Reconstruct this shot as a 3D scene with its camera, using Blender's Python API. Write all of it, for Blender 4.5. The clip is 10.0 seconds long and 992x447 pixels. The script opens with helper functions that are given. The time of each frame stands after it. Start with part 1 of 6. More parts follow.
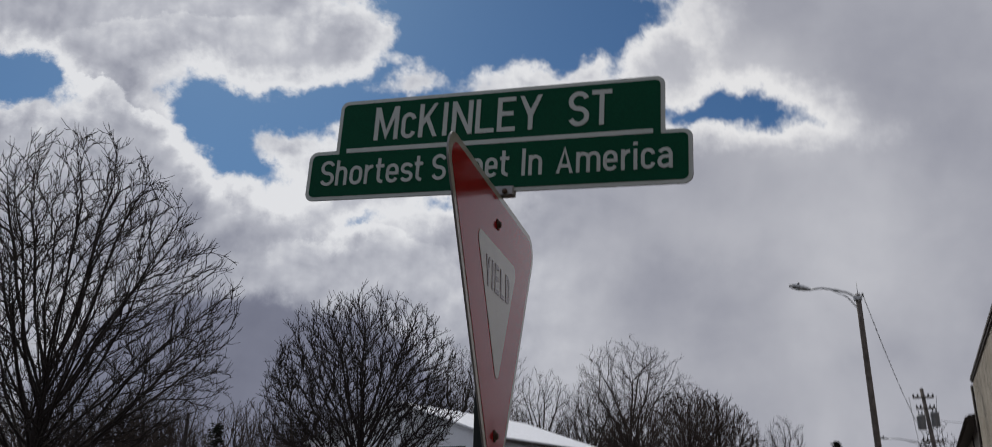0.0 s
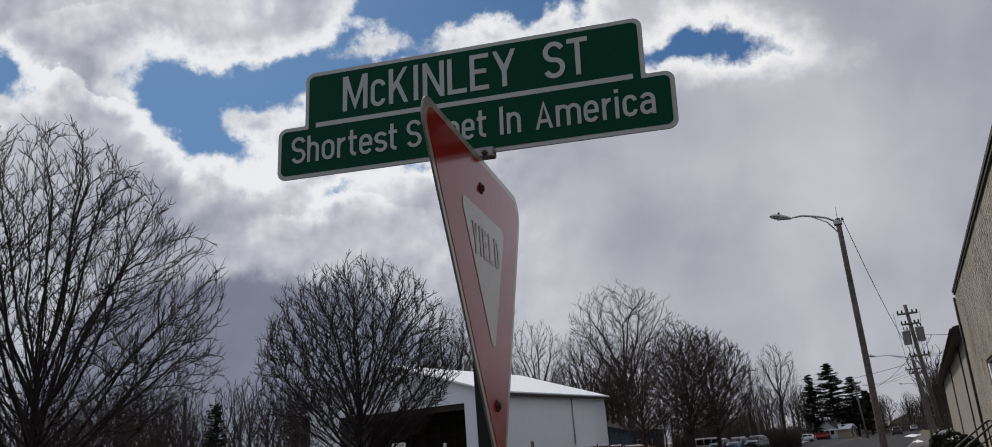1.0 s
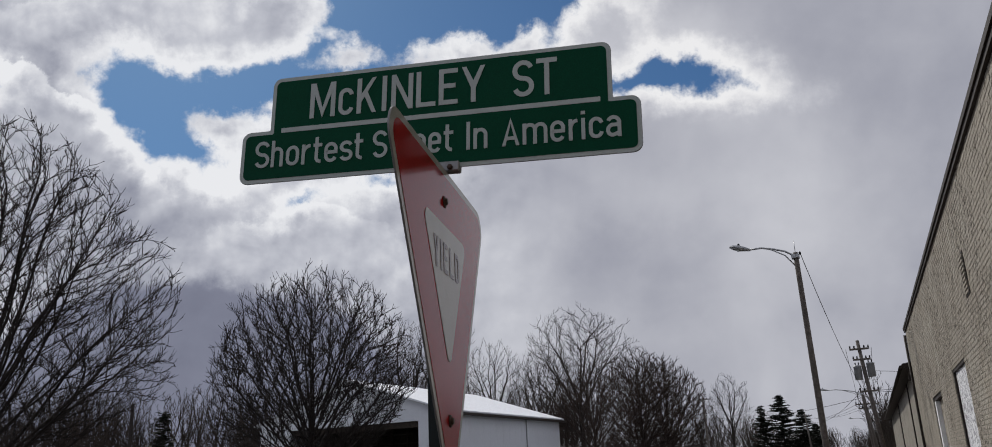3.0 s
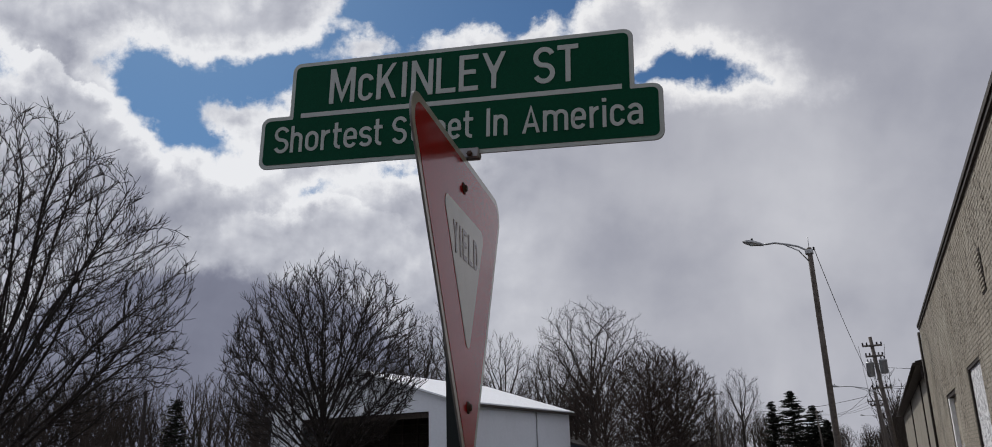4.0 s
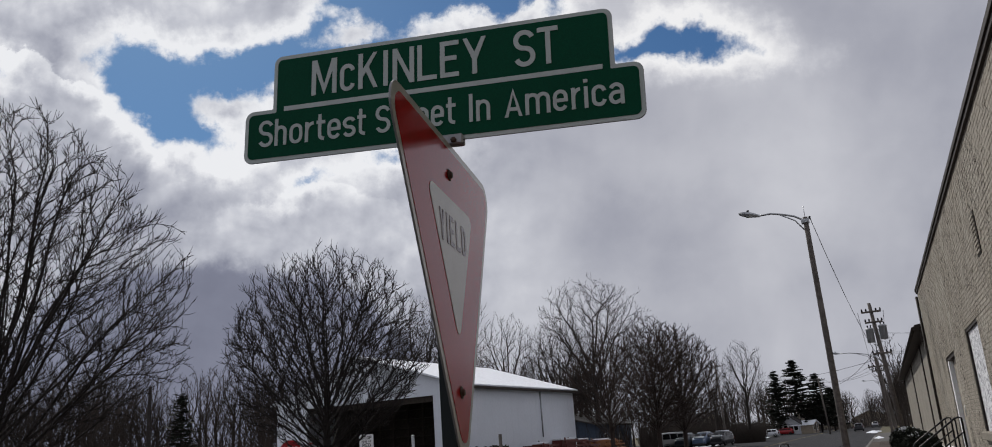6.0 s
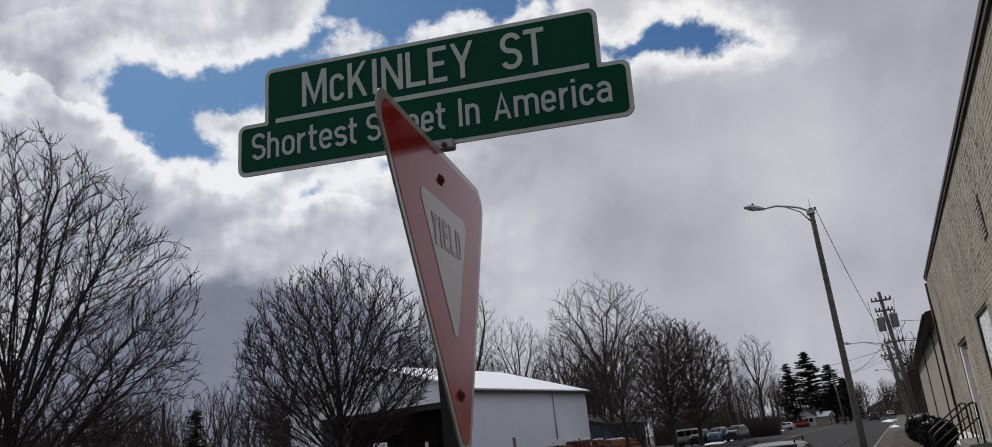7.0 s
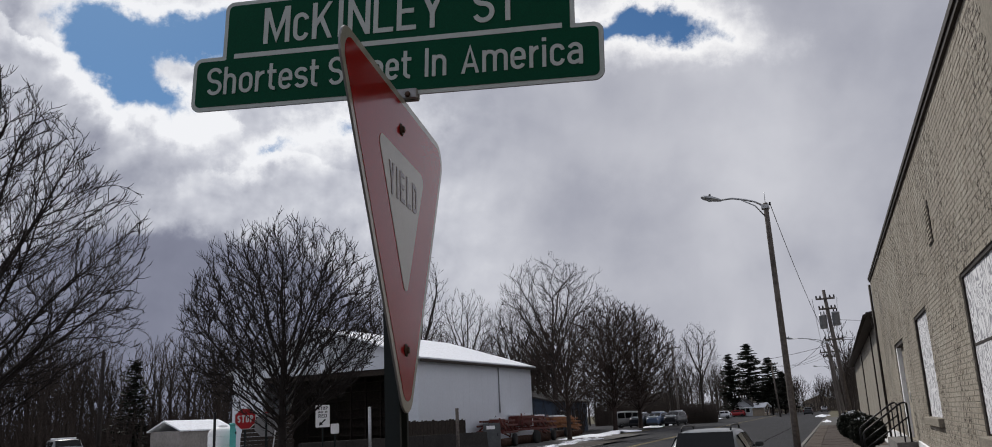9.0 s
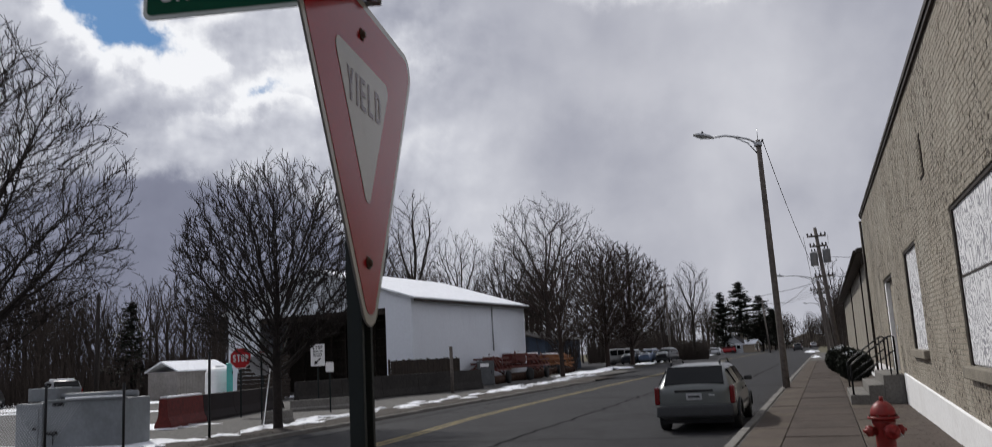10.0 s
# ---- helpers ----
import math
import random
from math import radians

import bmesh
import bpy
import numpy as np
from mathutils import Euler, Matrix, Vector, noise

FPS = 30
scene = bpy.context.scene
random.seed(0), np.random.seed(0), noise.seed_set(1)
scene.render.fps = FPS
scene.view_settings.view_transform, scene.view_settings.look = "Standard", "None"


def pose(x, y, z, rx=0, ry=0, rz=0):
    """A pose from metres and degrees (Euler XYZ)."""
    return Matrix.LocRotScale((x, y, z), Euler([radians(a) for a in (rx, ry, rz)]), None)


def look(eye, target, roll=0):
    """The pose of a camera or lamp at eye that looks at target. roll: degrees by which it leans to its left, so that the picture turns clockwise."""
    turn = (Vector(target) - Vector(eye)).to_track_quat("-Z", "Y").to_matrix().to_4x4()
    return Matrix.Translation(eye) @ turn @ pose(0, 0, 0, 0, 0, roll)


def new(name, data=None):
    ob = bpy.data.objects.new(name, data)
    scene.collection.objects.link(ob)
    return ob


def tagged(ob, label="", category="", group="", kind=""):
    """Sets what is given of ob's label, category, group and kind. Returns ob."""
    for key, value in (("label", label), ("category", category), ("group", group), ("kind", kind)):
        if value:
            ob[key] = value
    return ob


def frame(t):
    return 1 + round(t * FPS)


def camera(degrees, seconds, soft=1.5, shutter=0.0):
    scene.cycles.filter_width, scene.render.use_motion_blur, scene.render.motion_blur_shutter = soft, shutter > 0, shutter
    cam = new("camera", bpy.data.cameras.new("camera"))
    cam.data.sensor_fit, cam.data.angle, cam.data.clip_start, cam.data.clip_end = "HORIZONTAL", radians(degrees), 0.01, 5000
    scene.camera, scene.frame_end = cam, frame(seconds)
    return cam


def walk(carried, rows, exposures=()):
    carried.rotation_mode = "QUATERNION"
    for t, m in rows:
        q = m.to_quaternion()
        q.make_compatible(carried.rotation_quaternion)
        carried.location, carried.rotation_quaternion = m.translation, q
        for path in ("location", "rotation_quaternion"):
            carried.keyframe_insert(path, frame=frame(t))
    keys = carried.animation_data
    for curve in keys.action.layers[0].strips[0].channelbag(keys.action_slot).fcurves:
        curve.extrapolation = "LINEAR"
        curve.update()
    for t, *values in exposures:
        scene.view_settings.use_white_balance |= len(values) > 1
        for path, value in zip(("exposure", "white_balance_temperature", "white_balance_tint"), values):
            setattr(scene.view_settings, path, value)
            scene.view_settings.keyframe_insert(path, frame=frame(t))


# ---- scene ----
import collections

cam = camera(61.1, 10.0, soft=0.9, shutter=0.3)
PATH = [
    (0, pose(0.0896, -0.0462, 1.6557, 108.544, -0.917, 26.377)),
    (0.5, pose(0.0729, 0.0021, 1.6976, 104.764, 4.955, 27.369)),
    (1, pose(0.0492, 0.0100, 1.6968, 105.556, 4.438, 26.580)),
    (1.5, pose(0.0367, 0.0128, 1.6955, 105.927, 2.726, 26.077)),
    (2, pose(0.0421, -0.0053, 1.6869, 108.164, 1.925, 23.379)),
    (2.5, pose(0.0596, 0.0034, 1.6880, 107.362, 2.631, 23.499)),
    (3.8, pose(0.0320, 0.0175, 1.6827, 106.201, 1.596, 23.625)),
    (4, pose(0.0302, 0.0162, 1.6787, 106.152, 1.662, 24.048)),
    (4.5, pose(0.0257, 0.0065, 1.6862, 107.277, 1.761, 24.770)),
    (5, pose(0.0306, 0.0011, 1.6803, 106.736, 2.068, 25.903)),
    (5.5, pose(0.0460, 0.0085, 1.6746, 105.884, 2.835, 26.099)),
    (5.7, pose(0.0509, 0.0097, 1.6818, 104.930, 3.123, 25.097)),
    (6.8, pose(0.0811, 0.0403, 1.6786, 105.184, 5.676, 24.295)),
    (7, pose(0.0877, 0.0214, 1.6737, 105.286, 6.132, 25.464)),
    (7.5, pose(0.0716, 0.0373, 1.6624, 105.895, 3.434, 22.869)),
    (8, pose(0.0696, 0.0422, 1.6578, 105.587, 3.418, 21.893)),
    (8.5, pose(0.0697, 0.0430, 1.6520, 104.959, 2.759, 21.592)),
    (9, pose(0.0667, 0.0680, 1.6469, 103.180, 2.609, 21.617)),
    (9.5, pose(0.0645, 0.0756, 1.6431, 103.036, 2.639, 22.015)),
    (10, pose(0.0917, 0.1658, 1.5892, 99.140, 3.089, 21.262)),
]
walk(cam, PATH, [(0, -0.22), (0.5, -0.06), (2.5, -0.08), (5, -0.06), (7.5, -0.01), (9, 0.04), (10, 0.08)])

# ---------- sky, sun ----------
SUN_AZ, SUN_EL = 48.0, 42.0   # degrees to the left of the road's line, degrees up
sun_dir = Vector((-math.sin(radians(SUN_AZ)) * math.cos(radians(SUN_EL)),
                  math.cos(radians(SUN_AZ)) * math.cos(radians(SUN_EL)), math.sin(radians(SUN_EL))))
sun = new("sun", bpy.data.lights.new("sun", "SUN"))
sun.data.energy, sun.data.angle, sun.data.color = 2.5, radians(2.0), (1.0, 0.97, 0.92)
sun.matrix_world = look(sun_dir * 50, (0, 0, 0))


class Nodes:
    """Short hand for building node trees."""
    def __init__(self, tree):
        self.t = tree
        tree.nodes.clear()

    def add(self, kind, **kw):
        n = self.t.nodes.new(kind)
        if "operation" in kw:
            n.operation = kw["operation"]
        if "use_clamp" in kw:
            n.use_clamp = kw["use_clamp"]
        if "data_type" in kw:
            n.data_type, n.blend_type = kw["data_type"], kw["blend_type"]
        if "interpolation_type" in kw:
            n.interpolation_type = kw["interpolation_type"]
        if "noise_dimensions" in kw:
            n.noise_dimensions = kw["noise_dimensions"]
        if "sky_type" in kw:
            n.sky_type = kw["sky_type"]
        return n

    def put(self, sock, v):
        if isinstance(v, bpy.types.NodeSocket):
            self.t.links.new(v, sock)
        elif v is not None:
            if isinstance(v, (tuple, list)) and len(v) == 3 and sock.type == "RGBA":
                v = (*v, 1)
            sock.default_value = v

    def m(self, op, a, b=None, c=None, clamp=False):
        n = self.add("ShaderNodeMath", operation=op, use_clamp=clamp)
        for i, v in enumerate((a, b, c)):
            self.put(n.inputs[i], v)
        return n.outputs[0]

    def mix(self, f, a, b, mode="MIX"):
        n = self.add("ShaderNodeMix", data_type="RGBA", blend_type=mode)
        self.put(n.inputs[0], f), self.put(n.inputs[6], a), self.put(n.inputs[7], b)
        return n.outputs[2]

    def ramp(self, f, stops):
        n = self.add("ShaderNodeValToRGB")
        e = n.color_ramp.elements
        while len(e) < len(stops):
            e.new(0.5)
        for el, (p, c) in zip(e, stops):
            el.position = p
            el.color = (c, c, c, 1) if not isinstance(c, tuple) else (*c, 1)
        self.put(n.inputs[0], f)
        return n.outputs[0]

    def step(self, f, lo, hi):
        n = self.add("ShaderNodeMapRange", interpolation_type="SMOOTHSTEP")
        self.put(n.inputs[0], f), self.put(n.inputs[1], lo), self.put(n.inputs[2], hi)
        return n.outputs[0]

    def noise(self, vec, scale, detail=4, rough=0.55, dist=0.0, kind="FBM"):
        n = self.add("ShaderNodeTexNoise", noise_dimensions="3D")
        self.put(n.inputs["Vector"], vec), self.put(n.inputs["Scale"], scale)
        self.put(n.inputs["Detail"], detail), self.put(n.inputs["Roughness"], rough), self.put(n.inputs["Distortion"], dist)
        return n


def build_sky():
    w = bpy.data.worlds.new("sky")
    scene.world = w
    w.use_nodes = True
    k = Nodes(w.node_tree)
    sky = k.add("ShaderNodeTexSky", sky_type="NISHITA")
    sky.sun_disc, sky.sun_elevation, sky.sun_rotation = False, radians(SUN_EL), radians(-SUN_AZ)
    sky.air_density, sky.dust_density = 1.0, 0.4
    co = k.add("ShaderNodeTexCoord").outputs["Generated"]
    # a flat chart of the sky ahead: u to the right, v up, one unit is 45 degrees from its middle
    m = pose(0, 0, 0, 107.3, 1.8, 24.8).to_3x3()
    dots = []
    for axis in (m.col[0], m.col[1], -m.col[2]):
        d = k.add("ShaderNodeVectorMath", operation="DOT_PRODUCT")
        k.put(d.inputs[0], co)
        d.inputs[1].default_value = axis
        dots.append(d.outputs["Value"])
    ahead = k.m("MAXIMUM", dots[2], 0.12)
    u, v = k.m("DIVIDE", dots[0], ahead), k.m("DIVIDE", dots[1], ahead)
    flat = k.add("ShaderNodeCombineXYZ")
    k.put(flat.inputs[0], u), k.put(flat.inputs[1], v)
    flat = flat.outputs[0]
    warp = k.noise(flat, 11.0, 10, 0.64)
    sub = k.add("ShaderNodeVectorMath", operation="MULTIPLY_ADD")
    k.put(sub.inputs[0], warp.outputs["Color"])
    sub.inputs[1].default_value, sub.inputs[2].default_value = (0.085, 0.085, 0), (-0.0425, -0.0425, 0)
    wv = k.add("ShaderNodeVectorMath", operation="ADD")
    k.put(wv.inputs[0], flat), k.put(wv.inputs[1], sub.outputs[0])
    sep = k.add("ShaderNodeSeparateXYZ")
    k.put(sep.inputs[0], wv.outputs[0])
    wu, wv_ = sep.outputs[0], sep.outputs[1]

    def patch(x, y, rx, ry, turn=0.0, soft=True):
        """1 in the middle of an oval, 0 at its rim, below 0 outside."""
        c, s = math.cos(radians(turn)), math.sin(radians(turn))
        a, b = k.m("SUBTRACT", wu if soft else u, x), k.m("SUBTRACT", wv_ if soft else v, y)
        p = k.m("DIVIDE", k.m("ADD", k.m("MULTIPLY", a, c), k.m("MULTIPLY", b, s)), rx)
        q = k.m("DIVIDE", k.m("SUBTRACT", k.m("MULTIPLY", b, c), k.m("MULTIPLY", a, s)), ry)
        r = k.m("SQRT", k.m("ADD", k.m("MULTIPLY", p, p), k.m("MULTIPLY", q, q)))
        return k.m("MULTIPLY", k.m("SUBTRACT", 1.0, r), min(rx, ry))

    def union(items):
        out = items[0]
        for i in items[1:]:
            n = k.m("SMOOTH_MAX", out, i, 0.015)
            out = n
        return out

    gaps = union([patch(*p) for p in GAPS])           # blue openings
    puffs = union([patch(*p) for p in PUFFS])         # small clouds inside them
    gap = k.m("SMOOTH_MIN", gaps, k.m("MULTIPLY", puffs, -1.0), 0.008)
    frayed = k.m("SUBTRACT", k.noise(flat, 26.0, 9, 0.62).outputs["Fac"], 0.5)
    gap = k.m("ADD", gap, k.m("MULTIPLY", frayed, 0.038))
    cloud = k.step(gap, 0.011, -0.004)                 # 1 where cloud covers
    depth = k.m("MULTIPLY", gap, -1.0)                 # how deep inside a cloud
    soft_warp = k.add("ShaderNodeVectorMath", operation="MULTIPLY_ADD")
    k.put(soft_warp.inputs[0], k.noise(flat, 6.0, 2, 0.5).outputs["Color"])
    soft_warp.inputs[1].default_value = (0.04, 0.04, 0)
    k.put(soft_warp.inputs[2], flat)
    puffy = soft_warp.outputs[0]
    big = k.noise(flat, 4.2, 5, 0.45, 0.3).outputs["Fac"]
    fine = k.noise(puffy, 13.0, 6, 0.55).outputs["Fac"]
    bill = k.m("ADD", k.m("MULTIPLY", big, 0.8), k.m("MULTIPLY", fine, 0.2))
    # relief: the side of each billow that is turned to the sun is lighter
    shifted = k.add("ShaderNodeVectorMath", operation="ADD")
    k.put(shifted.inputs[0], puffy)
    shifted.inputs[1].default_value = (-0.007, 0.012, 0)
    lit = k.m("SUBTRACT", k.noise(puffy, 9.0, 7, 0.5).outputs["Fac"], k.noise(shifted.outputs[0], 9.0, 7, 0.5).outputs["Fac"])
    rise = k.m("MULTIPLY", lit, k.m("ADD", 0.10, k.m("MULTIPLY", k.step(u, 0.16, -0.12), 1.45)))
    # thick cloud lets little light through, thin rims glow
    thick = k.step(depth, -0.004, 0.036)
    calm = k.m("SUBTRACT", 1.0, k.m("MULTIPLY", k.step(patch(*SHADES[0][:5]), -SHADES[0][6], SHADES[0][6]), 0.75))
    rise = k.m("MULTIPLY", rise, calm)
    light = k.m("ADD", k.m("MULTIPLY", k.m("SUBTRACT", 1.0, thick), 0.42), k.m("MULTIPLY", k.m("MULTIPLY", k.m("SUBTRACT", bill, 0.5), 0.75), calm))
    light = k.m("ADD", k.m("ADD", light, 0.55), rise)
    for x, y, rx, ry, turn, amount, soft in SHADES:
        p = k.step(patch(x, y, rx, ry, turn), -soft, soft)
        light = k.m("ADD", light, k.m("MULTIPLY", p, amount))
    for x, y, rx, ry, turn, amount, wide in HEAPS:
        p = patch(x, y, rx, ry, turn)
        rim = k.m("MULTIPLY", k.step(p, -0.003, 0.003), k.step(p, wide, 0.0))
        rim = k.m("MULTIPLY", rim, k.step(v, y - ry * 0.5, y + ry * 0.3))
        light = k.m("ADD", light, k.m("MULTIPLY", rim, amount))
    col = k.ramp(light, [(0.0, (0.150, 0.160, 0.220)), (0.22, (0.225, 0.238, 0.31)), (0.45, (0.365, 0.38, 0.45)),
                         (0.72, (0.56, 0.575, 0.637)), (1.0, (0.86, 0.87, 0.90))])
    col = k.mix(k.step(u, -0.15, 0.25), col, k.mix(1.0, col, (1.03, 1.015, 0.995), "MULTIPLY"))   # the veil to the right is greyer
    blue = k.mix(1.0, sky.outputs[0], (0.0268, 0.0432, 0.0590), "MULTIPLY")
    out = k.mix(cloud, blue, col)
    bg, o = k.add("ShaderNodeBackground"), k.add("ShaderNodeOutputWorld")
    k.put(bg.inputs[0], out)
    bg.inputs[1].default_value = 1.0
    k.t.links.new(bg.outputs[0], o.inputs[0])


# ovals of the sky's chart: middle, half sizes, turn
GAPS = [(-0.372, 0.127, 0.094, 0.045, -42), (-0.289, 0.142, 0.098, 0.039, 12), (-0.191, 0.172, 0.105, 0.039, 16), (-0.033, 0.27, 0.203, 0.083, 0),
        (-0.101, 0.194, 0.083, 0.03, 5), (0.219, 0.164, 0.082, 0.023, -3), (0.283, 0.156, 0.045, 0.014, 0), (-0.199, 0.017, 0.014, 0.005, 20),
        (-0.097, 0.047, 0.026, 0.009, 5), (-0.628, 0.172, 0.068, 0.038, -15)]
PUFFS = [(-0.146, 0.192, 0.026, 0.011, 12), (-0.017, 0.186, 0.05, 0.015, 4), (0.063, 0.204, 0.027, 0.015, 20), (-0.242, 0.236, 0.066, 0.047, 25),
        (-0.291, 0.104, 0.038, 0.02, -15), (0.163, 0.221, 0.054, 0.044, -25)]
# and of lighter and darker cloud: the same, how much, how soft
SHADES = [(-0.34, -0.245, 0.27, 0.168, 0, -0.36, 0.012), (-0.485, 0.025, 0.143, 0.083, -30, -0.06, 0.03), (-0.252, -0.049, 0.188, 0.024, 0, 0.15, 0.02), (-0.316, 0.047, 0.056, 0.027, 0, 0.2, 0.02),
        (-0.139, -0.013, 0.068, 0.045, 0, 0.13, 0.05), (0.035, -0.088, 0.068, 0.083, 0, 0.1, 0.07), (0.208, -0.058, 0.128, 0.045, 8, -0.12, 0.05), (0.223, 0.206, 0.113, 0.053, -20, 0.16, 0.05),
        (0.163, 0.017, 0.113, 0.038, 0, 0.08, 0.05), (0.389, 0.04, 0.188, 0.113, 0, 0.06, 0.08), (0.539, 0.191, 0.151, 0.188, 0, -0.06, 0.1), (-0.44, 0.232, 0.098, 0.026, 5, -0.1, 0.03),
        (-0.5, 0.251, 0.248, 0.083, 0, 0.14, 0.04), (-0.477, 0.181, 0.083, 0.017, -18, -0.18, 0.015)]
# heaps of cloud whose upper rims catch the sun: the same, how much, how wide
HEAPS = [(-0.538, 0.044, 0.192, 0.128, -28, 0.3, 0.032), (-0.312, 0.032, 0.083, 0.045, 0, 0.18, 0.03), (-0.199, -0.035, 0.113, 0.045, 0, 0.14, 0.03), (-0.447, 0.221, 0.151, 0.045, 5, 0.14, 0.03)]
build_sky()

# ---------- materials ----------
def material(name, base, rough=0.7, metal=0.0, grain=(8.0, 0.18), stain=(0.9, 0.25), bump=(60.0, 0.15), tint=None,
             specks=None, coat=0.0, coat_rough=0.05, obj=False, vary=0.0, spec=0.3, extra=None):
    """A plain surface with grain, stains and fine relief. grain, stain: scale per metre and strength."""
    mat = bpy.data.materials.new(name)
    mat.use_nodes = True
    k = Nodes(mat.node_tree)
    b, o = k.add("ShaderNodeBsdfPrincipled"), k.add("ShaderNodeOutputMaterial")
    k.t.links.new(b.outputs[0], o.inputs[0])
    if obj:
        co = k.add("ShaderNodeTexCoord").outputs["Object"]
    else:
        co = k.add("ShaderNodeNewGeometry").outputs["Position"]
    g = k.noise(co, grain[0], 5, 0.6).outputs["Fac"]
    s = k.noise(co, stain[0], 4, 0.6, 0.4).outputs["Fac"]
    dark = tuple(c * (1 - grain[1]) for c in base)
    light = tuple(min(1, c * (1 + grain[1])) for c in base)
    col = k.mix(k.step(g, 0.3, 0.7), dark, light)
    col = k.mix(k.m("MULTIPLY", k.step(s, 0.42, 0.68), stain[1]), col, tint or tuple(c * 0.45 for c in base))
    if specks:
        n = k.noise(co, specks[0], 3, 0.6).outputs["Fac"]
        col = k.mix(k.m("MULTIPLY", k.step(n, specks[2], specks[2] + 0.05), specks[3]), col, specks[1])
    if vary:
        r = k.add("ShaderNodeObjectInfo").outputs["Random"]
        isl = k.add("ShaderNodeNewGeometry").outputs["Random Per Island"]
        f = k.m("ADD", k.m("MULTIPLY", r, 0.5), k.m("MULTIPLY", isl, 0.5))
        col = k.mix(1.0, col, k.ramp(f, [(0, 1 - vary), (1, 1.0)]), "MULTIPLY")
    if extra:
        col = extra(k, co, col)
    k.put(b.inputs["Base Color"], col)
    k.put(b.inputs["Roughness"], k.m("ADD", rough - 0.08, k.m("MULTIPLY", g, 0.16), clamp=True))
    b.inputs["Metallic"].default_value = metal
    b.inputs["Specular IOR Level"].default_value = spec
    if coat:
        b.inputs["Coat Weight"].default_value, b.inputs["Coat Roughness"].default_value = coat, coat_rough
    if bump:
        n = k.noise(co, bump[0], 4, 0.65).outputs["Fac"]
        bp = k.add("ShaderNodeBump")
        bp.inputs["Strength"].default_value, bp.inputs["Distance"].default_value = bump[1], 0.01
        k.put(bp.inputs["Height"], n)
        k.put(b.inputs["Normal"], bp.outputs[0])
    return mat


M = {}


def pits(k, co, col):
    """Spots where paint and brick face have broken away, in loose groups."""
    small = k.noise(co, 10.0, 3, 0.55).outputs["Fac"]
    groups = k.noise(co, 0.9, 3, 0.6).outputs["Fac"]
    f = k.m("MULTIPLY", k.step(small, 0.54, 0.57), k.step(groups, 0.45, 0.54))
    col = k.mix(k.m("MULTIPLY", f, 0.9), col, (0.05, 0.038, 0.028))
    pale = k.noise(co, 0.55, 4, 0.6).outputs["Fac"]
    return k.mix(k.m("MULTIPLY", k.step(pale, 0.5, 0.7), 0.35), col, (0.50, 0.47, 0.40))


M["green"] = material("green_sheeting", (0.002, 0.066, 0.034), 0.42, grain=(300, 0.12), stain=(5, 0.15), bump=(400, 0.03), obj=True, spec=0.07)
M["white_sheet"] = material("white_sheeting", (0.50, 0.55, 0.545), 0.45, grain=(300, 0.06), stain=(6, 0.12), bump=(400, 0.03), obj=True, spec=0.35)
M["yield_red"] = material("red_sheeting", (0.36, 0.012, 0.016), 0.13, grain=(250, 0.08), stain=(5, 0.1), bump=(900, 0.012), obj=True, spec=0.26)
M["yield_white"] = material("yield_white_sheeting", (0.42, 0.41, 0.38), 0.15, grain=(250, 0.05), stain=(6, 0.12), bump=(900, 0.012), obj=True, spec=0.5)
M["yield_ink"] = material("yield_lettering", (0.075, 0.03, 0.03), 0.16, grain=(250, 0.08), stain=(5, 0.1), bump=(900, 0.012), obj=True, spec=0.42)
M["alu"] = material("bare_aluminium", (0.30, 0.30, 0.31), 0.5, 0.7, grain=(40, 0.1), stain=(9, 0.2), bump=(200, 0.05), obj=True)
M["post_green"] = material("post_green_paint", (0.006, 0.011, 0.011), 0.6, grain=(40, 0.15), stain=(6, 0.2), bump=(150, 0.1), spec=0.3)
M["rust"] = material("rusted_bolt", (0.075, 0.042, 0.030), 0.6, 0.1, grain=(200, 0.35), stain=(90, 0.5), bump=(500, 0.3))
M["asphalt"] = material("asphalt", (0.031, 0.031, 0.034), 0.88, grain=(45, 0.4), stain=(0.35, 0.5), bump=(90, 0.5), specks=(160, (0.14, 0.14, 0.14), 0.6, 0.5), spec=0.12)
M["concrete"] = material("pavement_concrete", (0.086, 0.069, 0.060), 0.9, grain=(25, 0.2), stain=(0.7, 0.5), bump=(70, 0.35), vary=0.18, spec=0.15)
M["kerb"] = material("kerb_concrete", (0.20, 0.19, 0.175), 0.9, grain=(20, 0.25), stain=(1.2, 0.45), bump=(60, 0.35), vary=0.2)
M["grass"] = material("winter_grass", (0.10, 0.085, 0.05), 0.95, grain=(6, 0.4), stain=(0.25, 0.5), tint=(0.05, 0.055, 0.025), bump=(25, 0.8))
M["gravel"] = material("lot_gravel", (0.10, 0.095, 0.09), 0.95, grain=(9, 0.3), stain=(0.15, 0.5), bump=(20, 0.8))
M["snow"] = material("old_snow", (0.82, 0.84, 0.88), 0.75, grain=(7, 0.08), stain=(2.5, 0.2), tint=(0.5, 0.5, 0.5), bump=(14, 0.5))
M["yellow"] = material("road_yellow", (0.22, 0.17, 0.06), 0.8, grain=(15, 0.3), stain=(2.5, 0.7), tint=(0.10, 0.09, 0.06), bump=(90, 0.4))
M["brick"] = material("painted_brick", (0.385, 0.345, 0.284), 0.85, grain=(14, 0.12), stain=(0.8, 0.28), tint=(0.30, 0.25, 0.18), bump=(70, 0.5),
                      specks=(5.5, (0.12, 0.095, 0.065), 0.60, 0.8), vary=0.22, extra=pits)
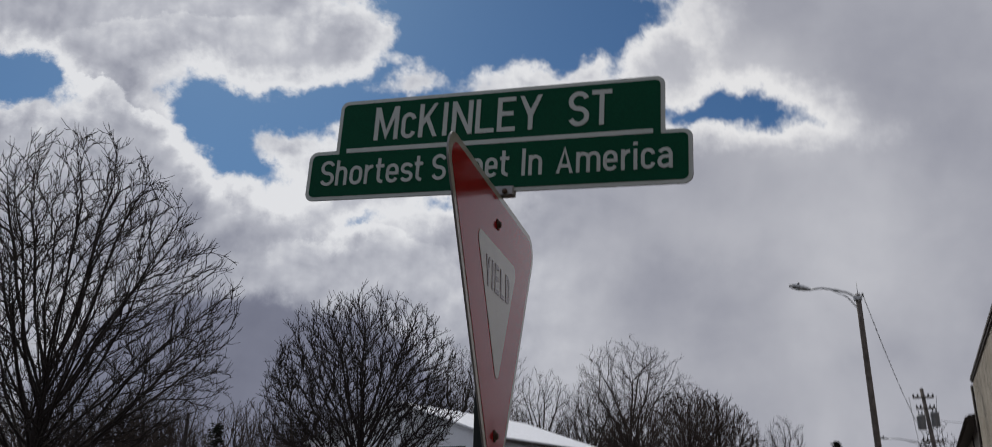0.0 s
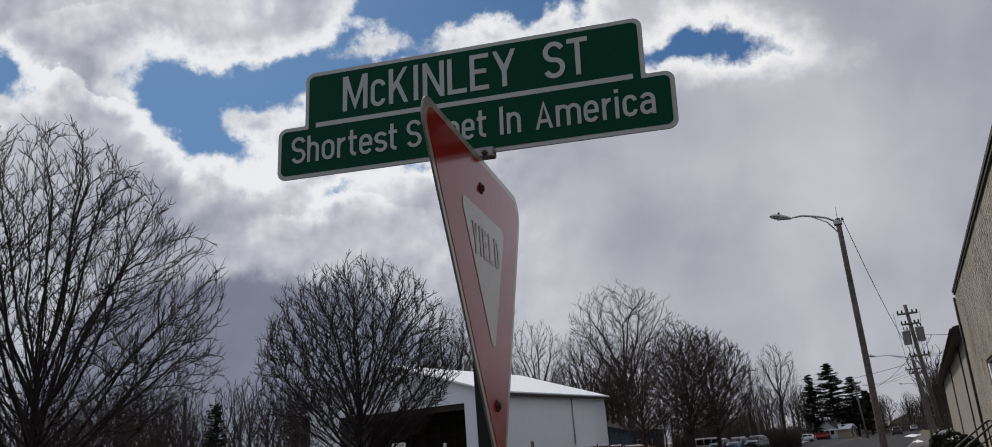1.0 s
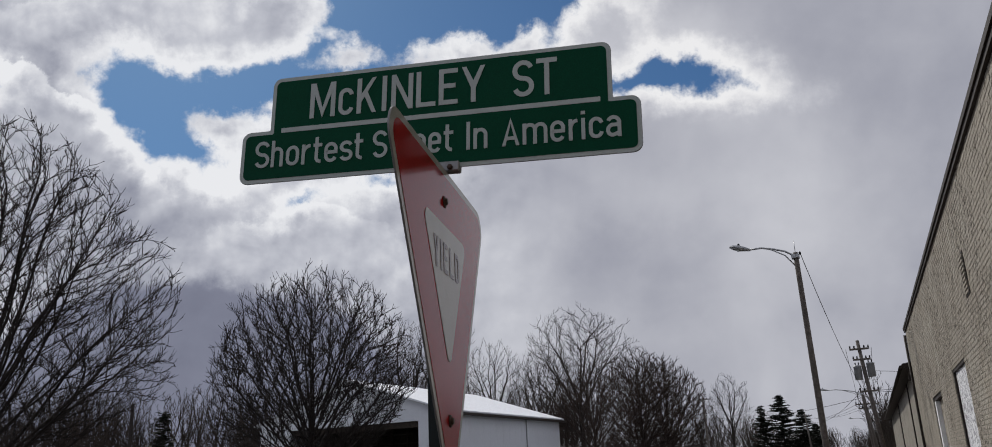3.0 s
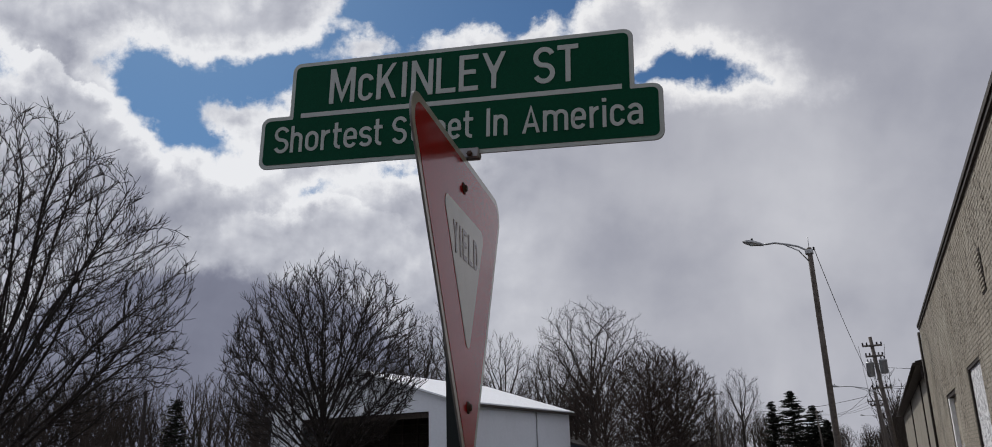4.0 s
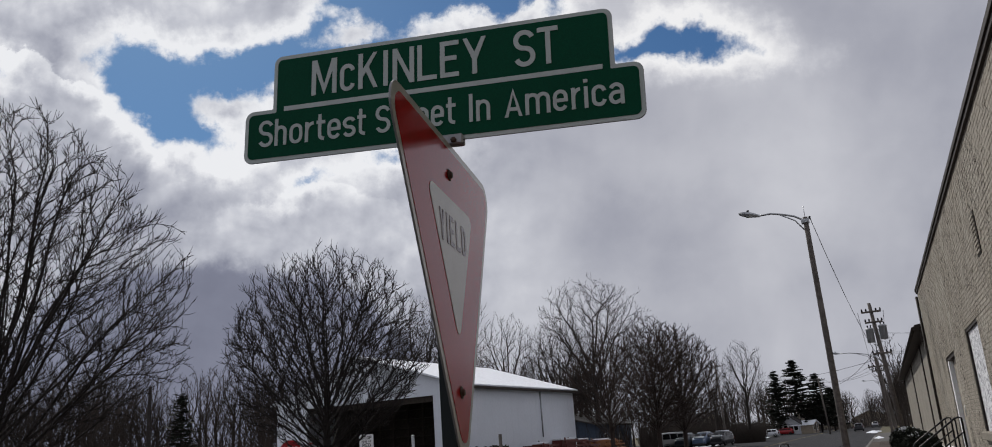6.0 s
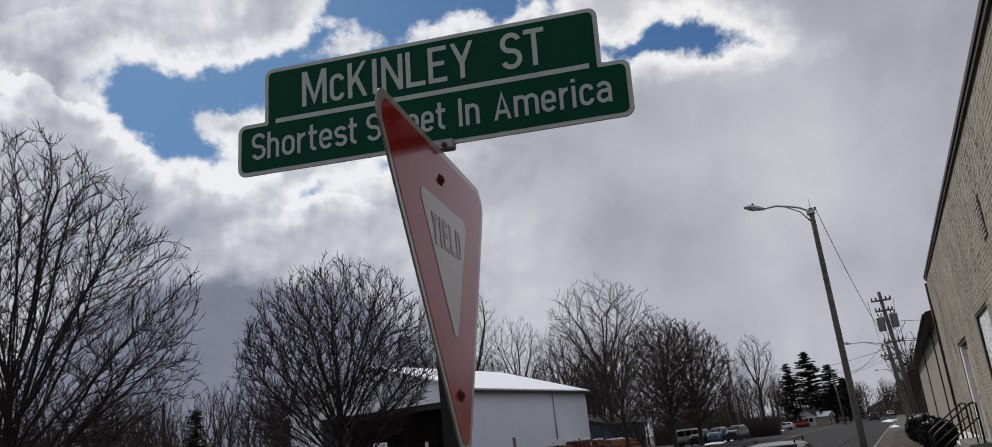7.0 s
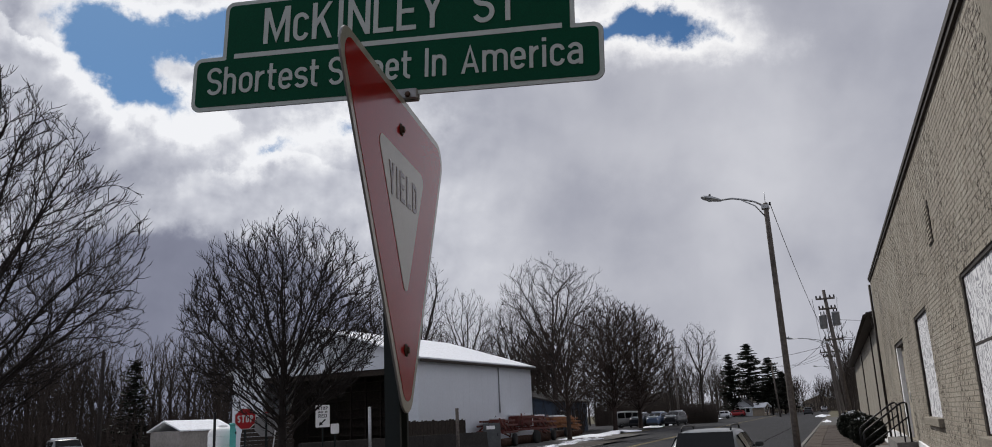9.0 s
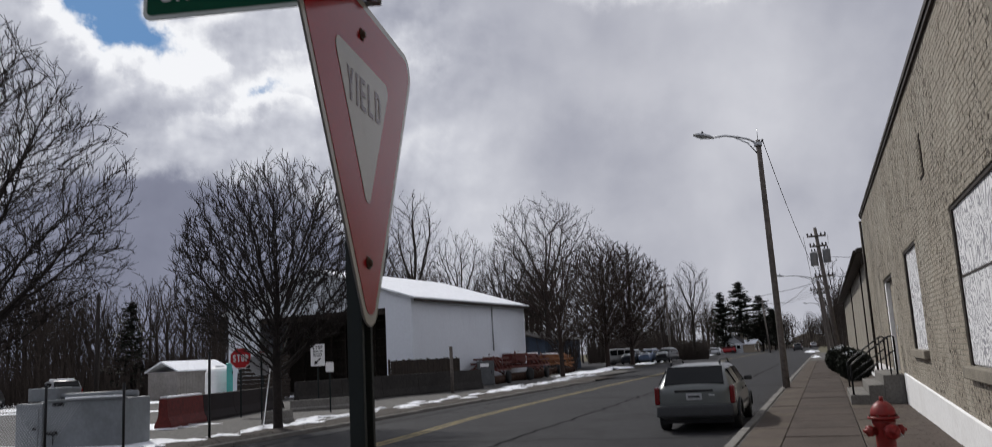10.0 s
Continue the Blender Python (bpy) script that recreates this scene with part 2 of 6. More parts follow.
M["mortar"] = material("painted_mortar", (0.27, 0.243, 0.197), 0.95, grain=(20, 0.2), stain=(0.8, 0.4), bump=(90, 0.6))
M["white_paint"] = material("white_paint", (0.84, 0.84, 0.84), 0.7, grain=(12, 0.05), stain=(1.4, 0.12), tint=(0.45, 0.42, 0.38), bump=(50, 0.25))
M["black_metal"] = material("black_metal", (0.012, 0.012, 0.013), 0.45, 0.2, grain=(30, 0.2), bump=(200, 0.1))
M["dark_trim"] = material("dark_trim", (0.035, 0.027, 0.022), 0.7, grain=(20, 0.3), stain=(2, 0.3))
M["pole_wood"] = material("pole_wood", (0.125, 0.108, 0.096), 0.9, grain=(9, 0.3), stain=(1.1, 0.4), bump=(40, 0.6))
M["bark"] = material("bark", (0.026, 0.021, 0.019), 0.95, grain=(14, 0.3), stain=(2.0, 0.3), bump=(30, 0.8))
M["bark_brown"] = material("bark_brown", (0.038, 0.031, 0.027), 0.95, grain=(14, 0.3), stain=(1.0, 0.3), bump=(30, 0.6))
M["bark_street"] = material("bark_street", (0.044, 0.031, 0.026), 0.95, grain=(14, 0.3), stain=(1.0, 0.3), bump=(30, 0.6))
M["bark_far"] = material("bark_far", (0.046, 0.036, 0.030), 0.95, grain=(5, 0.3), stain=(0.3, 0.3), bump=None)
M["steel"] = material("galvanised_steel", (0.42, 0.43, 0.44), 0.5, 0.7, grain=(18, 0.15), stain=(3, 0.25), bump=(80, 0.1))
M["barn_white"] = material("white_metal_siding", (0.70, 0.73, 0.78), 0.55, grain=(6, 0.025), stain=(0.25, 0.07), bump=(30, 0.05))
# dark timber; inside the barn its colour also stands in for the bay's shade
M["dark_in"] = material("dark_shaded_timber", (0.045, 0.036, 0.03), 0.95, grain=(8, 0.3), stain=(0.8, 0.3))


# ---------- helpers for meshes ----------
def empty(name, m=None):
    ob = new(name)
    ob.empty_display_size = 0.2
    if m is not None:
        ob.matrix_world = m
    return ob


def part(name, bm, mat, parent=None, label="", smooth=False, m=None):
    me = bpy.data.meshes.new(name)
    if isinstance(bm, bmesh.types.BMesh):
        bm.to_mesh(me)
        bm.free()
    else:
        me.from_pydata(*bm)
        me.update()
    if smooth:
        me.polygons.foreach_set("use_smooth", [True] * len(me.polygons))
    for x in (mat if isinstance(mat, (list, tuple)) else [mat]):
        me.materials.append(x)
    ob = new(name, me)
    if parent is not None:
        ob.parent = parent
    if m is not None:
        ob.matrix_basis = m
    if label:
        tagged(ob, label)
    return ob


def box_bm(x0, x1, y0, y1, z0, z1, bevel=0.0, bm=None, mat=0, turn=None, segs=1):
    own = bm is None
    b = bmesh.new()
    r = bmesh.ops.create_cube(b, size=1.0)
    bmesh.ops.transform(b, verts=b.verts, matrix=Matrix.Translation(((x0 + x1) / 2, (y0 + y1) / 2, (z0 + z1) / 2)) @
                        Matrix.Diagonal((abs(x1 - x0), abs(y1 - y0), abs(z1 - z0), 1)))
    if bevel:
        bmesh.ops.bevel(b, geom=list(b.edges), offset=bevel, segments=segs, affect="EDGES", profile=0.6)
    if turn is not None:
        bmesh.ops.transform(b, verts=b.verts, matrix=turn)
    for f in b.faces:
        f.material_index = mat
    if own:
        return b
    me = bpy.data.meshes.new("tmp")
    b.to_mesh(me)
    b.free()
    bm.from_mesh(me)
    bpy.data.meshes.remove(me)
    return bm


def tube_bm(points, radii, sides=8, bm=None, caps=True, mat=0):
    """A round bar through points; radii one number or one for each point."""
    bm = bm or bmesh.new()
    pts = [Vector(p) for p in points]
    if not isinstance(radii, (list, tuple)):
        radii = [radii] * len(pts)
    rings, ref = [], None
    for i, p in enumerate(pts):
        d = (pts[min(i + 1, len(pts) - 1)] - pts[max(i - 1, 0)]).normalized()
        if ref is None:
            ref = Vector((1, 0, 0)) if abs(d.x) < 0.9 else Vector((0, 1, 0))
        side = d.cross(ref).normalized()
        ref = side.cross(d).normalized()
        rings.append([bm.verts.new(p + (side * math.cos(a) + ref * math.sin(a)) * radii[i])
                      for a in [2 * math.pi * j / sides for j in range(sides)]])
    for a, b in zip(rings, rings[1:]):
        for j in range(sides):
            f = bm.faces.new((a[j], a[(j + 1) % sides], b[(j + 1) % sides], b[j]))
            f.material_index = mat
            f.smooth = sides > 5
    if caps:
        bm.faces.new(rings[0][::-1]).material_index = mat
        bm.faces.new(rings[-1]).material_index = mat
    return bm


def lathe_bm(profile, sides=20, bm=None, m=None, mat=0):
    """A turned shape from (radius, height) pairs."""
    b = bmesh.new()
    rings = []
    for r, z in profile:
        rings.append([b.verts.new((r * math.cos(2 * math.pi * j / sides), r * math.sin(2 * math.pi * j / sides), z)) for j in range(sides)])
    for p, q in zip(rings, rings[1:]):
        for j in range(sides):
            b.faces.new((p[j], p[(j + 1) % sides], q[(j + 1) % sides], q[j])).smooth = True
    b.faces.new(rings[0][::-1]), b.faces.new(rings[-1])
    for f in b.faces:
        f.material_index = mat
    if m is not None:
        bmesh.ops.transform(b, verts=b.verts, matrix=m)
    if bm is None:
        return b
    me = bpy.data.meshes.new("tmp")
    b.to_mesh(me)
    b.free()
    bm.from_mesh(me)
    bpy.data.meshes.remove(me)
    return bm


def rounded(corners, radius, segs=6):
    """The outline of a flat shape with rounded corners (convex ones and hollow ones alike)."""
    out, n = [], len(corners)
    for i in range(n):
        a, b, c = (Vector(corners[j % n]) for j in (i - 1, i, i + 1))
        d1, d2 = (a - b).normalized(), (c - b).normalized()
        ang = d1.angle(d2)
        r = radius[i] if isinstance(radius, (list, tuple)) else radius
        cut = r / math.tan(ang / 2)
        mid = b + (d1 + d2).normalized() * (r / math.sin(ang / 2))
        p, q = b + d1 * cut - mid, b + d2 * cut - mid
        turn = math.atan2(p.x * q.y - p.y * q.x, p.dot(q))
        base = math.atan2(p.y, p.x)
        out += [(mid.x + r * math.cos(base + turn * s / segs), mid.y + r * math.sin(base + turn * s / segs)) for s in range(segs + 1)]
    return out


def plate_bm(outline, t0, t1, bevel=0.0):
    """A flat plate: the outline in x and z, from depth y = t0 to t1 (its face looks to -y)."""
    bm = bmesh.new()
    lo = [bm.verts.new((x, t0, z)) for x, z in outline]
    hi = [bm.verts.new((x, t1, z)) for x, z in outline]
    n = len(outline)
    bm.faces.new(lo), bm.faces.new(hi[::-1])
    for i in range(n):
        bm.faces.new((lo[i], hi[i], hi[(i + 1) % n], lo[(i + 1) % n]))
    bmesh.ops.recalc_face_normals(bm, faces=bm.faces)
    return bm


def sweep(cx, cz, rx, rz, a0, a1, n=9):
    """Points along an arc, degrees from the right, anticlockwise."""
    return [(cx + rx * math.cos(radians(a0 + (a1 - a0) * i / n)), cz + rz * math.sin(radians(a0 + (a1 - a0) * i / n))) for i in range(n + 1)]


def glyph(ch, w, h, t):
    """Centre lines of a road-sign letter in a box w by h, drawn with a stroke t."""
    e = t / 2
    L, R, B, T, c = e, w - e, e, h - e, w / 2
    rx = c - e
    ry = min(rx * 1.05, (h - t) / 2.2)
    q = (h - t) / 4
    X = h * 0.745                     # height of the small letters
    xt = X - e
    ux = min(rx * 1.05, (X - t) / 2.2)
    round_ = lambda top, r: sweep(c, top - r, rx, r, 0, 180) + sweep(c, B + r, rx, r, 180, 360) + [(R, top - r)]
    open_ = lambda top, r: sweep(c, top - r, rx, r, 8, 180) + sweep(c, B + r, rx, r, 180, 352)
    ess = lambda top, k: sweep(c, top - k, rx, k, 20, 270, 14) + sweep(c, B + k, rx, k, 90, -160, 14)[1:]
    if ch == "M":
        return [[(L, 0), (L, h)], [(R, 0), (R, h)], [(L + e * 0.4, h + t), (L + e * 0.6, h * 0.93), (c, t * 0.75), (R - e * 0.6, h * 0.93), (R - e * 0.4, h + t)]]
    if ch == "C":
        return [open_(T, ry)]
    if ch == "K":
        return [[(L, 0), (L, h)], [(L, h * 0.34), (R - e * 0.4, h + e)], [(w * 0.40, h * 0.60), (R - e * 0.2, -e)]]
    if ch == "I":
        return [[(c, 0), (c, h)]]
    if ch == "N":
        return [[(L, 0), (L, h)], [(R, 0), (R, h)], [(L, h), (R, 0)]]
    if ch == "L":
        return [[(L, h), (L, B), (w, B)]]
    if ch == "E":
        return [[(w, T), (L, T), (L, B), (w, B)], [(L, h * 0.52), (w * 0.88, h * 0.52)]]
    if ch == "Y":
        return [[(L, h + e), (c, h * 0.42), (R, h + e)], [(c, h * 0.46), (c, 0)]]
    if ch == "S":
        return [ess(T, q)]
    if ch == "T":
        return [[(0, T), (w, T)], [(c, 0), (c, T)]]
    if ch == "A":
        return [[(L * 0.9, -e), (c, h - t * 0.2), (w - L * 0.9, -e)], [(w * 0.2, h * 0.27), (w * 0.8, h * 0.27)]]
    if ch == "O":
        return [round_(T, ry)]
    if ch == "H":
        return [[(L, 0), (L, h)], [(R, 0), (R, h)], [(L, h / 2), (R, h / 2)]]
    if ch in "PR":
        loop = [(L, T)] + sweep(R - q, T - q, q, q, 90, -90) + [(L, T - 2 * q)]
        return [[(L, 0), (L, h)], loop] + ([[(c, T - 2 * q), (R, 0)]] if ch == "R" else [])
    if ch == "D":
        return [sweep(w * 0.42, T - rx * 0.9, R - w * 0.42, rx * 0.9, 0, 90)[::-1] + sweep(w * 0.42, B + rx * 0.9, R - w * 0.42, rx * 0.9, 0, -90), [(w * 0.44, T), (L, T), (L, B), (w * 0.44, B)]]
    if ch in "hn":
        return [[(L, 0), (L, h if ch == "h" else X)], [(L, xt - ux * 1.3)] + sweep(c, xt - ux, rx, ux, 180, 0) + [(R, 0)]]
    if ch == "m":
        k = (w - t) / 4
        return [[(L, 0), (L, X)]] + [[(L + 2 * k * i, xt - k * 1.5)] + sweep(L + k + 2 * k * i, xt - k, k, k, 180, 0) + [(L + 2 * k + 2 * k * i, 0)] for i in (0, 1)]
    if ch == "o":
        return [round_(xt, ux)]
    if ch == "c":
        return [open_(xt, ux)]
    if ch == "e":
        return [[(L, X * 0.50), (R, X * 0.50)] + sweep(c, xt - ux, rx, ux, 0, 180) + sweep(c, B + ux, rx, ux, 180, 335)]
    if ch == "s":
        return [ess(xt, (X - t) / 4)]
    if ch == "r":
        return [[(L, 0), (L, X)], [(L, X * 0.55)] + sweep(w * 0.95, X * 0.55, w * 0.95 - L, xt - X * 0.55, 180, 90)]
    if ch == "t":
        k = w * 0.38
        return [[(k, h * 0.98)] + sweep(w - e * 0.5, B + w * 0.42, w - e * 0.5 - k, w * 0.42, 180, 270), [(0, xt), (w, xt)]]
    if ch == "i":
        return [[(c, 0), (c, X)], [(c - e * 1.15, h * 0.94), (c + e * 1.15, h * 0.94)]]
    if ch == "a":
        m = X * 0.56
        k = (m - B) / 2
        return [[(R, 0)] + sweep(c, xt - ux, rx, ux, 0, 155), [(R, m)] + sweep(L + rx * 0.9, B + k, rx * 0.9, k, 90, 270) + [(R, B + k * 0.5)]]
    return []


def letter(ch, x0, x1, z, h, t, y, depth, mat, parent):
    """One raised letter facing -y, its foot at z, between x0 and x1, of even strokes t wide."""
    bm = bmesh.new()
    w = x1 - x0
    for layer, line in enumerate(glyph(ch, w, h, t)):
        pts = [Vector(p) for p in line]
        pts = [p for i, p in enumerate(pts) if i == 0 or (p - pts[i - 1]).length > 1e-5]
        rows = []
        for i, p in enumerate(pts):
            d0 = (p - pts[i - 1]).normalized() if i else (pts[1] - p).normalized()
            d1 = (pts[i + 1] - p).normalized() if i < len(pts) - 1 else d0
            n0, n1 = Vector((-d0.y, d0.x)), Vector((-d1.y, d1.x))
            n = (n0 + n1).normalized()
            n *= (t / 2) / max(0.35, n.dot(n1))
            front = y + depth - 0.00006 * layer
            rows.append([bm.verts.new((x0 + min(w, max(0, v.x)), yy, z + min(h, max(0, v.y)))) for v in (p + n, p - n) for yy in (front, y)])
        for a, b in zip(rows, rows[1:]):
            for i, j in ((0, 2), (1, 0), (2, 3)):
                bm.faces.new((a[i], a[j], b[j], b[i]))
        bm.faces.new((rows[0][0], rows[0][1], rows[0][3], rows[0][2]))
        bm.faces.new((rows[-1][2], rows[-1][3], rows[-1][1], rows[-1][0]))
    bmesh.ops.recalc_face_normals(bm, faces=bm.faces)
    return part("letter", bm, mat, parent)


def lettering(words, x0, x1, z, h, t, y, depth, mat, parent, gap=0.32):
    """A line of letters spread over x0 to x1, each as wide as its kind is."""
    wide = {"I": 0.3, "i": 0.3, "M": 1.25, "m": 1.75, "r": 0.75, "t": 0.72, " ": 0.55, "L": 0.92, "E": 0.92}
    total = sum(wide.get(c, 1.0) for c in words) + gap * (len(words) - 1)
    u, x = (x1 - x0) / total, x0
    for c in words:
        wc = wide.get(c, 1.0) * u
        if c != " ":
            letter(c, x, x + wc, z, h, t, y, depth, mat, parent)
        x += wc + gap * u


# ---------- ground ----------
KERB_X, WALL_X, ROAD_Z = -1.53, 1.80, -0.13
FAR_KERB = -13.3


def sheet(name, x0, x1, y0, y1, z, mat, label, step=None, lift=0.0, seed=0):
    """A flat piece of ground, with gentle unevenness where lift is given."""
    if step:
        nx, ny = max(1, int((x1 - x0) / step)), max(1, int((y1 - y0) / step))
    else:
        nx = ny = 1
    vs = [(x0 + (x1 - x0) * i / nx, y0 + (y1 - y0) * j / ny, z) for j in range(ny + 1) for i in range(nx + 1)]
    if lift:
        vs = [(x, y, zz + lift * noise.noise((x * 0.35 + seed, y * 0.35, 0.0))) for x, y, zz in vs]
    fs = [(j * (nx + 1) + i, j * (nx + 1) + i + 1, (j + 1) * (nx + 1) + i + 1, (j + 1) * (nx + 1) + i) for j in range(ny) for i in range(nx)]
    return tagged(part(name, (vs, [], fs), mat, smooth=bool(lift)), label, kind="structure")


sheet("ground", -1500, 1500, -1500, 3000, -0.16, M["grass"], "brown winter grass ground reaching the horizon")
sheet("road", FAR_KERB, KERB_X - 0.12, -40, 900, ROAD_Z, M["asphalt"], "worn grey asphalt street with cracks")


# ---------- the two signs and their post ----------
def sign_post():
    post = empty("sign_post", pose(-0.853, 1.759, 0, 0, 0, 102.0))
    tagged(post, "dark green steel U-channel post carrying two road signs", "sign post")
    w, d, t = 0.036, 0.032, 0.006      # hat-shaped section
    prof = [(-w, 0), (-w + 0.014, 0), (-w + 0.020, d), (w - 0.020, d), (w - 0.014, 0), (w, 0),
            (w, t), (w - 0.010, t), (w - 0.016, d + t), (-w + 0.016, d + t), (-w + 0.010, t), (-w, t)]
    bm = bmesh.new()
    lo = [bm.verts.new((x, y - 0.03, -0.2)) for x, y in prof]
    hi = [bm.verts.new((x, y - 0.03, 2.43)) for x, y in prof]
    n = len(prof)
    for i in range(n):
        bm.faces.new((lo[i], lo[(i + 1) % n], hi[(i + 1) % n], hi[i]))
    bmesh.ops.triangle_fill(bm, edges=[e for e in bm.edges if e.verts[0] in hi and e.verts[1] in hi])
    bmesh.ops.recalc_face_normals(bm, faces=bm.faces)
    part("channel", bm, M["post_green"], post)
    return post


def yield_sign():
    ob = empty("yield_sign", pose(-0.8138, 1.7611, 2.418, 0, 0, 102.0))
    tagged(ob, "red and white triangular yield sign with faded glossy sheeting", "road sign")
    side = 0.926
    h = side * math.sqrt(3) / 2

    def tri(inset, r):
        s, top, bot = side - inset * 2 * math.sqrt(3), -inset, -h + 2 * inset
        return rounded([(-s / 2, top), (0, bot), (s / 2, top)], r, 8)
    part("plate", plate_bm(tri(0.0, 0.055), 0.0, 0.0035), M["alu"], ob, "bare aluminium backing plate")
    part("white_border", plate_bm(tri(0.0008, 0.0545), -0.0012, -0.0002), M["yield_white"], ob)
    part("red_field", plate_bm(tri(0.020, 0.040), -0.0024, -0.0014), M["yield_red"], ob, "faded red reflective sheeting")
    part("white_triangle", plate_bm(tri(0.152, 0.022), -0.0036, -0.0026), M["yield_white"], ob, "off-white centre triangle")
    lettering("YIELD", -0.119, 0.115, -0.272, 0.074, 0.0115, -0.0038, -0.0008, M["yield_ink"], ob, 0.42)
    for z in (-0.091, -0.610):
        bm = lathe_bm([(0.001, -0.010), (0.0085, -0.010), (0.010, -0.007), (0.010, -0.0035), (0.017, -0.003), (0.018, -0.0005), (0.001, 0)], 6)
        bmesh.ops.transform(bm, verts=bm.verts, matrix=pose(-0.009, -0.0024, z, -90, 0, 0) @ Matrix.Scale(0.88, 4))
        part("bolt", bm, M["rust"], ob, "rusted bolt")
    return ob


def street_name_sign():
    ob = empty("street_name_sign", pose(-0.868, 1.7998, 2.4380, 0, 2.48, 9.78))
    tagged(ob, "green two-tier street name sign with white lettering and grey border", "street sign")
    a, b, c, d = -0.5405, 0.5345, -0.459, 0.4665
    h1, h2 = 0.149, 0.302

    def shape(i, r):
        return rounded([(a + i, i), (b - i, i), (b - i, h1 - i), (d - i, h1 - i), (d - i, h2 - i), (c + i, h2 - i), (c + i, h1 - i), (a + i, h1 - i)],
                       [r, r, r, 0.004, r, r, 0.004, r], 6)
    part("blade", plate_bm(shape(0.0, 0.024), 0.0, 0.003), M["alu"], ob, "aluminium blade")
    part("border", plate_bm(shape(0.0008, 0.0235), -0.0010, -0.0002), M["white_sheet"], ob, "greyish white border")
    part("field", plate_bm(shape(0.0115, 0.015), -0.0022, -0.0012), M["green"], ob, "dark green sheeting")
    part("rule", box_bm(-0.425, 0.436, -0.0034, -0.0024, 0.1395, 0.1525), M["white_sheet"], ob)
    white, y, d = M["white_sheet"], -0.0034, -0.0010
    letter("C", -0.2620, -0.2190, 0.1725, 0.078, 0.0115, y, d, white, ob)
    for ch, x0, x1 in (("M", -0.3445, -0.2715), ("K", -0.2095, -0.1525), ("I", -0.1405, -0.1235), ("N", -0.1125, -0.0525), ("L", -0.0435, 0.0095), ("E", 0.0185, 0.0695),
                       ("Y", 0.0800, 0.1430), ("S", 0.2145, 0.2705), ("T", 0.2770, 0.3300)):
        letter(ch, x0, x1, 0.1725, 0.101, 0.0128, y, d, white, ob)
    for ch, x0, x1 in (("S", -0.4970, -0.4540), ("h", -0.4490, -0.4140), ("o", -0.4055, -0.3675), ("r", -0.3600, -0.3345), ("t", -0.3270, -0.3020), ("e", -0.2950, -0.2575), ("s", -0.2515, -0.2145), ("t", -0.2105, -0.1860),
                       ("S", -0.1595, -0.1180), ("t", -0.1110, -0.0865), ("r", -0.0800, -0.0555), ("e", -0.0500, -0.0140), ("e", -0.0075, 0.0270), ("t", 0.0335, 0.0590),
                       ("I", 0.0930, 0.1045), ("n", 0.1125, 0.1490), ("A", 0.1865, 0.2315), ("m", 0.2395, 0.3025), ("e", 0.3095, 0.3465), ("r", 0.3555, 0.3790), ("i", 0.3850, 0.3985), ("c", 0.4055, 0.4415), ("a", 0.4470, 0.4845)):
        letter(ch, x0, x1, 0.0425, 0.0755, 0.0094, y, d, white, ob)
    # the clamp under the blade, two jaws, a saddle on the post and its bolts
    br = part("bracket", box_bm(-0.078, 0.078, -0.014, -0.0045, -0.014, 0.013, 0.003), M["alu"], ob, "dull cast aluminium clamp")
    part("rear_jaw", box_bm(-0.078, 0.078, 0.005, 0.014, -0.014, 0.013, 0.003), M["alu"], br)
    part("saddle", box_bm(-0.034, 0.034, -0.026, 0.026, -0.050, -0.012, 0.006), M["alu"], br)
    for x in (-0.055, 0.055):
        part("clamp_bolt", lathe_bm([(0.001, 0), (0.007, 0), (0.008, 0.004), (0.001, 0.006)], 6, m=pose(x, -0.014, -0.004, 90, 0, 0)), M["rust"], br)
    return ob


sign_post()
yield_sign()
street_name_sign()

# ---------- street: kerbs, pavement, markings, snow ----------
def strip(name, line, half, z, mat, label, kind="structure"):
    """A narrow flat band along a line on the ground."""
    vs, fs = [], []
    for i, (x, y) in enumerate(line):
        a, b = Vector(line[max(0, i - 1)]), Vector(line[min(len(line) - 1, i + 1)])
        d = (b - a).normalized()
        n = Vector((-d.y, d.x)) * half
        vs += [(x + n.x, y + n.y, z), (x - n.x, y - n.y, z)]
        if i:
            fs.append((2 * i - 2, 2 * i - 1, 2 * i + 1, 2 * i))
    return tagged(part(name, (vs, [], fs), mat), label, kind=kind)


def smooth_line(points, n=12):
    out = []
    for i in range(len(points) - 1):
        p0, p1, p2, p3 = (Vector(points[max(0, min(len(points) - 1, j))]) for j in (i - 1, i, i + 1, i + 2))
        for k in range(n):
            t = k / n
            out.append(tuple(0.5 * ((2 * p1) + (p2 - p0) * t + (2 * p0 - 5 * p1 + 4 * p2 - p3) * t * t + (3 * p1 - p0 - 3 * p2 + p3) * t ** 3)))
    return out + [tuple(points[-1])]


FAR_EDGE = smooth_line([(-13.3, -40), (-13.3, 0), (-13.35, 30), (-15.6, 52), (-17.6, 75), (-19.5, 105), (-22, 170), (-24, 260), (-26, 420)], 6)
lane = [(x, y) for x, y in FAR_EDGE]
vs, fs = [], []
for i, (x, y) in enumerate(lane):
    vs += [(x, y, ROAD_Z - 0.004), (FAR_KERB + 0.5, y, ROAD_Z - 0.004)]
    if i:
        fs.append((2 * i - 2, 2 * i - 1, 2 * i + 1, 2 * i))
tagged(part("road_widening", (vs, [], fs), M["asphalt"]), "asphalt apron where the street widens", kind="structure")
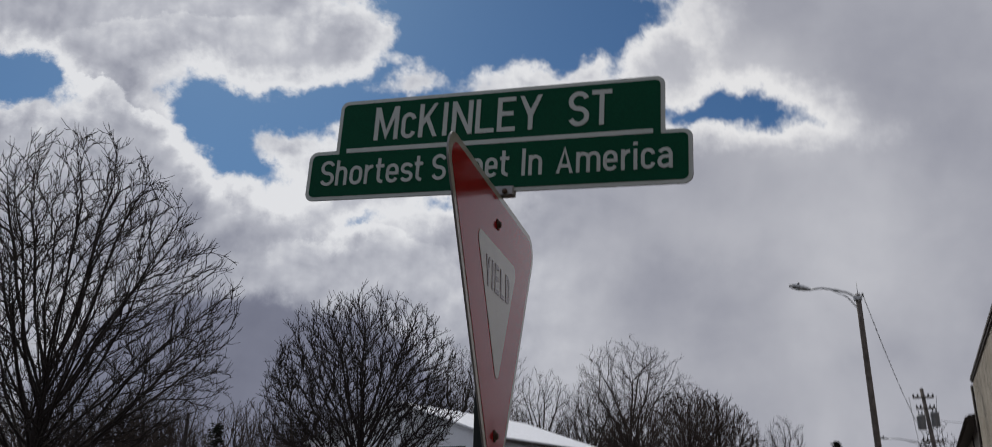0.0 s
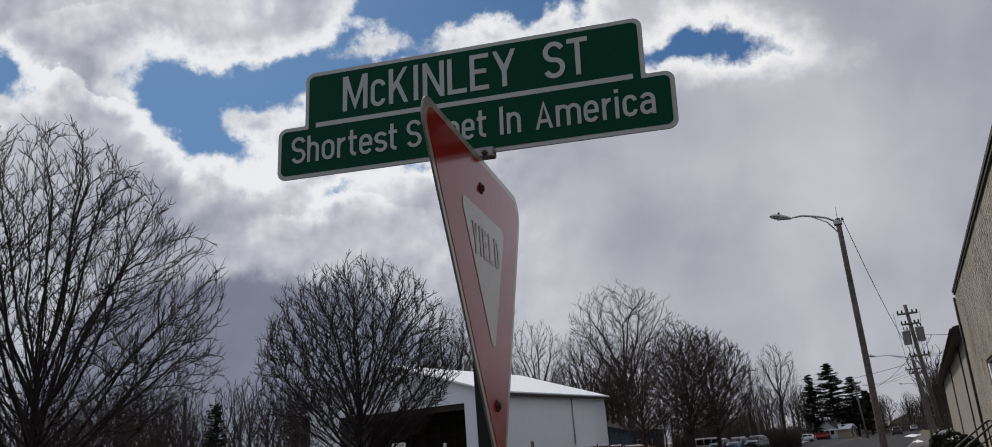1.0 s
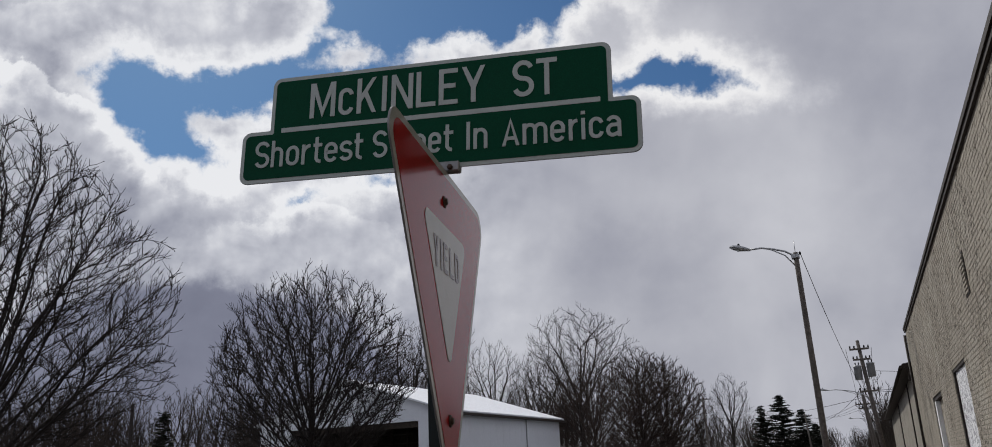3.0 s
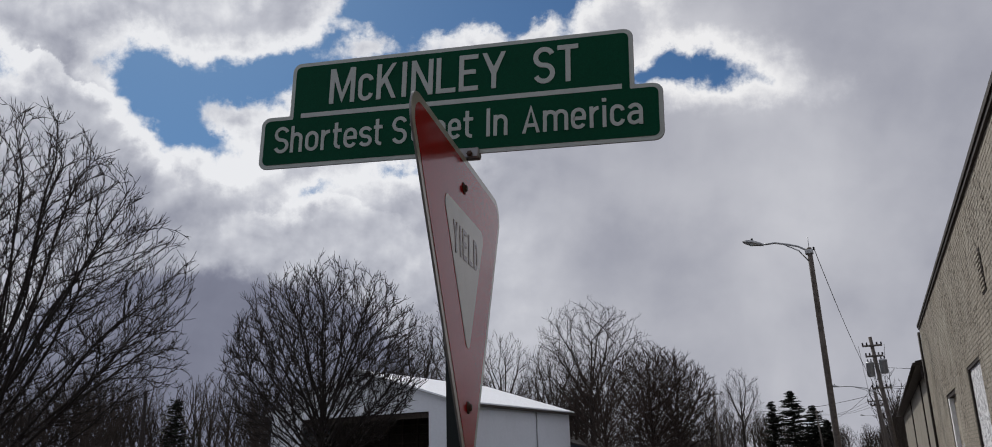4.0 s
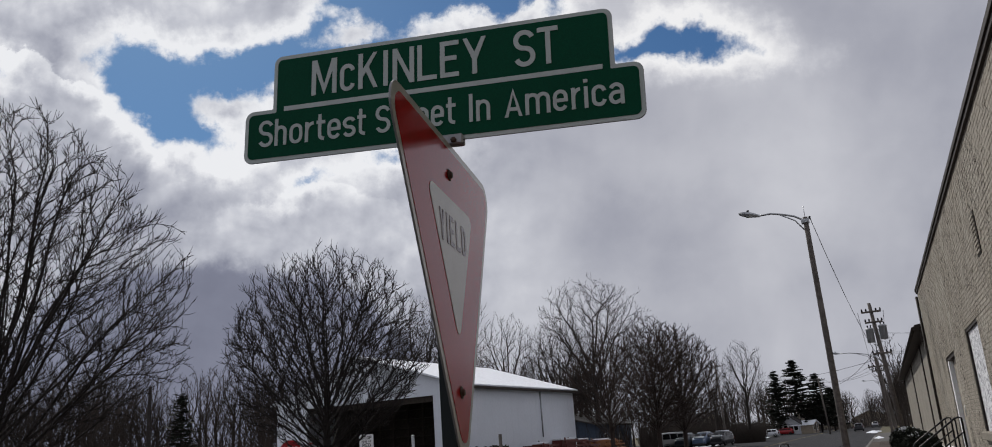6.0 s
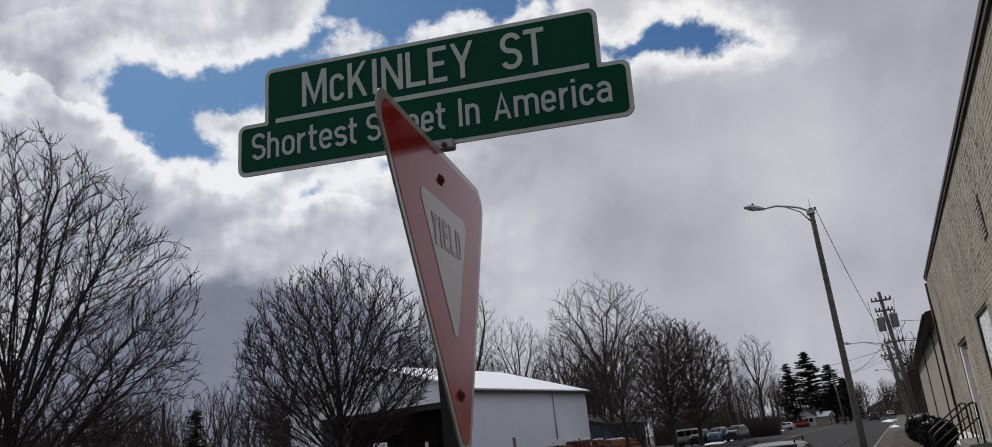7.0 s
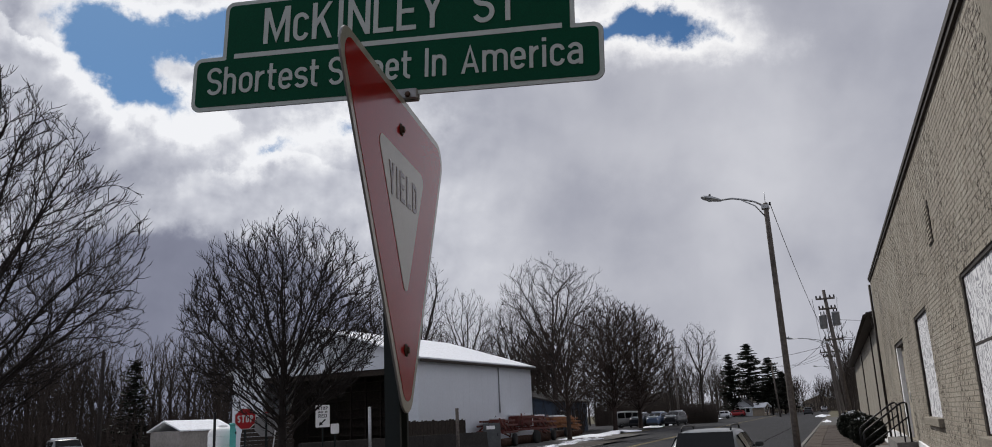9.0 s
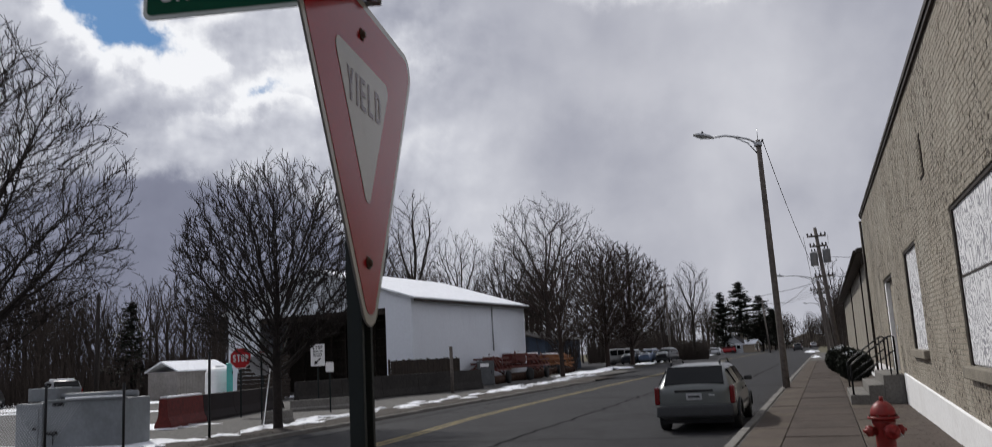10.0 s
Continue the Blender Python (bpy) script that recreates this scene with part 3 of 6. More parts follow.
strip("road_marking", smooth_line([(-9.1, 8), (-9.15, 16.5), (-9.9, 24), (-10.3, 32), (-10.7, 45), (-11.2, 70), (-12, 130), (-13, 260)]), 0.055, ROAD_Z + 0.004, M["yellow"], "faded yellow centre line on asphalt")
strip("road_marking", smooth_line([(-9.33, 8), (-9.38, 16.5), (-10.13, 24), (-10.53, 32), (-10.93, 45), (-11.43, 70), (-12.23, 130), (-13.2, 260)]), 0.055, ROAD_Z + 0.004, M["yellow"], "faded yellow centre line on asphalt")
M["tar"] = material("tar_seam", (0.010, 0.010, 0.011), 0.95, grain=(30, 0.3), bump=None, spec=0.03)
rng = random.Random(5)
for base, y0, y1, drift in ((-6.25, 12, 60, -1.1), (-12.3, 14, 70, -0.4), (-3.9, 24, 80, 0.2)):
    pts = [(base + drift * i / 90 + 0.05 * rng.gauss(0, 1), y0 + (y1 - y0) * i / 90) for i in range(91)]
    strip("tar_seam", pts, 0.05, ROAD_Z + 0.003, M["tar"], "dark tar-filled seam in the asphalt")
for j in range(9):
    y = 16 + j * 9 + rng.uniform(-2, 2)
    pts = [(-1.9 - 11 * i / 30, y + 0.16 * math.sin(i * 0.9 + j) + rng.gauss(0, 0.07)) for i in range(31)]
    strip("tar_seam", pts, 0.026, ROAD_Z + 0.0035, M["tar"], "dark tar-filled crack across the asphalt")

M["mud"] = material("verge_mud", (0.055, 0.047, 0.041), 0.95, grain=(7, 0.35), stain=(0.6, 0.5), tint=(0.10, 0.09, 0.08), bump=(30, 0.7), spec=0.15)
bed = sheet("pavement_bed", KERB_X + 0.05, WALL_X + 0.1, -40, 130, -0.035, M["gravel"], "packed bed under the pavement")
pave = empty("pavement")
tagged(pave, "brownish concrete pavement of square slabs with a kerb", kind="structure")
M["verge"] = material("verge_concrete", (0.090, 0.072, 0.062), 0.92, grain=(18, 0.25), stain=(0.9, 0.5), tint=(0.14, 0.12, 0.09), bump=(50, 0.5), vary=0.15, spec=0.15)
slab = box_bm(-0.61, 0.61, -0.7475, 0.7475, -0.10, 0.0, 0.008)
side = box_bm(-0.325, 0.325, -0.744, 0.744, -0.10, -0.004, 0.012)
back = box_bm(-0.642, 0.642, -0.744, 0.744, -0.10, -0.002, 0.012)
stone = box_bm(-0.08, 0.08, -0.994, 0.994, -0.30, 0.004, 0.022, segs=2)
meshes = {}
for key, bm, mat in (("slab", slab, "concrete"), ("side", side, "verge"), ("back", back, "verge"), ("stone", stone, "kerb")):
    me = bpy.data.meshes.new(key)
    bm.to_mesh(me)
    bm.free()
    me.materials.append(M[mat])
    meshes[key] = me


def piece(name, me, parent, m):
    ob = new(name, me)
    ob.parent = parent
    ob.matrix_basis = m
    return ob


for j in range(56):
    y = -6 + j * 1.5
    for name, key, x in (("paving_slab", "slab", -0.12), ("verge_slab", "side", -1.065), ("paving_slab", "back", 1.146)):
        piece(name, meshes[key], pave, pose(x, y, rng.uniform(-0.006, 0.006), rng.uniform(-0.25, 0.25), rng.uniform(-0.3, 0.3), 0))
kerb = empty("kerb")
tagged(kerb, "worn concrete kerb stones beside the parked car", kind="structure")
for j in range(60):
    piece("kerb_stone", meshes["stone"], kerb, pose(KERB_X + rng.uniform(-0.008, 0.008), -10 + j * 2.0, rng.uniform(-0.008, 0.004), 0, rng.uniform(-1, 1), rng.uniform(-0.15, 0.15)))

kerb2 = empty("far_kerb")
tagged(kerb2, "low broken kerb on the far side of the street", kind="structure")
for j in range(24):
    y = 4 + j * 2.0
    piece("kerb_stone", meshes["stone"], kerb2, pose(FAR_KERB - 0.02, y, -0.015 + rng.uniform(-0.03, 0.005), 0, rng.uniform(-1.5, 1.5), 0))
sheet("far_verge", -15.2, FAR_KERB - 0.10, -30, 58, -0.02, M["mud"], "brown muddy verge beside the street", 0.5, 0.03)
sheet("yard", -75, -15.2, -30, 75, -0.03, M["gravel"], "gravel yard with patches of old snow", 1.0, 0.05, 9)
sheet("far_lot", -80, -19.6, 75, 180, -0.06, M["asphalt"], "asphalt car park")


def snow_patch(x, y, rx, ry, seed, z=0.0, h=0.06, name="snow_patch"):
    """A thin heap of old snow with a ragged rim."""
    r = random.Random(seed)
    rim = 56
    ph = [r.uniform(0, 6.28) for _ in range(14)]
    vs = [(x, y, z + h)]
    rings = (0.35, 0.7, 0.9, 1.0)
    for q in rings:
        for i in range(rim):
            a = 2 * math.pi * i / rim
            w = 1 + sum(math.sin(a * (k + 2) + ph[k]) * 0.46 / (k * 0.8 + 1.6) for k in range(14)) * q
            w = max(0.15, w)
            zz = z + h * (1 - q ** 2) * (0.7 + 0.5 * noise.noise((x + q * 3 * math.cos(a), y + q * 3 * math.sin(a), seed))) - (0.03 if q == 1.0 else 0)
            vs.append((x + rx * q * w * math.cos(a), y + ry * q * w * math.sin(a), zz))
    fs = [(0, 1 + i, 1 + (i + 1) % rim) for i in range(rim)]
    for k in range(len(rings) - 1):
        for i in range(rim):
            a, b = 1 + k * rim + i, 1 + k * rim + (i + 1) % rim
            fs.append((a, a + rim, b + rim, b))
    return tagged(part(name, (vs, [], fs), M["snow"], smooth=True), "thin patch of old melting snow on the ground", "snow", kind="stuff")


for i in range(90):                              # along the far verge
    y = 13.5 + i * 0.57 + rng.uniform(-0.4, 0.4)
    x = -15.4 - max(0, y - 40) * 0.085 + rng.gauss(0, 0.42)
    snow_patch(x, y, rng.uniform(0.08, 0.42), rng.uniform(0.18, 0.8), i, -0.02, rng.uniform(0.03, 0.07))
for i in range(34):                              # in the yard
    y = rng.uniform(14, 66)
    x = rng.uniform(-60, -17.5) if y < 34 else rng.uniform(-75, -32)
    snow_patch(x, y, rng.uniform(1.5, 5.0), rng.uniform(1.0, 3.5), 100 + i, -0.03, 0.05)
for x, y, rx, ry in ((-19.3, 70, 1.2, 5), (-20.2, 84, 1.5, 7), (-22, 112, 1.5, 9), (-27, 132, 3, 4), (-30, 158, 4, 6), (-23, 175, 1.6, 10), (-25, 215, 3, 15), (-1.0, 95, 0.5, 3), (0.9, 88, 0.7, 6), (-2.2, 150, 1.2, 8), (2.8, 150, 2, 8)):
    snow_patch(x, y, rx, ry, int(y), -0.05, 0.22)


def litter(name, n, x0, x1, y0, y1, z, size, mat, label, seed):
    """Grit and leaf scraps strewn over the ground."""
    rr = random.Random(seed)
    vs, fs = [], []
    for i in range(n):
        x, y = rr.uniform(x0, x1) if rr.random() < 0.4 else x1 - abs(rr.gauss(0, (x1 - x0) * 0.25)), rr.uniform(y0, y1)
        s, a = size * rr.uniform(0.4, 1.4), rr.uniform(0, 6.28)
        b = len(vs)
        for k in range(4):
            vs.append((x + s * math.cos(a + k * 1.57) * rr.uniform(0.5, 1), y + s * math.sin(a + k * 1.57) * rr.uniform(0.5, 1), z + 0.002))
        vs.append((x, y, z + s * 0.5))
        fs += [(b + k, b + (k + 1) % 4, b + 4) for k in range(4)]
    return tagged(part(name, (vs, [], fs), mat), label, "litter", kind="stuff")


litter("road_grit", 1500, -2.3, KERB_X - 0.09, 14, 45, ROAD_Z, 0.022, M["dark_trim"], "dark grit and leaf scraps along the kerb", 1)
litter("road_grit", 500, 0.45, WALL_X - 0.04, 11, 23, 0.0, 0.016, M["dark_trim"], "dark grit at the foot of the wall", 2)
litter("road_grit", 1200, -14.9, -13.5, 14, 45, -0.02, 0.03, M["dark_trim"], "dark debris on the far verge", 3)
M["leaf"] = material("dark_evergreen", (0.011, 0.014, 0.008), 0.8, grain=(8, 0.4), stain=(2, 0.4), bump=None)
# ---------- trees ----------
def sticks_mesh(items, fine=3, stout=6):
    """Vertices and faces of three- to six-sided tubes round all sticks."""
    vs, fs = [], []
    for level, pts, radii in items:
        n = 8 if level == 0 else stout if level == 1 else fine
        ref, prev = None, None
        for i, p in enumerate(pts):
            d = (pts[min(i + 1, len(pts) - 1)] - pts[max(0, i - 1)])
            if ref is None:
                ref = d.orthogonal()
            side = d.cross(ref).normalized()
            ref = side.cross(d).normalized()
            base = len(vs)
            r = radii[i]
            for j in range(n):
                a = 2 * math.pi * j / n
                vs.append(p + side * (math.cos(a) * r) + ref * (math.sin(a) * r))
            if prev is not None:
                for j in range(n):
                    fs.append((prev + j, prev + (j + 1) % n, base + (j + 1) % n, base + j))
            prev = base
    return vs, [], fs


def colonised(seed, profile, trunk, fork, limbs, marks, step, kill, reach, twig, spur=0.0, leader=0.85, lift=0.22, inertia=0.65, outward=0.55, far=0.72, spread=0.30, wob=0.05):
    """A bare crown: limbs rise from a short stem to the rim of a turned outline (height, radius), and finer
    branches grow from them into the free space between."""
    rr = random.Random(seed)
    zs, rs = np.array([p[0] for p in profile]), np.array([p[1] for p in profile])
    lo, top = zs[0], zs[-1]
    gen = np.random.default_rng(seed)
    # free space
    pts = []
    big = rs.max()
    ph = gen.uniform(0, 6.28, 4)
    while len(pts) < marks:
        p = gen.uniform((-big, -big, lo), (big, big, top))
        a = math.atan2(p[1], p[0])
        rim = np.interp(p[2], zs, rs) * (1 + 0.07 * math.sin(3 * a + ph[0] + p[2]) + 0.06 * math.sin(5 * a + ph[1] - 2 * p[2]))
        d = math.hypot(p[0], p[1])
        if d < rim and gen.random() < 0.35 + 0.65 * d / rim:
            pts.append(p)
    pts = np.array(pts)
    nodes, parent, ways, kids_of = [], [], [], collections.defaultdict(list)

    def add(p, up, way):
        nodes.append(np.array(p, float))
        parent.append(up)
        ways.append(np.array(way, float))
        if up >= 0:
            kids_of[up].append(len(nodes) - 1)
        return len(nodes) - 1

    stem = []
    n = int(top * leader / step)
    bend = gen.normal(0, 0.02, 2)
    last = add((0, 0, -0.15), -1, (0, 0, 1))
    x = y = 0.0
    for i in range(1, n + 1):
        x, y = x + bend[0] * step + gen.normal(0, 0.02 * step), y + bend[1] * step + gen.normal(0, 0.02 * step)
        last = add((x, y, i * step), last, (0, 0, 1))
        stem.append(last)
    az = rr.uniform(0, 6.28)
    for i in range(limbs):
        q = (i + 0.5) / limbs
        az += 2.4 + rr.uniform(-0.3, 0.3)
        z1 = lo + (top - lo) * (0.22 + 0.74 * q)
        r1 = float(np.interp(z1, zs, rs)) * rr.uniform(0.86, 0.98)
        goal = np.array((math.cos(az) * r1, math.sin(az) * r1, z1))
        go = far * rr.uniform(0.8, 1.2)
        z0 = fork + (top * spread) * q ** 1.2 + rr.uniform(-0.02, 0.02) * top
        k = min(stem, key=lambda j: abs(nodes[j][2] - z0))
        p = nodes[k].copy()
        way = goal - p
        way /= np.linalg.norm(way)
        way = way * 0.8 + np.array((math.cos(az), math.sin(az), 0.35)) * 0.25
        cur = k
        for _ in range(int(go * np.linalg.norm(goal - p) / step)):
            to = goal - p
            left = np.linalg.norm(to)
            if left < step * 1.2:
                break
            way = way / np.linalg.norm(way) + 0.22 * to / left + gen.normal(0, wob, 3)
            way /= np.linalg.norm(way)
            p = p + way * step
            cur = add(p, cur, way)
    # growth into the free space
    heart = np.array((0, 0, fork * 0.6))
    near = np.full(len(pts), 1e9)
    who = np.zeros(len(pts), int)

    def look_at(i0):
        for b in range(i0, len(nodes), 400):
            block = np.array(nodes[b:b + 400])
            d = ((pts[:, None, :] - block[None]) ** 2).sum(2)
            j = d.argmin(1)
            dm = d[np.arange(len(pts)), j]
            better = dm < near
            near[better], who[better] = dm[better], j[better] + b

    look_at(0)
    for turn in range(40):
        keep = near > kill * kill
        pts, near, who = pts[keep], near[keep], who[keep]
        pull = np.nonzero(near < reach * reach)[0]
        if not len(pull):
            break
        groups = collections.defaultdict(list)
        for j in pull:
            groups[int(who[j])].append(j)
        first = len(nodes)
        for k, js in groups.items():
            if nodes[k][2] < fork or len(kids_of[k]) > 3:
                continue
            v = pts[js] - nodes[k]
            v = v / np.linalg.norm(v, axis=1)[:, None]
            v = v[v @ ways[k] > 0.1]
            if not len(v):
                continue
            v = v.sum(0)
            v /= np.linalg.norm(v) + 1e-9
            flow = nodes[k] - heart
            v = v + inertia * ways[k] + outward * flow / (np.linalg.norm(flow) + 1e-9) + np.array((0, 0, lift)) + gen.normal(0, 0.10, 3)
            v /= np.linalg.norm(v)
            p = nodes[k] + v * step
            if any(np.linalg.norm(nodes[c] - p) < step * 0.45 for c in kids_of[k]):
                continue
            add(p, k, v)
        if len(nodes) == first:
            break
        look_at(first)
    # thickness from the tips down
    count = len(nodes)
    radius = np.zeros(count)
    for i in range(count - 1, -1, -1):
        radius[i] = max(twig, radius[i] ** (1 / 2.35))
        if parent[i] >= 0:
            radius[parent[i]] += radius[i] ** 2.35
    thick = radius[0]
    radius = twig + (radius - twig) * max(0.2, (trunk - twig) / (thick - twig))
    radius[0] *= 1.35
    out = []

    def chain(start, level):
        stack = [(start, level)]
        while stack:
            i, lv = stack.pop()
            line, rads = ([], []) if parent[i] < 0 else ([Vector(nodes[parent[i]])], [min(radius[parent[i]], radius[i] * 1.15)])
            while True:
                line.append(Vector(nodes[i]))
                rads.append(radius[i])
                ks = sorted(kids_of[i], key=lambda c: -radius[c])
                if not ks:
                    break
                stack += [(c, min(lv + 1, 2) if lv or radius[c] > trunk * 0.16 else 2) for c in ks[1:]]
                i = ks[0]
            rads[-1] *= 0.6
            out.append((lv, line, rads))

    chain(0, 0)
    if spur:
        for i in range(count):
            if radius[i] < twig * 3.2 and nodes[i][2] > fork:
                for _ in range(3 if not kids_of[i] else 2):
                    if rr.random() < 0.7:
                        side = np.cross(ways[i], gen.normal(0, 1, 3))
                        side /= np.linalg.norm(side) + 1e-9
                        d = ways[i] * 0.75 + side * rr.uniform(0.35, 0.8) + np.array((0, 0, 0.2))
                        a = Vector(nodes[i])
                        ln = spur * rr.uniform(0.5, 1.3)
                        out.append((2, [a, a + Vector(d) * ln * 0.5, a + Vector(d + np.array((0, 0, 0.15))) * ln], [twig, twig * 0.9, twig * 0.6]))
    return out


def bare_tree(x, y, z, mats, label, seed, name="bare_tree", turn=0.0, **kw):
    items = colonised(seed, **kw)
    ob = empty(name, pose(x, y, z, 0, 0, turn))
    tagged(ob, label, "tree")
    part("trunk", sticks_mesh([i for i in items if i[0] == 0]), mats, ob, smooth=True)
    for i in items:
        if i[0] == 1:
            part("limb", sticks_mesh([i]), mats, ob, smooth=True)
    tagged(part("crown", sticks_mesh([i for i in items if i[0] > 1]), mats, ob), kind="stuff")
    return ob


PEAR = dict(step=0.14, kill=0.17, reach=0.8, spur=0.20, marks=10000, limbs=46)
bare_tree(-14.66, 20.74, -0.02, M["bark"], "bare street tree with a dense dome of dark twigs", 3, trunk=0.13, fork=1.35, twig=0.0080,
          profile=[(1.7, 0.7), (2.5, 1.9), (3.5, 2.75), (4.6, 3.1), (5.4, 2.95), (6.2, 2.45), (7.0, 1.75), (7.5, 1.05), (7.8, 0.25)], **PEAR)
bare_tree(-14.95, 10.65, -0.02, M["bark"], "tall bare street tree with many dark upright limbs", 8, trunk=0.135, fork=1.3, twig=0.0066, turn=40,
          profile=[(1.7, 0.7), (2.6, 2.1), (3.3, 3.0), (4.2, 3.4), (5.4, 3.25), (6.4, 2.85), (7.2, 2.2), (8.0, 1.55), (8.6, 1.05), (8.95, 0.3)], **PEAR)
STREET = dict(step=0.30, kill=0.38, reach=1.7, spur=0.42, limbs=34)
bare_tree(-19.0, 63.2, -0.05, M["bark_street"], "bare street tree beside red farm machines", 14, trunk=0.17, fork=2.0, twig=0.014, marks=3000,
          profile=[(2.4, 0.9), (3.6, 2.5), (5.4, 3.5), (7.0, 3.3), (8.6, 2.3), (9.7, 1.2), (10.2, 0.3)], **STREET)
for y, seed, x in ((95.0, 15, -23.2), (104.0, 16, -22.3)):
    bare_tree(x, y, -0.05, M["bark_street"], "dense bare street tree by a car park", seed, trunk=0.26, fork=1.9, twig=0.023, marks=7000,
              profile=[(2.2, 1.2), (3.8, 4.0), (6.5, 5.0), (9.5, 4.9), (12.0, 3.9), (13.9, 2.2), (14.9, 0.5)], **STREET)
OPEN = dict(step=0.42, kill=0.62, reach=2.6, twig=0.015, spur=0.55, limbs=18, spread=0.35, leader=0.7, wob=0.09, inertia=0.6)
for x, y, h, sp, seed in ((-28.6, 90.5, 19.3, 6.6, 21), (-33.8, 93, 15.5, 4.2, 22), (-39.3, 91, 17.0, 3.8, 24), (-35.5, 71.4, 17.9, 2.8, 23), (-42, 76, 17.5, 3.5, 28), (-18.2, 128.8, 14.4, 3.3, 25), (-23.5, 133, 12, 3.6, 26), (-46, 82, 13.5, 3.8, 29)):
    bare_tree(x, y, -0.1, M["bark_brown"], "tall bare broadleaf tree with grey-brown twigs", seed, trunk=h * 0.017, fork=h * 0.2, marks=int(900 + 190 * sp ** 1.4),
              profile=[(h * 0.30, sp * 0.3), (h * 0.46, sp * 0.75), (h * 0.66, sp), (h * 0.84, sp * 0.86), (h * 0.94, sp * 0.55), (h, sp * 0.15)], **OPEN)


def woods(name, spots, label, mat, seed):
    """A far wood: trees from four grown forms, turned and scaled, as one sheet of stuff."""
    rr = random.Random(seed)
    forms = []
    for q in range(4):
        w = (0.16, 0.21, 0.25, 0.19)[q]
        v, _, f = sticks_mesh(colonised(seed * 10 + q, [(0.28, 0.3 * w), (0.45, 0.8 * w), (0.68, w), (0.88, 0.7 * w), (1.0, 0.15 * w)], trunk=0.014, fork=0.2, limbs=11, marks=420,
                                        step=0.035, kill=0.05, reach=0.2, twig=0.0016, spur=0.035, leader=0.8, spread=0.4), 3, 4)
        forms.append((v, f))
    vs, fs = [], []
    for x, y, h in spots:
        v, f = forms[rr.randrange(4)]
        m = Matrix.Translation((x, y, -0.1)) @ Matrix.Rotation(rr.uniform(0, 6.28), 4, "Z") @ Matrix.Diagonal((h, h, h, 1))
        b = len(vs)
        vs += [m @ p for p in v]
        fs += [tuple(i + b for i in q) for q in f]
    return tagged(part(name, (vs, [], fs), mat), label, "trees", kind="stuff")


rng = random.Random(77)


def polar(a, d):
    return -math.sin(radians(a)) * d, math.cos(radians(a)) * d


spots = []
for i in range(135):
    a = rng.uniform(33, 66)
    d = rng.uniform(75, 104)
    spots.append((*polar(a, d), d * rng.uniform(0.075, 0.125) + 1.4))
woods("far_woods", spots, "bare winter woods behind the yard", M["bark_far"], 5)
spots = []
for i in range(60):
    a = rng.uniform(17, 34)
    d = rng.uniform(96, 125)
    spots.append((*polar(a, d), d * rng.uniform(0.08, 0.125) + 1.4))
for i in range(64):
    a = rng.uniform(4.5, 17)
    d = rng.uniform(142, 205) if a > 8.5 else rng.uniform(215, 260)
    spots.append((*polar(a, d), d * rng.uniform(0.035, 0.06) + 1.4))
for i in range(110):
    a = rng.uniform(-2.0, 4.5)
    d = rng.uniform(250, 340)
    if abs(a - 1.2) > 1.0 or d > 300:
        spots.append((*polar(a, d), d * rng.uniform(0.022, 0.036) + 1.6))
for i in range(34):
    spots.append((rng.uniform(1.5, 10), rng.uniform(105, 190), rng.uniform(8, 12)))
woods("far_woods", spots, "bare brown trees far behind the street", M["bark_far"], 6)
spots = [(*polar(rng.uniform(60, 300), rng.uniform(60, 120)), rng.uniform(8, 13)) for i in range(50)]
woods("far_woods", [p for p in spots if not (-20 < p[0] < 16)], "bare trees round the crossing", M["bark_far"], 7)


def brush(name, boxes, label, mat, seed):
    """Undergrowth: countless thin upright stalks."""
    rr = random.Random(seed)
    items = []
    for a0, a1, d0, d1, h, n in boxes:
        for i in range(n):
            x, y = polar(rr.uniform(a0, a1), rr.uniform(d0, d1))
            hh = h * rr.uniform(0.4, 1.0)
            p = Vector((x, y, -0.1))
            q = p + Vector((rr.gauss(0, 0.22) * hh, rr.gauss(0, 0.22) * hh, hh))
            items.append((2, [p, p.lerp(q, 0.55) + Vector((rr.gauss(0, 0.08), rr.gauss(0, 0.08), 0)), q], [0.03, 0.022, 0.010]))
    return tagged(part(name, sticks_mesh(items), mat), label, "undergrowth", kind="stuff")


brush("brushwood", [(30, 66, 73, 94, 4.4, 7000), (30, 66, 76, 98, 6.5, 1600), (7.2, 9.4, 128, 140, 3.0, 2200), (9.2, 15, 140, 180, 5.0, 3600), (15.8, 30, 92, 104, 4.5, 2000), (4.2, 9, 222, 250, 5, 1500), (-1.5, 5, 240, 330, 5, 1500)], "tangled brown brushwood at the foot of the woods", M["bark_far"], 3)


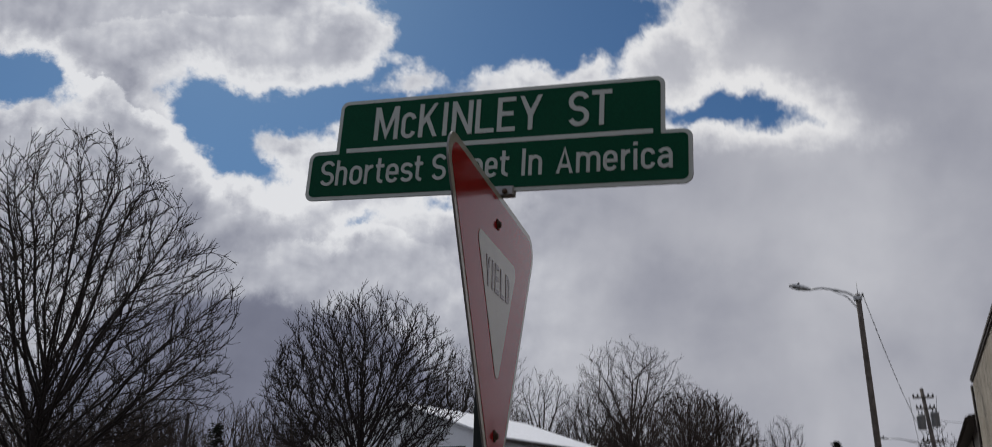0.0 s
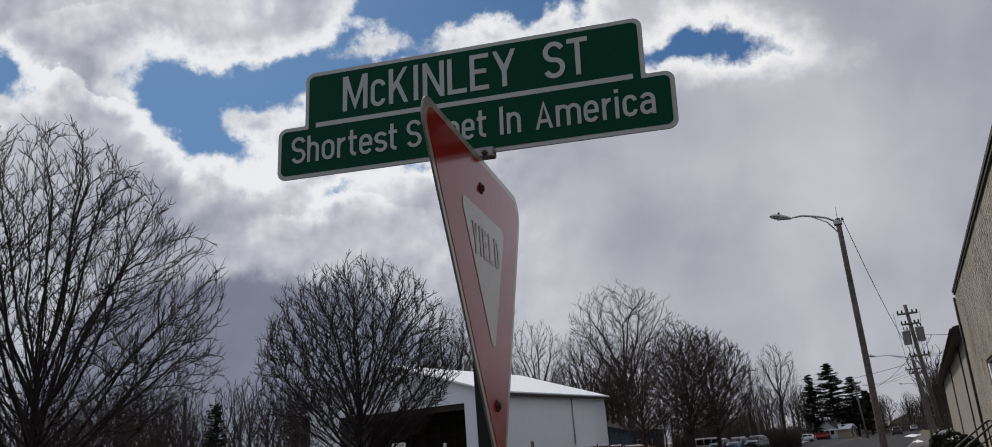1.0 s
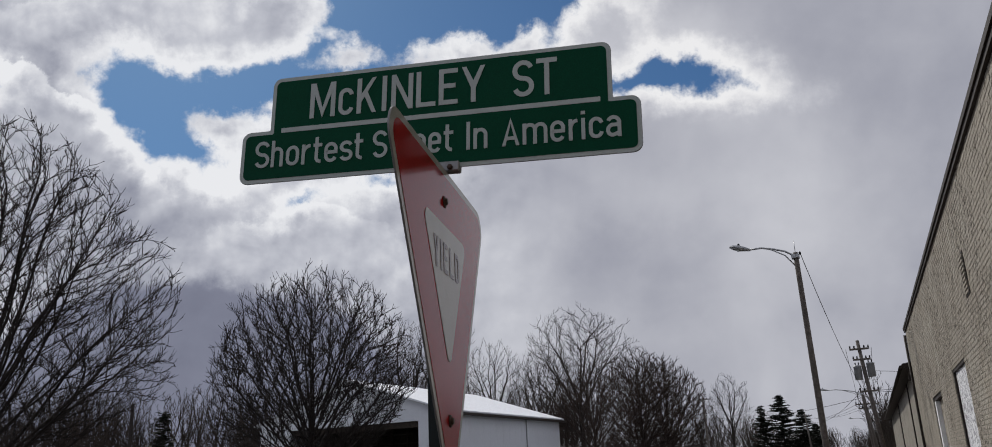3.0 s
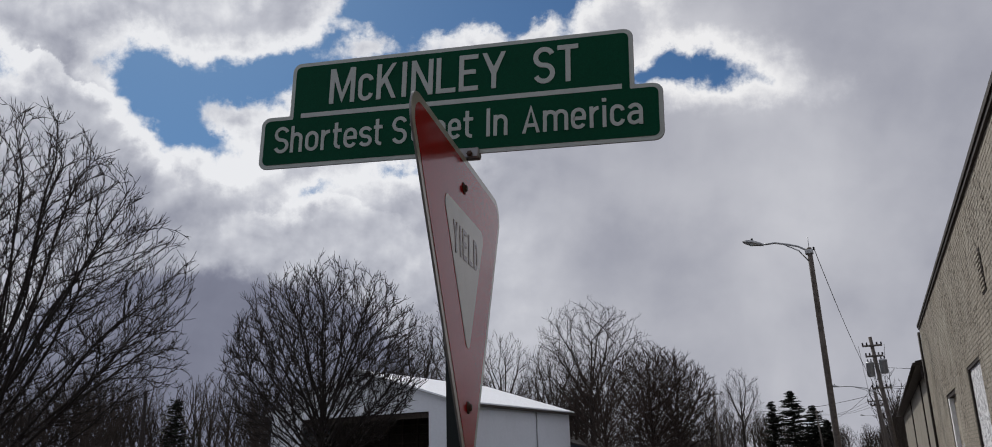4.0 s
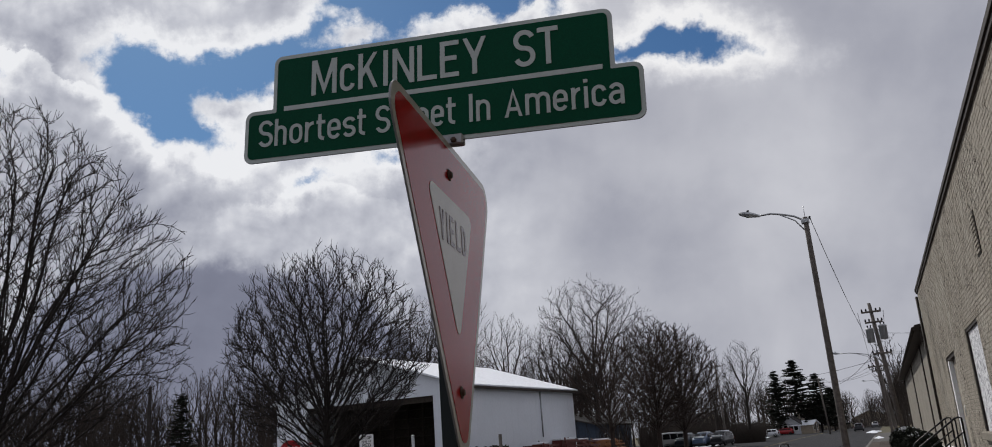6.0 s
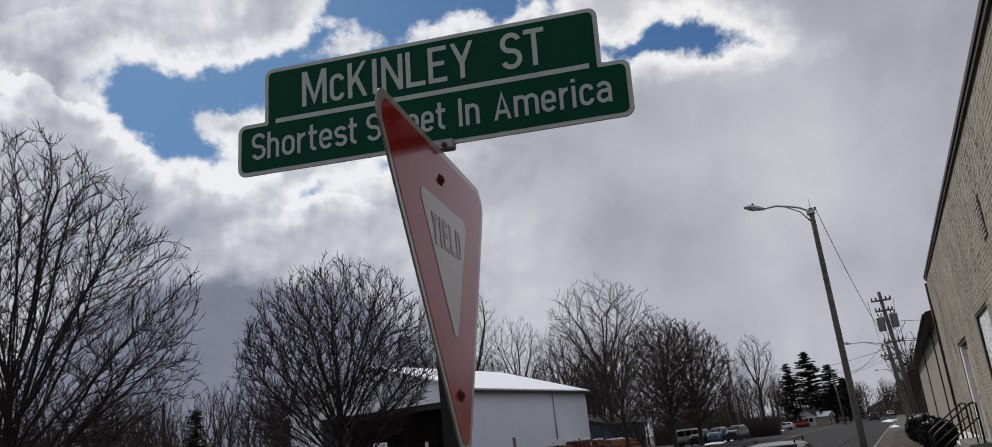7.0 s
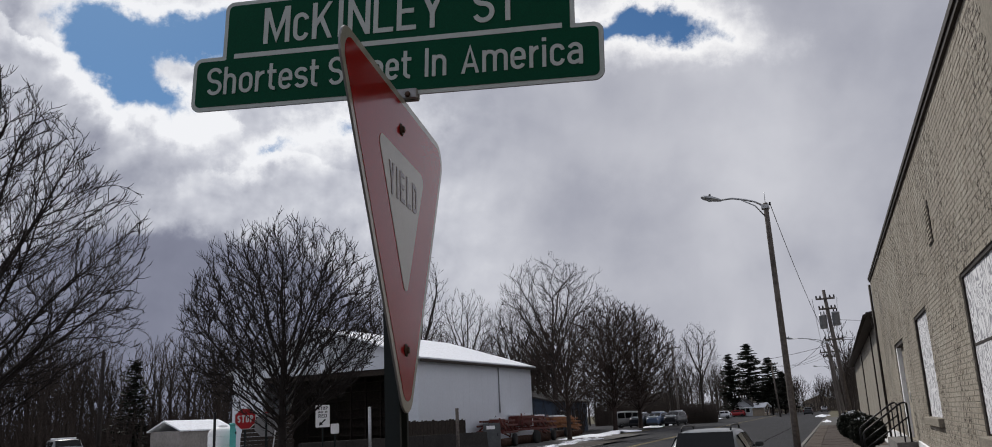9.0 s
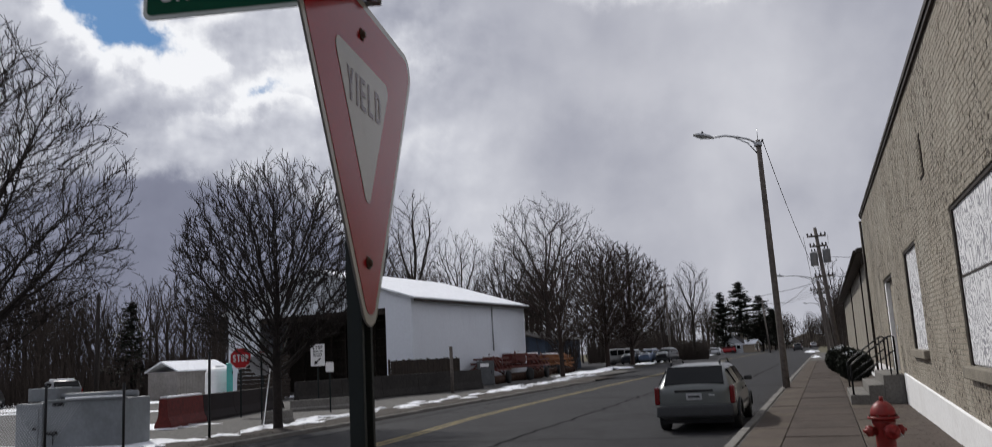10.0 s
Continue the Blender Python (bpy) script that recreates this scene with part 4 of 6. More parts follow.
def conifer(x, y, h, r, seed, label, dense=1.0):
    rr = random.Random(seed)
    ob = empty("conifer", pose(x, y, -0.1))
    tagged(ob, label, "tree")
    part("trunk", tube_bm([(0, 0, -0.2), (0, 0, h * 0.5), (0.05, 0, h)], [h * 0.018, h * 0.012, 0.02], 8), M["bark"], ob)
    sticks, vs, fs = [], [], []
    z = h * 0.12
    while z < h * 0.985:
        f = (z / h - 0.12) / 0.88
        reach = r * (1 - f) ** 0.62 * rr.uniform(0.6, 1.1) + 0.12
        for j in range(8):
            a = rr.uniform(0, 6.28)
            ln = reach * rr.uniform(0.6, 1.15)
            d = Vector((math.cos(a), math.sin(a), 0))
            p0 = Vector((0, 0, z + rr.uniform(-0.15, 0.15)))
            pts = [p0, p0 + d * ln * 0.5 + Vector((0, 0, 0.02 * ln)), p0 + d * ln + Vector((0, 0, 0.10 * ln))]
            sticks.append((2, pts, [0.05, 0.035, 0.015]))
            for k in range(int((9 + ln * 11) * dense)):
                t = rr.uniform(0.2, 1.02)
                c = p0 + d * ln * t + Vector((0, 0, 0.08 * ln * t * t))
                s = 0.16 + 0.03 * h * 0.3
                b = len(vs)
                for _ in range(3):
                    vs.append(c + Vector((rr.gauss(0, s), rr.gauss(0, s), rr.gauss(-0.03, s * 0.32))))
                fs.append((b, b + 1, b + 2))
        z += h * 0.026 * rr.uniform(0.6, 1.4)
    tagged(part("branchwork", sticks_mesh(sticks), M["bark"], ob), kind="stuff")
    tagged(part("foliage", (vs, [], fs), M["leaf"], ob), kind="stuff")


for a, d, k, r, seed in ((44.3, 76, 0.085, 2.3, 1), (4.95, 212, 0.072, 6.0, 2), (6.15, 208, 0.063, 3.6, 3), (3.75, 215, 0.056, 4.6, 4), (3.0, 225, 0.04, 4.2, 5)):
    conifer(*polar(a, d), d * k + 1.6, r, seed, "dark green spruce with ragged layered branches", 0.2 if a > 20 else 1.0)

# ---------- poles, lamps, wires ----------
def lamp_arm(parent, base, tip, head_len=0.75):
    """A curved double arm with a cobra-head lantern at its tip."""
    b, t = Vector(base), Vector(tip)
    mid = b.lerp(t, 0.45) + Vector((0, 0, 0.16))
    pts = [b, b.lerp(mid, 0.5) + Vector((0, 0, 0.06)), mid, mid.lerp(t, 0.5) + Vector((0, 0, 0.06)), t]
    arm = part("lamp_arm", tube_bm(pts, 0.036, 8), M["steel"], parent, "curved galvanised arm", smooth=True)
    low = b - Vector((0, 0, 0.45))
    part("brace", tube_bm([low, low.lerp(mid, 0.5) + Vector((0, 0, 0.12)), mid + (t - mid) * 0.15], 0.024, 8), M["steel"], arm, smooth=True)
    d = (t - b).normalized()
    side = Vector((-d.y, d.x, 0)).normalized()
    bm = bmesh.new()
    rings = []
    for s, w, h0, h1 in ((-0.05, 0.05, -0.04, 0.04), (0.1, 0.09, -0.06, 0.07), (0.35, 0.16, -0.09, 0.10), (0.6, 0.15, -0.08, 0.07), (0.74, 0.07, -0.04, 0.02)):
        p = t + d * s * (head_len / 0.75)
        rings.append([bm.verts.new(p + side * x * w + Vector((0, 0, z))) for x, z in ((-1, (h0 + h1) / 2), (-0.6, h1), (0.6, h1), (1, (h0 + h1) / 2), (0.7, h0), (-0.7, h0))])
    for p, q in zip(rings, rings[1:]):
        for i in range(6):
            bm.faces.new((p[i], p[(i + 1) % 6], q[(i + 1) % 6], q[i]))
    bm.faces.new(rings[0]), bm.faces.new(rings[-1][::-1])
    bmesh.ops.recalc_face_normals(bm, faces=bm.faces)
    head = part("lantern", bm, M["steel"], parent, "grey cobra-head lantern")
    p = t + d * 0.38
    part("lens", lathe_bm([(0.02, -0.01), (0.09, -0.005), (0.12, 0.02)], 14, m=Matrix.Translation(p - Vector((0, 0, 0.10)))), M["white_sheet"], head)
    part("photocell", lathe_bm([(0.04, 0), (0.045, 0.08), (0.02, 0.10)], 10, m=Matrix.Translation(p + Vector((0, 0, 0.09)))), M["black_metal"], head)


def street_lamp(base, top, tip, r0, r1):
    ob = empty("street_lamp")
    tagged(ob, "weathered wooden pole with a curved steel lamp arm", "street lamp", "street lamps along the kerb")
    b, t = Vector(base), Vector(top)
    pts = [b.lerp(t, i / 6) for i in range(7)]
    part("pole", tube_bm(pts, [r0 + (r1 - r0) * i / 6 for i in range(7)], 14), M["pole_wood"], ob, smooth=True)
    lamp_arm(ob, t - Vector((0, 0, 0.15)), tip)
    part("lightning_spike", tube_bm([t, t + Vector((0, 0, 0.45))], 0.012, 6), M["steel"], ob)
    part("arm_bracket", box_bm(t.x - 0.16, t.x + 0.13, t.y - 0.14, t.y + 0.14, t.z - 0.24, t.z - 0.08, 0.02), M["steel"], ob)
    part("service_insulator", lathe_bm([(0.03, 0), (0.05, 0.03), (0.03, 0.06), (0.05, 0.09), (0.02, 0.12)], 10, m=pose(t.x + 0.16, t.y, t.z - 0.1)), M["black_metal"], ob)
    return ob


LAMP_TOP = Vector((-1.50, 33.1, 9.30))
street_lamp((-1.40, 32.9, -0.2), LAMP_TOP, (-3.15, 32.9, 9.60), 0.130, 0.092)
street_lamp((0.35, 86.0, -0.2), (-0.05, 86.0, 7.55), (-3.0, 86.0, 7.95), 0.15, 0.10)
street_lamp((0.6, 160.0, -0.2), (0.5, 160.0, 8.0), (-2.2, 160.0, 8.3), 0.15, 0.10)


def crossarm(parent, p, half, yaw=0):
    c, s = math.cos(yaw), math.sin(yaw)
    arm = part("crossarm", box_bm(-half, half, -0.05, 0.05, -0.06, 0.06, 0.01, turn=Matrix.Translation(p) @ Matrix.Rotation(yaw, 4, "Z")), M["pole_wood"], parent)
    for f in (-0.92, -0.5, 0.5, 0.92):
        part("insulator", lathe_bm([(0.03, 0), (0.07, 0.05), (0.04, 0.09), (0.06, 0.14), (0.02, 0.18)], 10, m=Matrix.Translation(Vector(p) + Vector((c * f * half, s * f * half, 0.06)))), M["black_metal"], arm)


def utility_pole(base, top, arms, cans, label, wood="pole_wood"):
    ob = empty("utility_pole")
    tagged(ob, label, "utility pole", "utility poles along the street")
    b, t = Vector(base), Vector(top)
    part("pole", tube_bm([b, b.lerp(t, 0.5), t], [0.17, 0.145, 0.11], 12), M[wood], ob, smooth=True)
    for z, half in arms:
        f = (z - b.z) / (t.z - b.z)
        crossarm(ob, b.lerp(t, f) + Vector((0, -0.14, 0)), half)
    for x, z in cans:
        f = (z - b.z) / (t.z - b.z)
        p = b.lerp(t, f) + Vector((x, -0.05, 0))
        can = part("transformer", lathe_bm([(0.22, -0.48), (0.25, -0.45), (0.25, 0.36), (0.27, 0.38), (0.26, 0.44), (0.1, 0.50)], 18, m=Matrix.Translation(p)), M["steel"], ob, "grey transformer can")
        for dx in (-0.1, 0.1):
            part("bushing", lathe_bm([(0.035, 0), (0.05, 0.06), (0.03, 0.1), (0.045, 0.16), (0.015, 0.24)], 8, m=Matrix.Translation(p + Vector((dx, 0, 0.46)))), M["black_metal"], can)
        part("bracket", box_bm(min(0, x) * 0.6 + p.x - x, max(0, x) * 0.6 + p.x - x, p.y - 0.04, p.y + 0.04, p.z + 0.15, p.z + 0.22), M["steel"], ob)
    return ob


P2 = Vector((0.22, 62.0, 9.35))
utility_pole((0.95, 62.0, -0.2), P2, ((8.75, 0.62), (8.05, 0.55), (5.95, 0.6)), ((-0.42, 7.2), (0.42, 7.35)), "dark wooden utility pole with two transformers and crossarms")
utility_pole((0.75, 88.5, -0.2), (0.05, 88.5, 7.4), ((6.6, 0.9), (6.2, 0.7)), (), "dark wooden utility pole with crossarms")
utility_pole((-9.6, 165, -0.2), (-10.2, 165, 9.9), ((9.5, 1.2),), (), "thin wooden utility pole")
utility_pole((-20.2, 120, -0.2), (-20.4, 120, 10.9), ((10.4, 1.1),), (), "thin wooden utility pole among trees")
utility_pole((-45, 43.2, -0.2), (-45, 43.2, 7.3), (), (), "dark bare pole in front of the woods", "bark")
utility_pole((-21.8, 226, -0.2), (-22, 226, 12.5), ((11.9, 1.2),), (), "thin wooden utility pole")


def wire(a, b, sag, r=0.012, label="thin black overhead cable"):
    a, b = Vector(a), Vector(b)
    pts = [a.lerp(b, i / 16) - Vector((0, 0, sag * 4 * (i / 16) * (1 - i / 16))) for i in range(17)]
    return tagged(part("overhead_cable", tube_bm(pts, r, 5), M["black_metal"]), label, "cable", "overhead cables")


wire(LAMP_TOP + Vector((0.16, 0, 0)), P2 - Vector((0.1, 0, 3.35)), 0.5, 0.014)
wire(P2 - Vector((0.3, 0, 3.4)), (-10.2, 165, 9.2), 1.4, 0.016)
wire(P2 - Vector((0.3, 0, 3.8)), (-20.4, 120, 9.0), 1.0, 0.016)
wire(P2 - Vector((0, 0, 3.3)), (12, 66, 5.6), 0.3, 0.02)
wire(P2 - Vector((0, 0, 2.0)), (14, 70, 7.4), 0.3, 0.014)
wire(P2 - Vector((0, 0, 3.2)), (14, 64, 5.9), 0.4, 0.014)
for dx in (-0.8, 0, 0.8):
    wire((P2.x + dx, 62, 8.8), (0.3 + dx, 160, 8.6), 1.0, 0.014)
    wire((0.05 + dx, 88.5, 6.6), (-10.2 + dx, 165, 9.4), 0.8, 0.014)
    wire((-20.4 + dx, 120, 10.4), (-10.2 + dx, 165, 9.5), 0.6, 0.014)


# ---------- hydrant, bushes ----------
def fire_hydrant():
    ob = empty("fire_hydrant", pose(0.66, 11.9, -0.02, 0, 0, 20) @ Matrix.Diagonal((1.12, 1.12, 1.12, 1)))
    tagged(ob, "red cast-iron fire hydrant with worn paint on the pavement", "hydrant")
    red = material("hydrant_red", (0.21, 0.013, 0.013), 0.42, grain=(18, 0.2), stain=(7, 0.35), tint=(0.16, 0.05, 0.035), bump=(60, 0.25), obj=True)
    part("barrel", lathe_bm([(0.16, 0), (0.16, 0.03), (0.115, 0.04), (0.105, 0.10), (0.105, 0.46), (0.125, 0.50), (0.125, 0.53), (0.105, 0.545)], 24), red, ob)
    part("flange", lathe_bm([(0.165, 0.545), (0.165, 0.575)], 24), red, ob)
    part("bonnet", lathe_bm([(0.135, 0.577), (0.135, 0.61), (0.125, 0.65), (0.095, 0.70), (0.05, 0.735), (0.03, 0.74)], 24), red, ob)
    part("operating_nut", lathe_bm([(0.024, 0.74), (0.024, 0.785), (0.015, 0.79)], 5), red, ob)
    for a, r, ln in ((0, 0.055, 0.10), (180, 0.055, 0.10), (270, 0.075, 0.12)):
        m = pose(0, 0, 0.42, 0, 90, 0)
        m = pose(0, 0, 0, 0, 0, a) @ pose(0.09, 0, 0.42, 0, 90, 0)
        n = part("outlet", lathe_bm([(r * 0.85, 0), (r * 0.85, 0.05), (r * 1.1, 0.055), (r * 1.1, ln), (r * 0.8, ln + 0.012), (0.02, ln + 0.014), (0.02, ln + 0.045), (0.012, ln + 0.048)], 16, m=m), red, ob)
    for i in range(8):
        a = math.pi * 2 * i / 8
        part("flange_bolt", lathe_bm([(0.012, 0.575), (0.012, 0.592), (0.004, 0.595)], 6, m=Matrix.Translation((0.148 * math.cos(a), 0.148 * math.sin(a), 0))), M["rust"], ob)
    part("chain", tube_bm([(0.10, -0.05, 0.46), (0.14, -0.12, 0.36), (0.06, -0.19, 0.37)], 0.006, 6), M["steel"], ob)
    return ob


fire_hydrant()


def clipped_bush(x, y, r, h, seed):
    """A rounded evergreen shrub of many small leaf clumps, with a little snow on it."""
    rr = random.Random(seed)
    ob = empty("clipped_bush", pose(x, y, 0))
    tagged(ob, "dark rounded evergreen bush with snow on top by the wall", "bush", "bushes by the wall")
    stems = [(1, [Vector((0, 0, -0.1)), Vector((rr.uniform(-1, 1) * r * 0.5, rr.uniform(-1, 1) * r * 0.5, h * 0.7))], [0.03, 0.01]) for _ in range(8)]
    part("stem", sticks_mesh(stems), M["bark"], ob)
    vs, fs, sv, sf = [], [], [], []
    for i in range(5200):
        u, w = rr.uniform(-1, 1), rr.uniform(0, 6.28)
        q = math.sqrt(1 - u * u)
        k = rr.uniform(0.82, 1.04)
        p = Vector((q * math.cos(w) * r * k, q * math.sin(w) * r * k, h * 0.5 + u * h * 0.5 * k))
        if p.z < 0.03:
            p.z = 0.03
        snowy = u > 0.78 and noise.noise((p.x * 3, p.y * 3, seed)) > -0.05 and rr.random() < 0.8
        V, F = (sv, sf) if snowy else (vs, fs)
        s = rr.uniform(0.02, 0.042)
        b = len(V)
        for _ in range(4):
            V.append(p + Vector((rr.gauss(0, s), rr.gauss(0, s), rr.gauss(0, s) * (0.4 if snowy else 1))))
        F += [(b, b + 1, b + 2), (b, b + 2, b + 3), (b, b + 3, b + 1)]
    tagged(part("foliage", (vs, [], fs), M["leaf"], ob), kind="stuff")
    tagged(part("snow_cap", (sv, [], sf), M["snow"], ob), kind="stuff")


clipped_bush(1.05, 36.2, 0.66, 1.16, 1)
clipped_bush(0.75, 44.5, 0.75, 1.3, 2)
clipped_bush(0.85, 52.5, 0.7, 1.2, 3)


# ---------- vehicles ----------
M["glass_dark"] = material("dark_car_glass", (0.006, 0.007, 0.008), 0.05, grain=(3, 0.1), bump=None, spec=0.18)
M["tyre"] = material("tyre_rubber", (0.018, 0.018, 0.018), 0.85, grain=(40, 0.2), obj=True)
M["chrome"] = material("wheel_alloy", (0.45, 0.46, 0.47), 0.3, 0.8, grain=(20, 0.1), obj=True)
M["lamp_red"] = material("tail_lamp_red", (0.13, 0.006, 0.007), 0.15, grain=(40, 0.1), bump=None, coat=0.6, obj=True)
M["lamp_clear"] = material("clear_lamp", (0.6, 0.6, 0.6), 0.15, grain=(40, 0.1), bump=None, coat=0.6, obj=True)
M["plastic"] = material("grey_bumper_plastic", (0.045, 0.047, 0.05), 0.6, grain=(40, 0.15), obj=True)
M["plate"] = material("plate_grey", (0.35, 0.36, 0.38), 0.5, grain=(40, 0.1), obj=True)


def car_paint(name, c):
    return material(name, c, 0.32, 0.25, grain=(200, 0.06), stain=(2.5, 0.15), bump=None, coat=0.5, coat_rough=0.08, obj=True)


WAGON = [  # along, bottom, belt, top, half width below, at belt, at roof
    (0.0, 0.36, 0.92, 0.95, 0.63, 0.65, 0.54), (0.08, 0.26, 0.96, 1.01, 0.79, 0.80, 0.64), (0.52, 0.24, 0.97, 1.43, 0.84, 0.84, 0.58), (1.2, 0.24, 0.97, 1.47, 0.85, 0.85, 0.60),
    (2.3, 0.24, 0.95, 1.46, 0.85, 0.85, 0.60), (2.75, 0.24, 0.94, 1.39, 0.85, 0.84, 0.58), (3.45, 0.24, 0.92, 0.97, 0.85, 0.80, 0.66), (4.15, 0.26, 0.78, 0.84, 0.82, 0.74, 0.60), (4.42, 0.34, 0.60, 0.64, 0.66, 0.60, 0.48)]
SUV = [(a, b + 0.08, c + 0.22, d + 0.30, e + 0.06, f + 0.06, g + 0.12) for a, b, c, d, e, f, g in WAGON]
VAN = [(0.02, 0.4, 1.1, 1.2, 0.9, 0.9, 0.8), (0.08, 0.32, 1.15, 1.85, 0.95, 0.95, 0.82), (0.3, 0.3, 1.15, 2.05, 0.97, 0.97, 0.82), (1.2, 0.3, 1.15, 2.1, 0.97, 0.97, 0.84), (3.0, 0.3, 1.15, 2.08, 0.97, 0.97, 0.84),
       (3.5, 0.3, 1.15, 1.98, 0.97, 0.96, 0.80), (4.1, 0.3, 1.12, 1.2, 0.96, 0.92, 0.80), (4.7, 0.34, 1.0, 1.06, 0.92, 0.86, 0.74), (4.95, 0.42, 0.8, 0.85, 0.8, 0.7, 0.6)]


def vehicle(name, st, paint, m, label, detail=True, rails=True, category="car"):
    ob = empty(name, m)
    tagged(ob, label, category)
    bm = bmesh.new()
    rings = []
    for y, zb, zw, zt, wl, wb, wr in st:
        half = [(0.0, zb), (wl * 0.9, zb), (wl, zb + 0.10), (wl + 0.015, (zb + zw) / 2), (wb, zw), (wr + 0.03, zt - 0.05), (wr - 0.06, zt - 0.01), (0.0, zt + 0.015)]
        full = half + [(-x, z) for x, z in half[-2:0:-1]]
        rings.append([bm.verts.new((x, y, z)) for x, z in full])
    n = len(rings[0])
    for p, q in zip(rings, rings[1:]):
        for i in range(n):
            bm.faces.new((p[i], q[i], q[(i + 1) % n], p[(i + 1) % n])).smooth = True
    bm.faces.new(rings[0]), bm.faces.new(rings[-1][::-1])
    bmesh.ops.recalc_face_normals(bm, faces=bm.faces)
    body = part("body", bm, paint, ob)
    if detail:
        sub = body.modifiers.new("rounding", "SUBSURF")
        sub.levels = sub.render_levels = 2

    def at(y):
        for a, b in zip(st, st[1:]):
            if a[0] <= y <= b[0]:
                f = (y - a[0]) / (b[0] - a[0])
                return [u + (v - u) * f for u, v in zip(a, b)]
        return list(st[-1])

    def side_glass(y0, y1, s, t0=0.10, t1=0.86):
        b2 = bmesh.new()
        cols = []
        for i in range(7):
            y = y0 + (y1 - y0) * i / 6
            _, _, zw, zt, _, wb, wr = at(y)
            a, c = Vector((wb, y, zw)), Vector((wr + 0.03, y, zt - 0.05))
            lo, hi = a.lerp(c, t0), a.lerp(c, t1)
            cols.append([b2.verts.new((s * (v.x + 0.008), v.y, v.z + 0.003)) for v in (lo, hi)] + [b2.verts.new((s * (v.x - 0.02), v.y, v.z)) for v in (hi, lo)])
        for p, q in zip(cols, cols[1:]):
            for i in range(4):
                b2.faces.new((p[i], q[i], q[(i + 1) % 4], p[(i + 1) % 4]))
        b2.faces.new(cols[0]), b2.faces.new(cols[-1])
        bmesh.ops.recalc_face_normals(b2, faces=b2.faces)
        part("side_window", b2, M["glass_dark"], ob, "dark side glass")

    def end_glass(name_, a, b, t0, t1, spread):
        y0, z0, w0, y1, z1, w1 = a[0], a[3], a[6], b[0], b[3], b[6]
        b2 = bmesh.new()
        sgn = -1 if y1 > y0 else 1
        nrm = Vector((0, z1 - z0, -(y1 - y0))).normalized() * (-1 if y1 > y0 else 1)
        if nrm.z < 0:
            nrm = -nrm
        v = []
        for off in (0.012, -0.02):
            for t in (t0, t1):
                for k in (-1, 1):
                    v.append(b2.verts.new(Vector((k * (w0 + (w1 - w0) * t) * spread, y0 + (y1 - y0) * t, z0 + (z1 - z0) * t)) + nrm * off))
        for f in ((0, 1, 3, 2), (4, 6, 7, 5), (0, 4, 5, 1), (2, 3, 7, 6), (0, 2, 6, 4), (1, 5, 7, 3)):
            b2.faces.new([v[i] for i in f])
        bmesh.ops.recalc_face_normals(b2, faces=b2.faces)
        part(name_, b2, M["glass_dark"], ob, "dark glass")
    end_glass("rear_window", st[1], st[2], 0.06, 0.93, 0.98)
    end_glass("windscreen", st[6], st[5], 0.08, 0.94, 0.95)
    Lm = st[-1][0]
    w = st[3][4]
    for s in (-1, 1):
        side_glass(st[2][0] + 0.12, 1.30, s)
        side_glass(1.38, 2.22, s)
        side_glass(2.30, st[5][0] + 0.25, s, 0.10, 0.82)
        for y in (0.82, Lm - 0.85):
            wm = pose(s * (w - 0.10), y, 0.31, 0, 90 * s, 0)
            wh = part("wheel", lathe_bm([(0.20, -0.09), (0.29, -0.09), (0.31, -0.06), (0.31, 0.06), (0.29, 0.10), (0.20, 0.105)], 28, m=wm), M["tyre"], ob, "black tyre")
            part("rim", lathe_bm([(0.195, 0.06), (0.20, 0.105), (0.17, 0.085), (0.06, 0.095), (0.05, 0.11), (0.01, 0.11)], 20, m=wm), M["chrome"], wh)
            arch = [(s * (w + 0.012), y + 0.36 * math.cos(a), 0.31 + 0.36 * math.sin(a)) for a in [math.pi * i / 12 for i in range(13)]]
            part("wheel_arch", tube_bm(arch, 0.03, 6), M["plastic"], ob)
        zt = st[1][2]
        b2 = box_bm(s * (w - 0.125), s * (w - 0.015), 0.045, 0.30, zt - 0.36, zt + 0.03, 0.04, segs=3)
        part("tail_lamp", b2, M["lamp_red"], ob, "red tail lamp")
        if detail:
            part("mirror", box_bm(s * (w - 0.06), s * (w + 0.13), st[5][0] + 0.26, st[5][0] + 0.36, st[5][2] + 0.03, st[5][2] + 0.15, 0.045, segs=3), M["plastic"], ob, "black door mirror")
            for y in (1.55, 2.45):
                part("door_handle", box_bm(s * (w + 0.005), s * (w + 0.03), y, y + 0.16, st[3][2] - 0.14, st[3][2] - 0.10, 0.008), M["plastic"], ob)
            part("side_moulding", box_bm(s * (w + 0.004), s * (w + 0.024), 1.25, 3.15, 0.50, 0.57, 0.008), M["plastic"], ob)
        part("headlamp", box_bm(s * (w - 0.35), s * (w - 0.12), Lm - 0.24, Lm - 0.09, st[-2][2] - 0.16, st[-2][2] - 0.01, 0.03, segs=2), M["lamp_clear"], ob, "clear headlamp")
        if rails:
            zr = st[3][3]
            part("roof_rail", tube_bm([(s * 0.52, 0.62, zr - 0.03), (s * 0.52, 0.72, zr + 0.06), (s * 0.52, 1.0, zr + 0.075), (s * 0.52, 2.0, zr + 0.07), (s * 0.52, 2.35, zr + 0.05), (s * 0.52, 2.45, zr - 0.03)], 0.02, 8), M["black_metal"], ob, "black roof rail")
    part("rear_bumper", box_bm(-w + 0.06, w - 0.06, -0.09, 0.22, 0.34, 0.60, 0.06, segs=3), M["plastic"], ob, "dark plastic bumper")
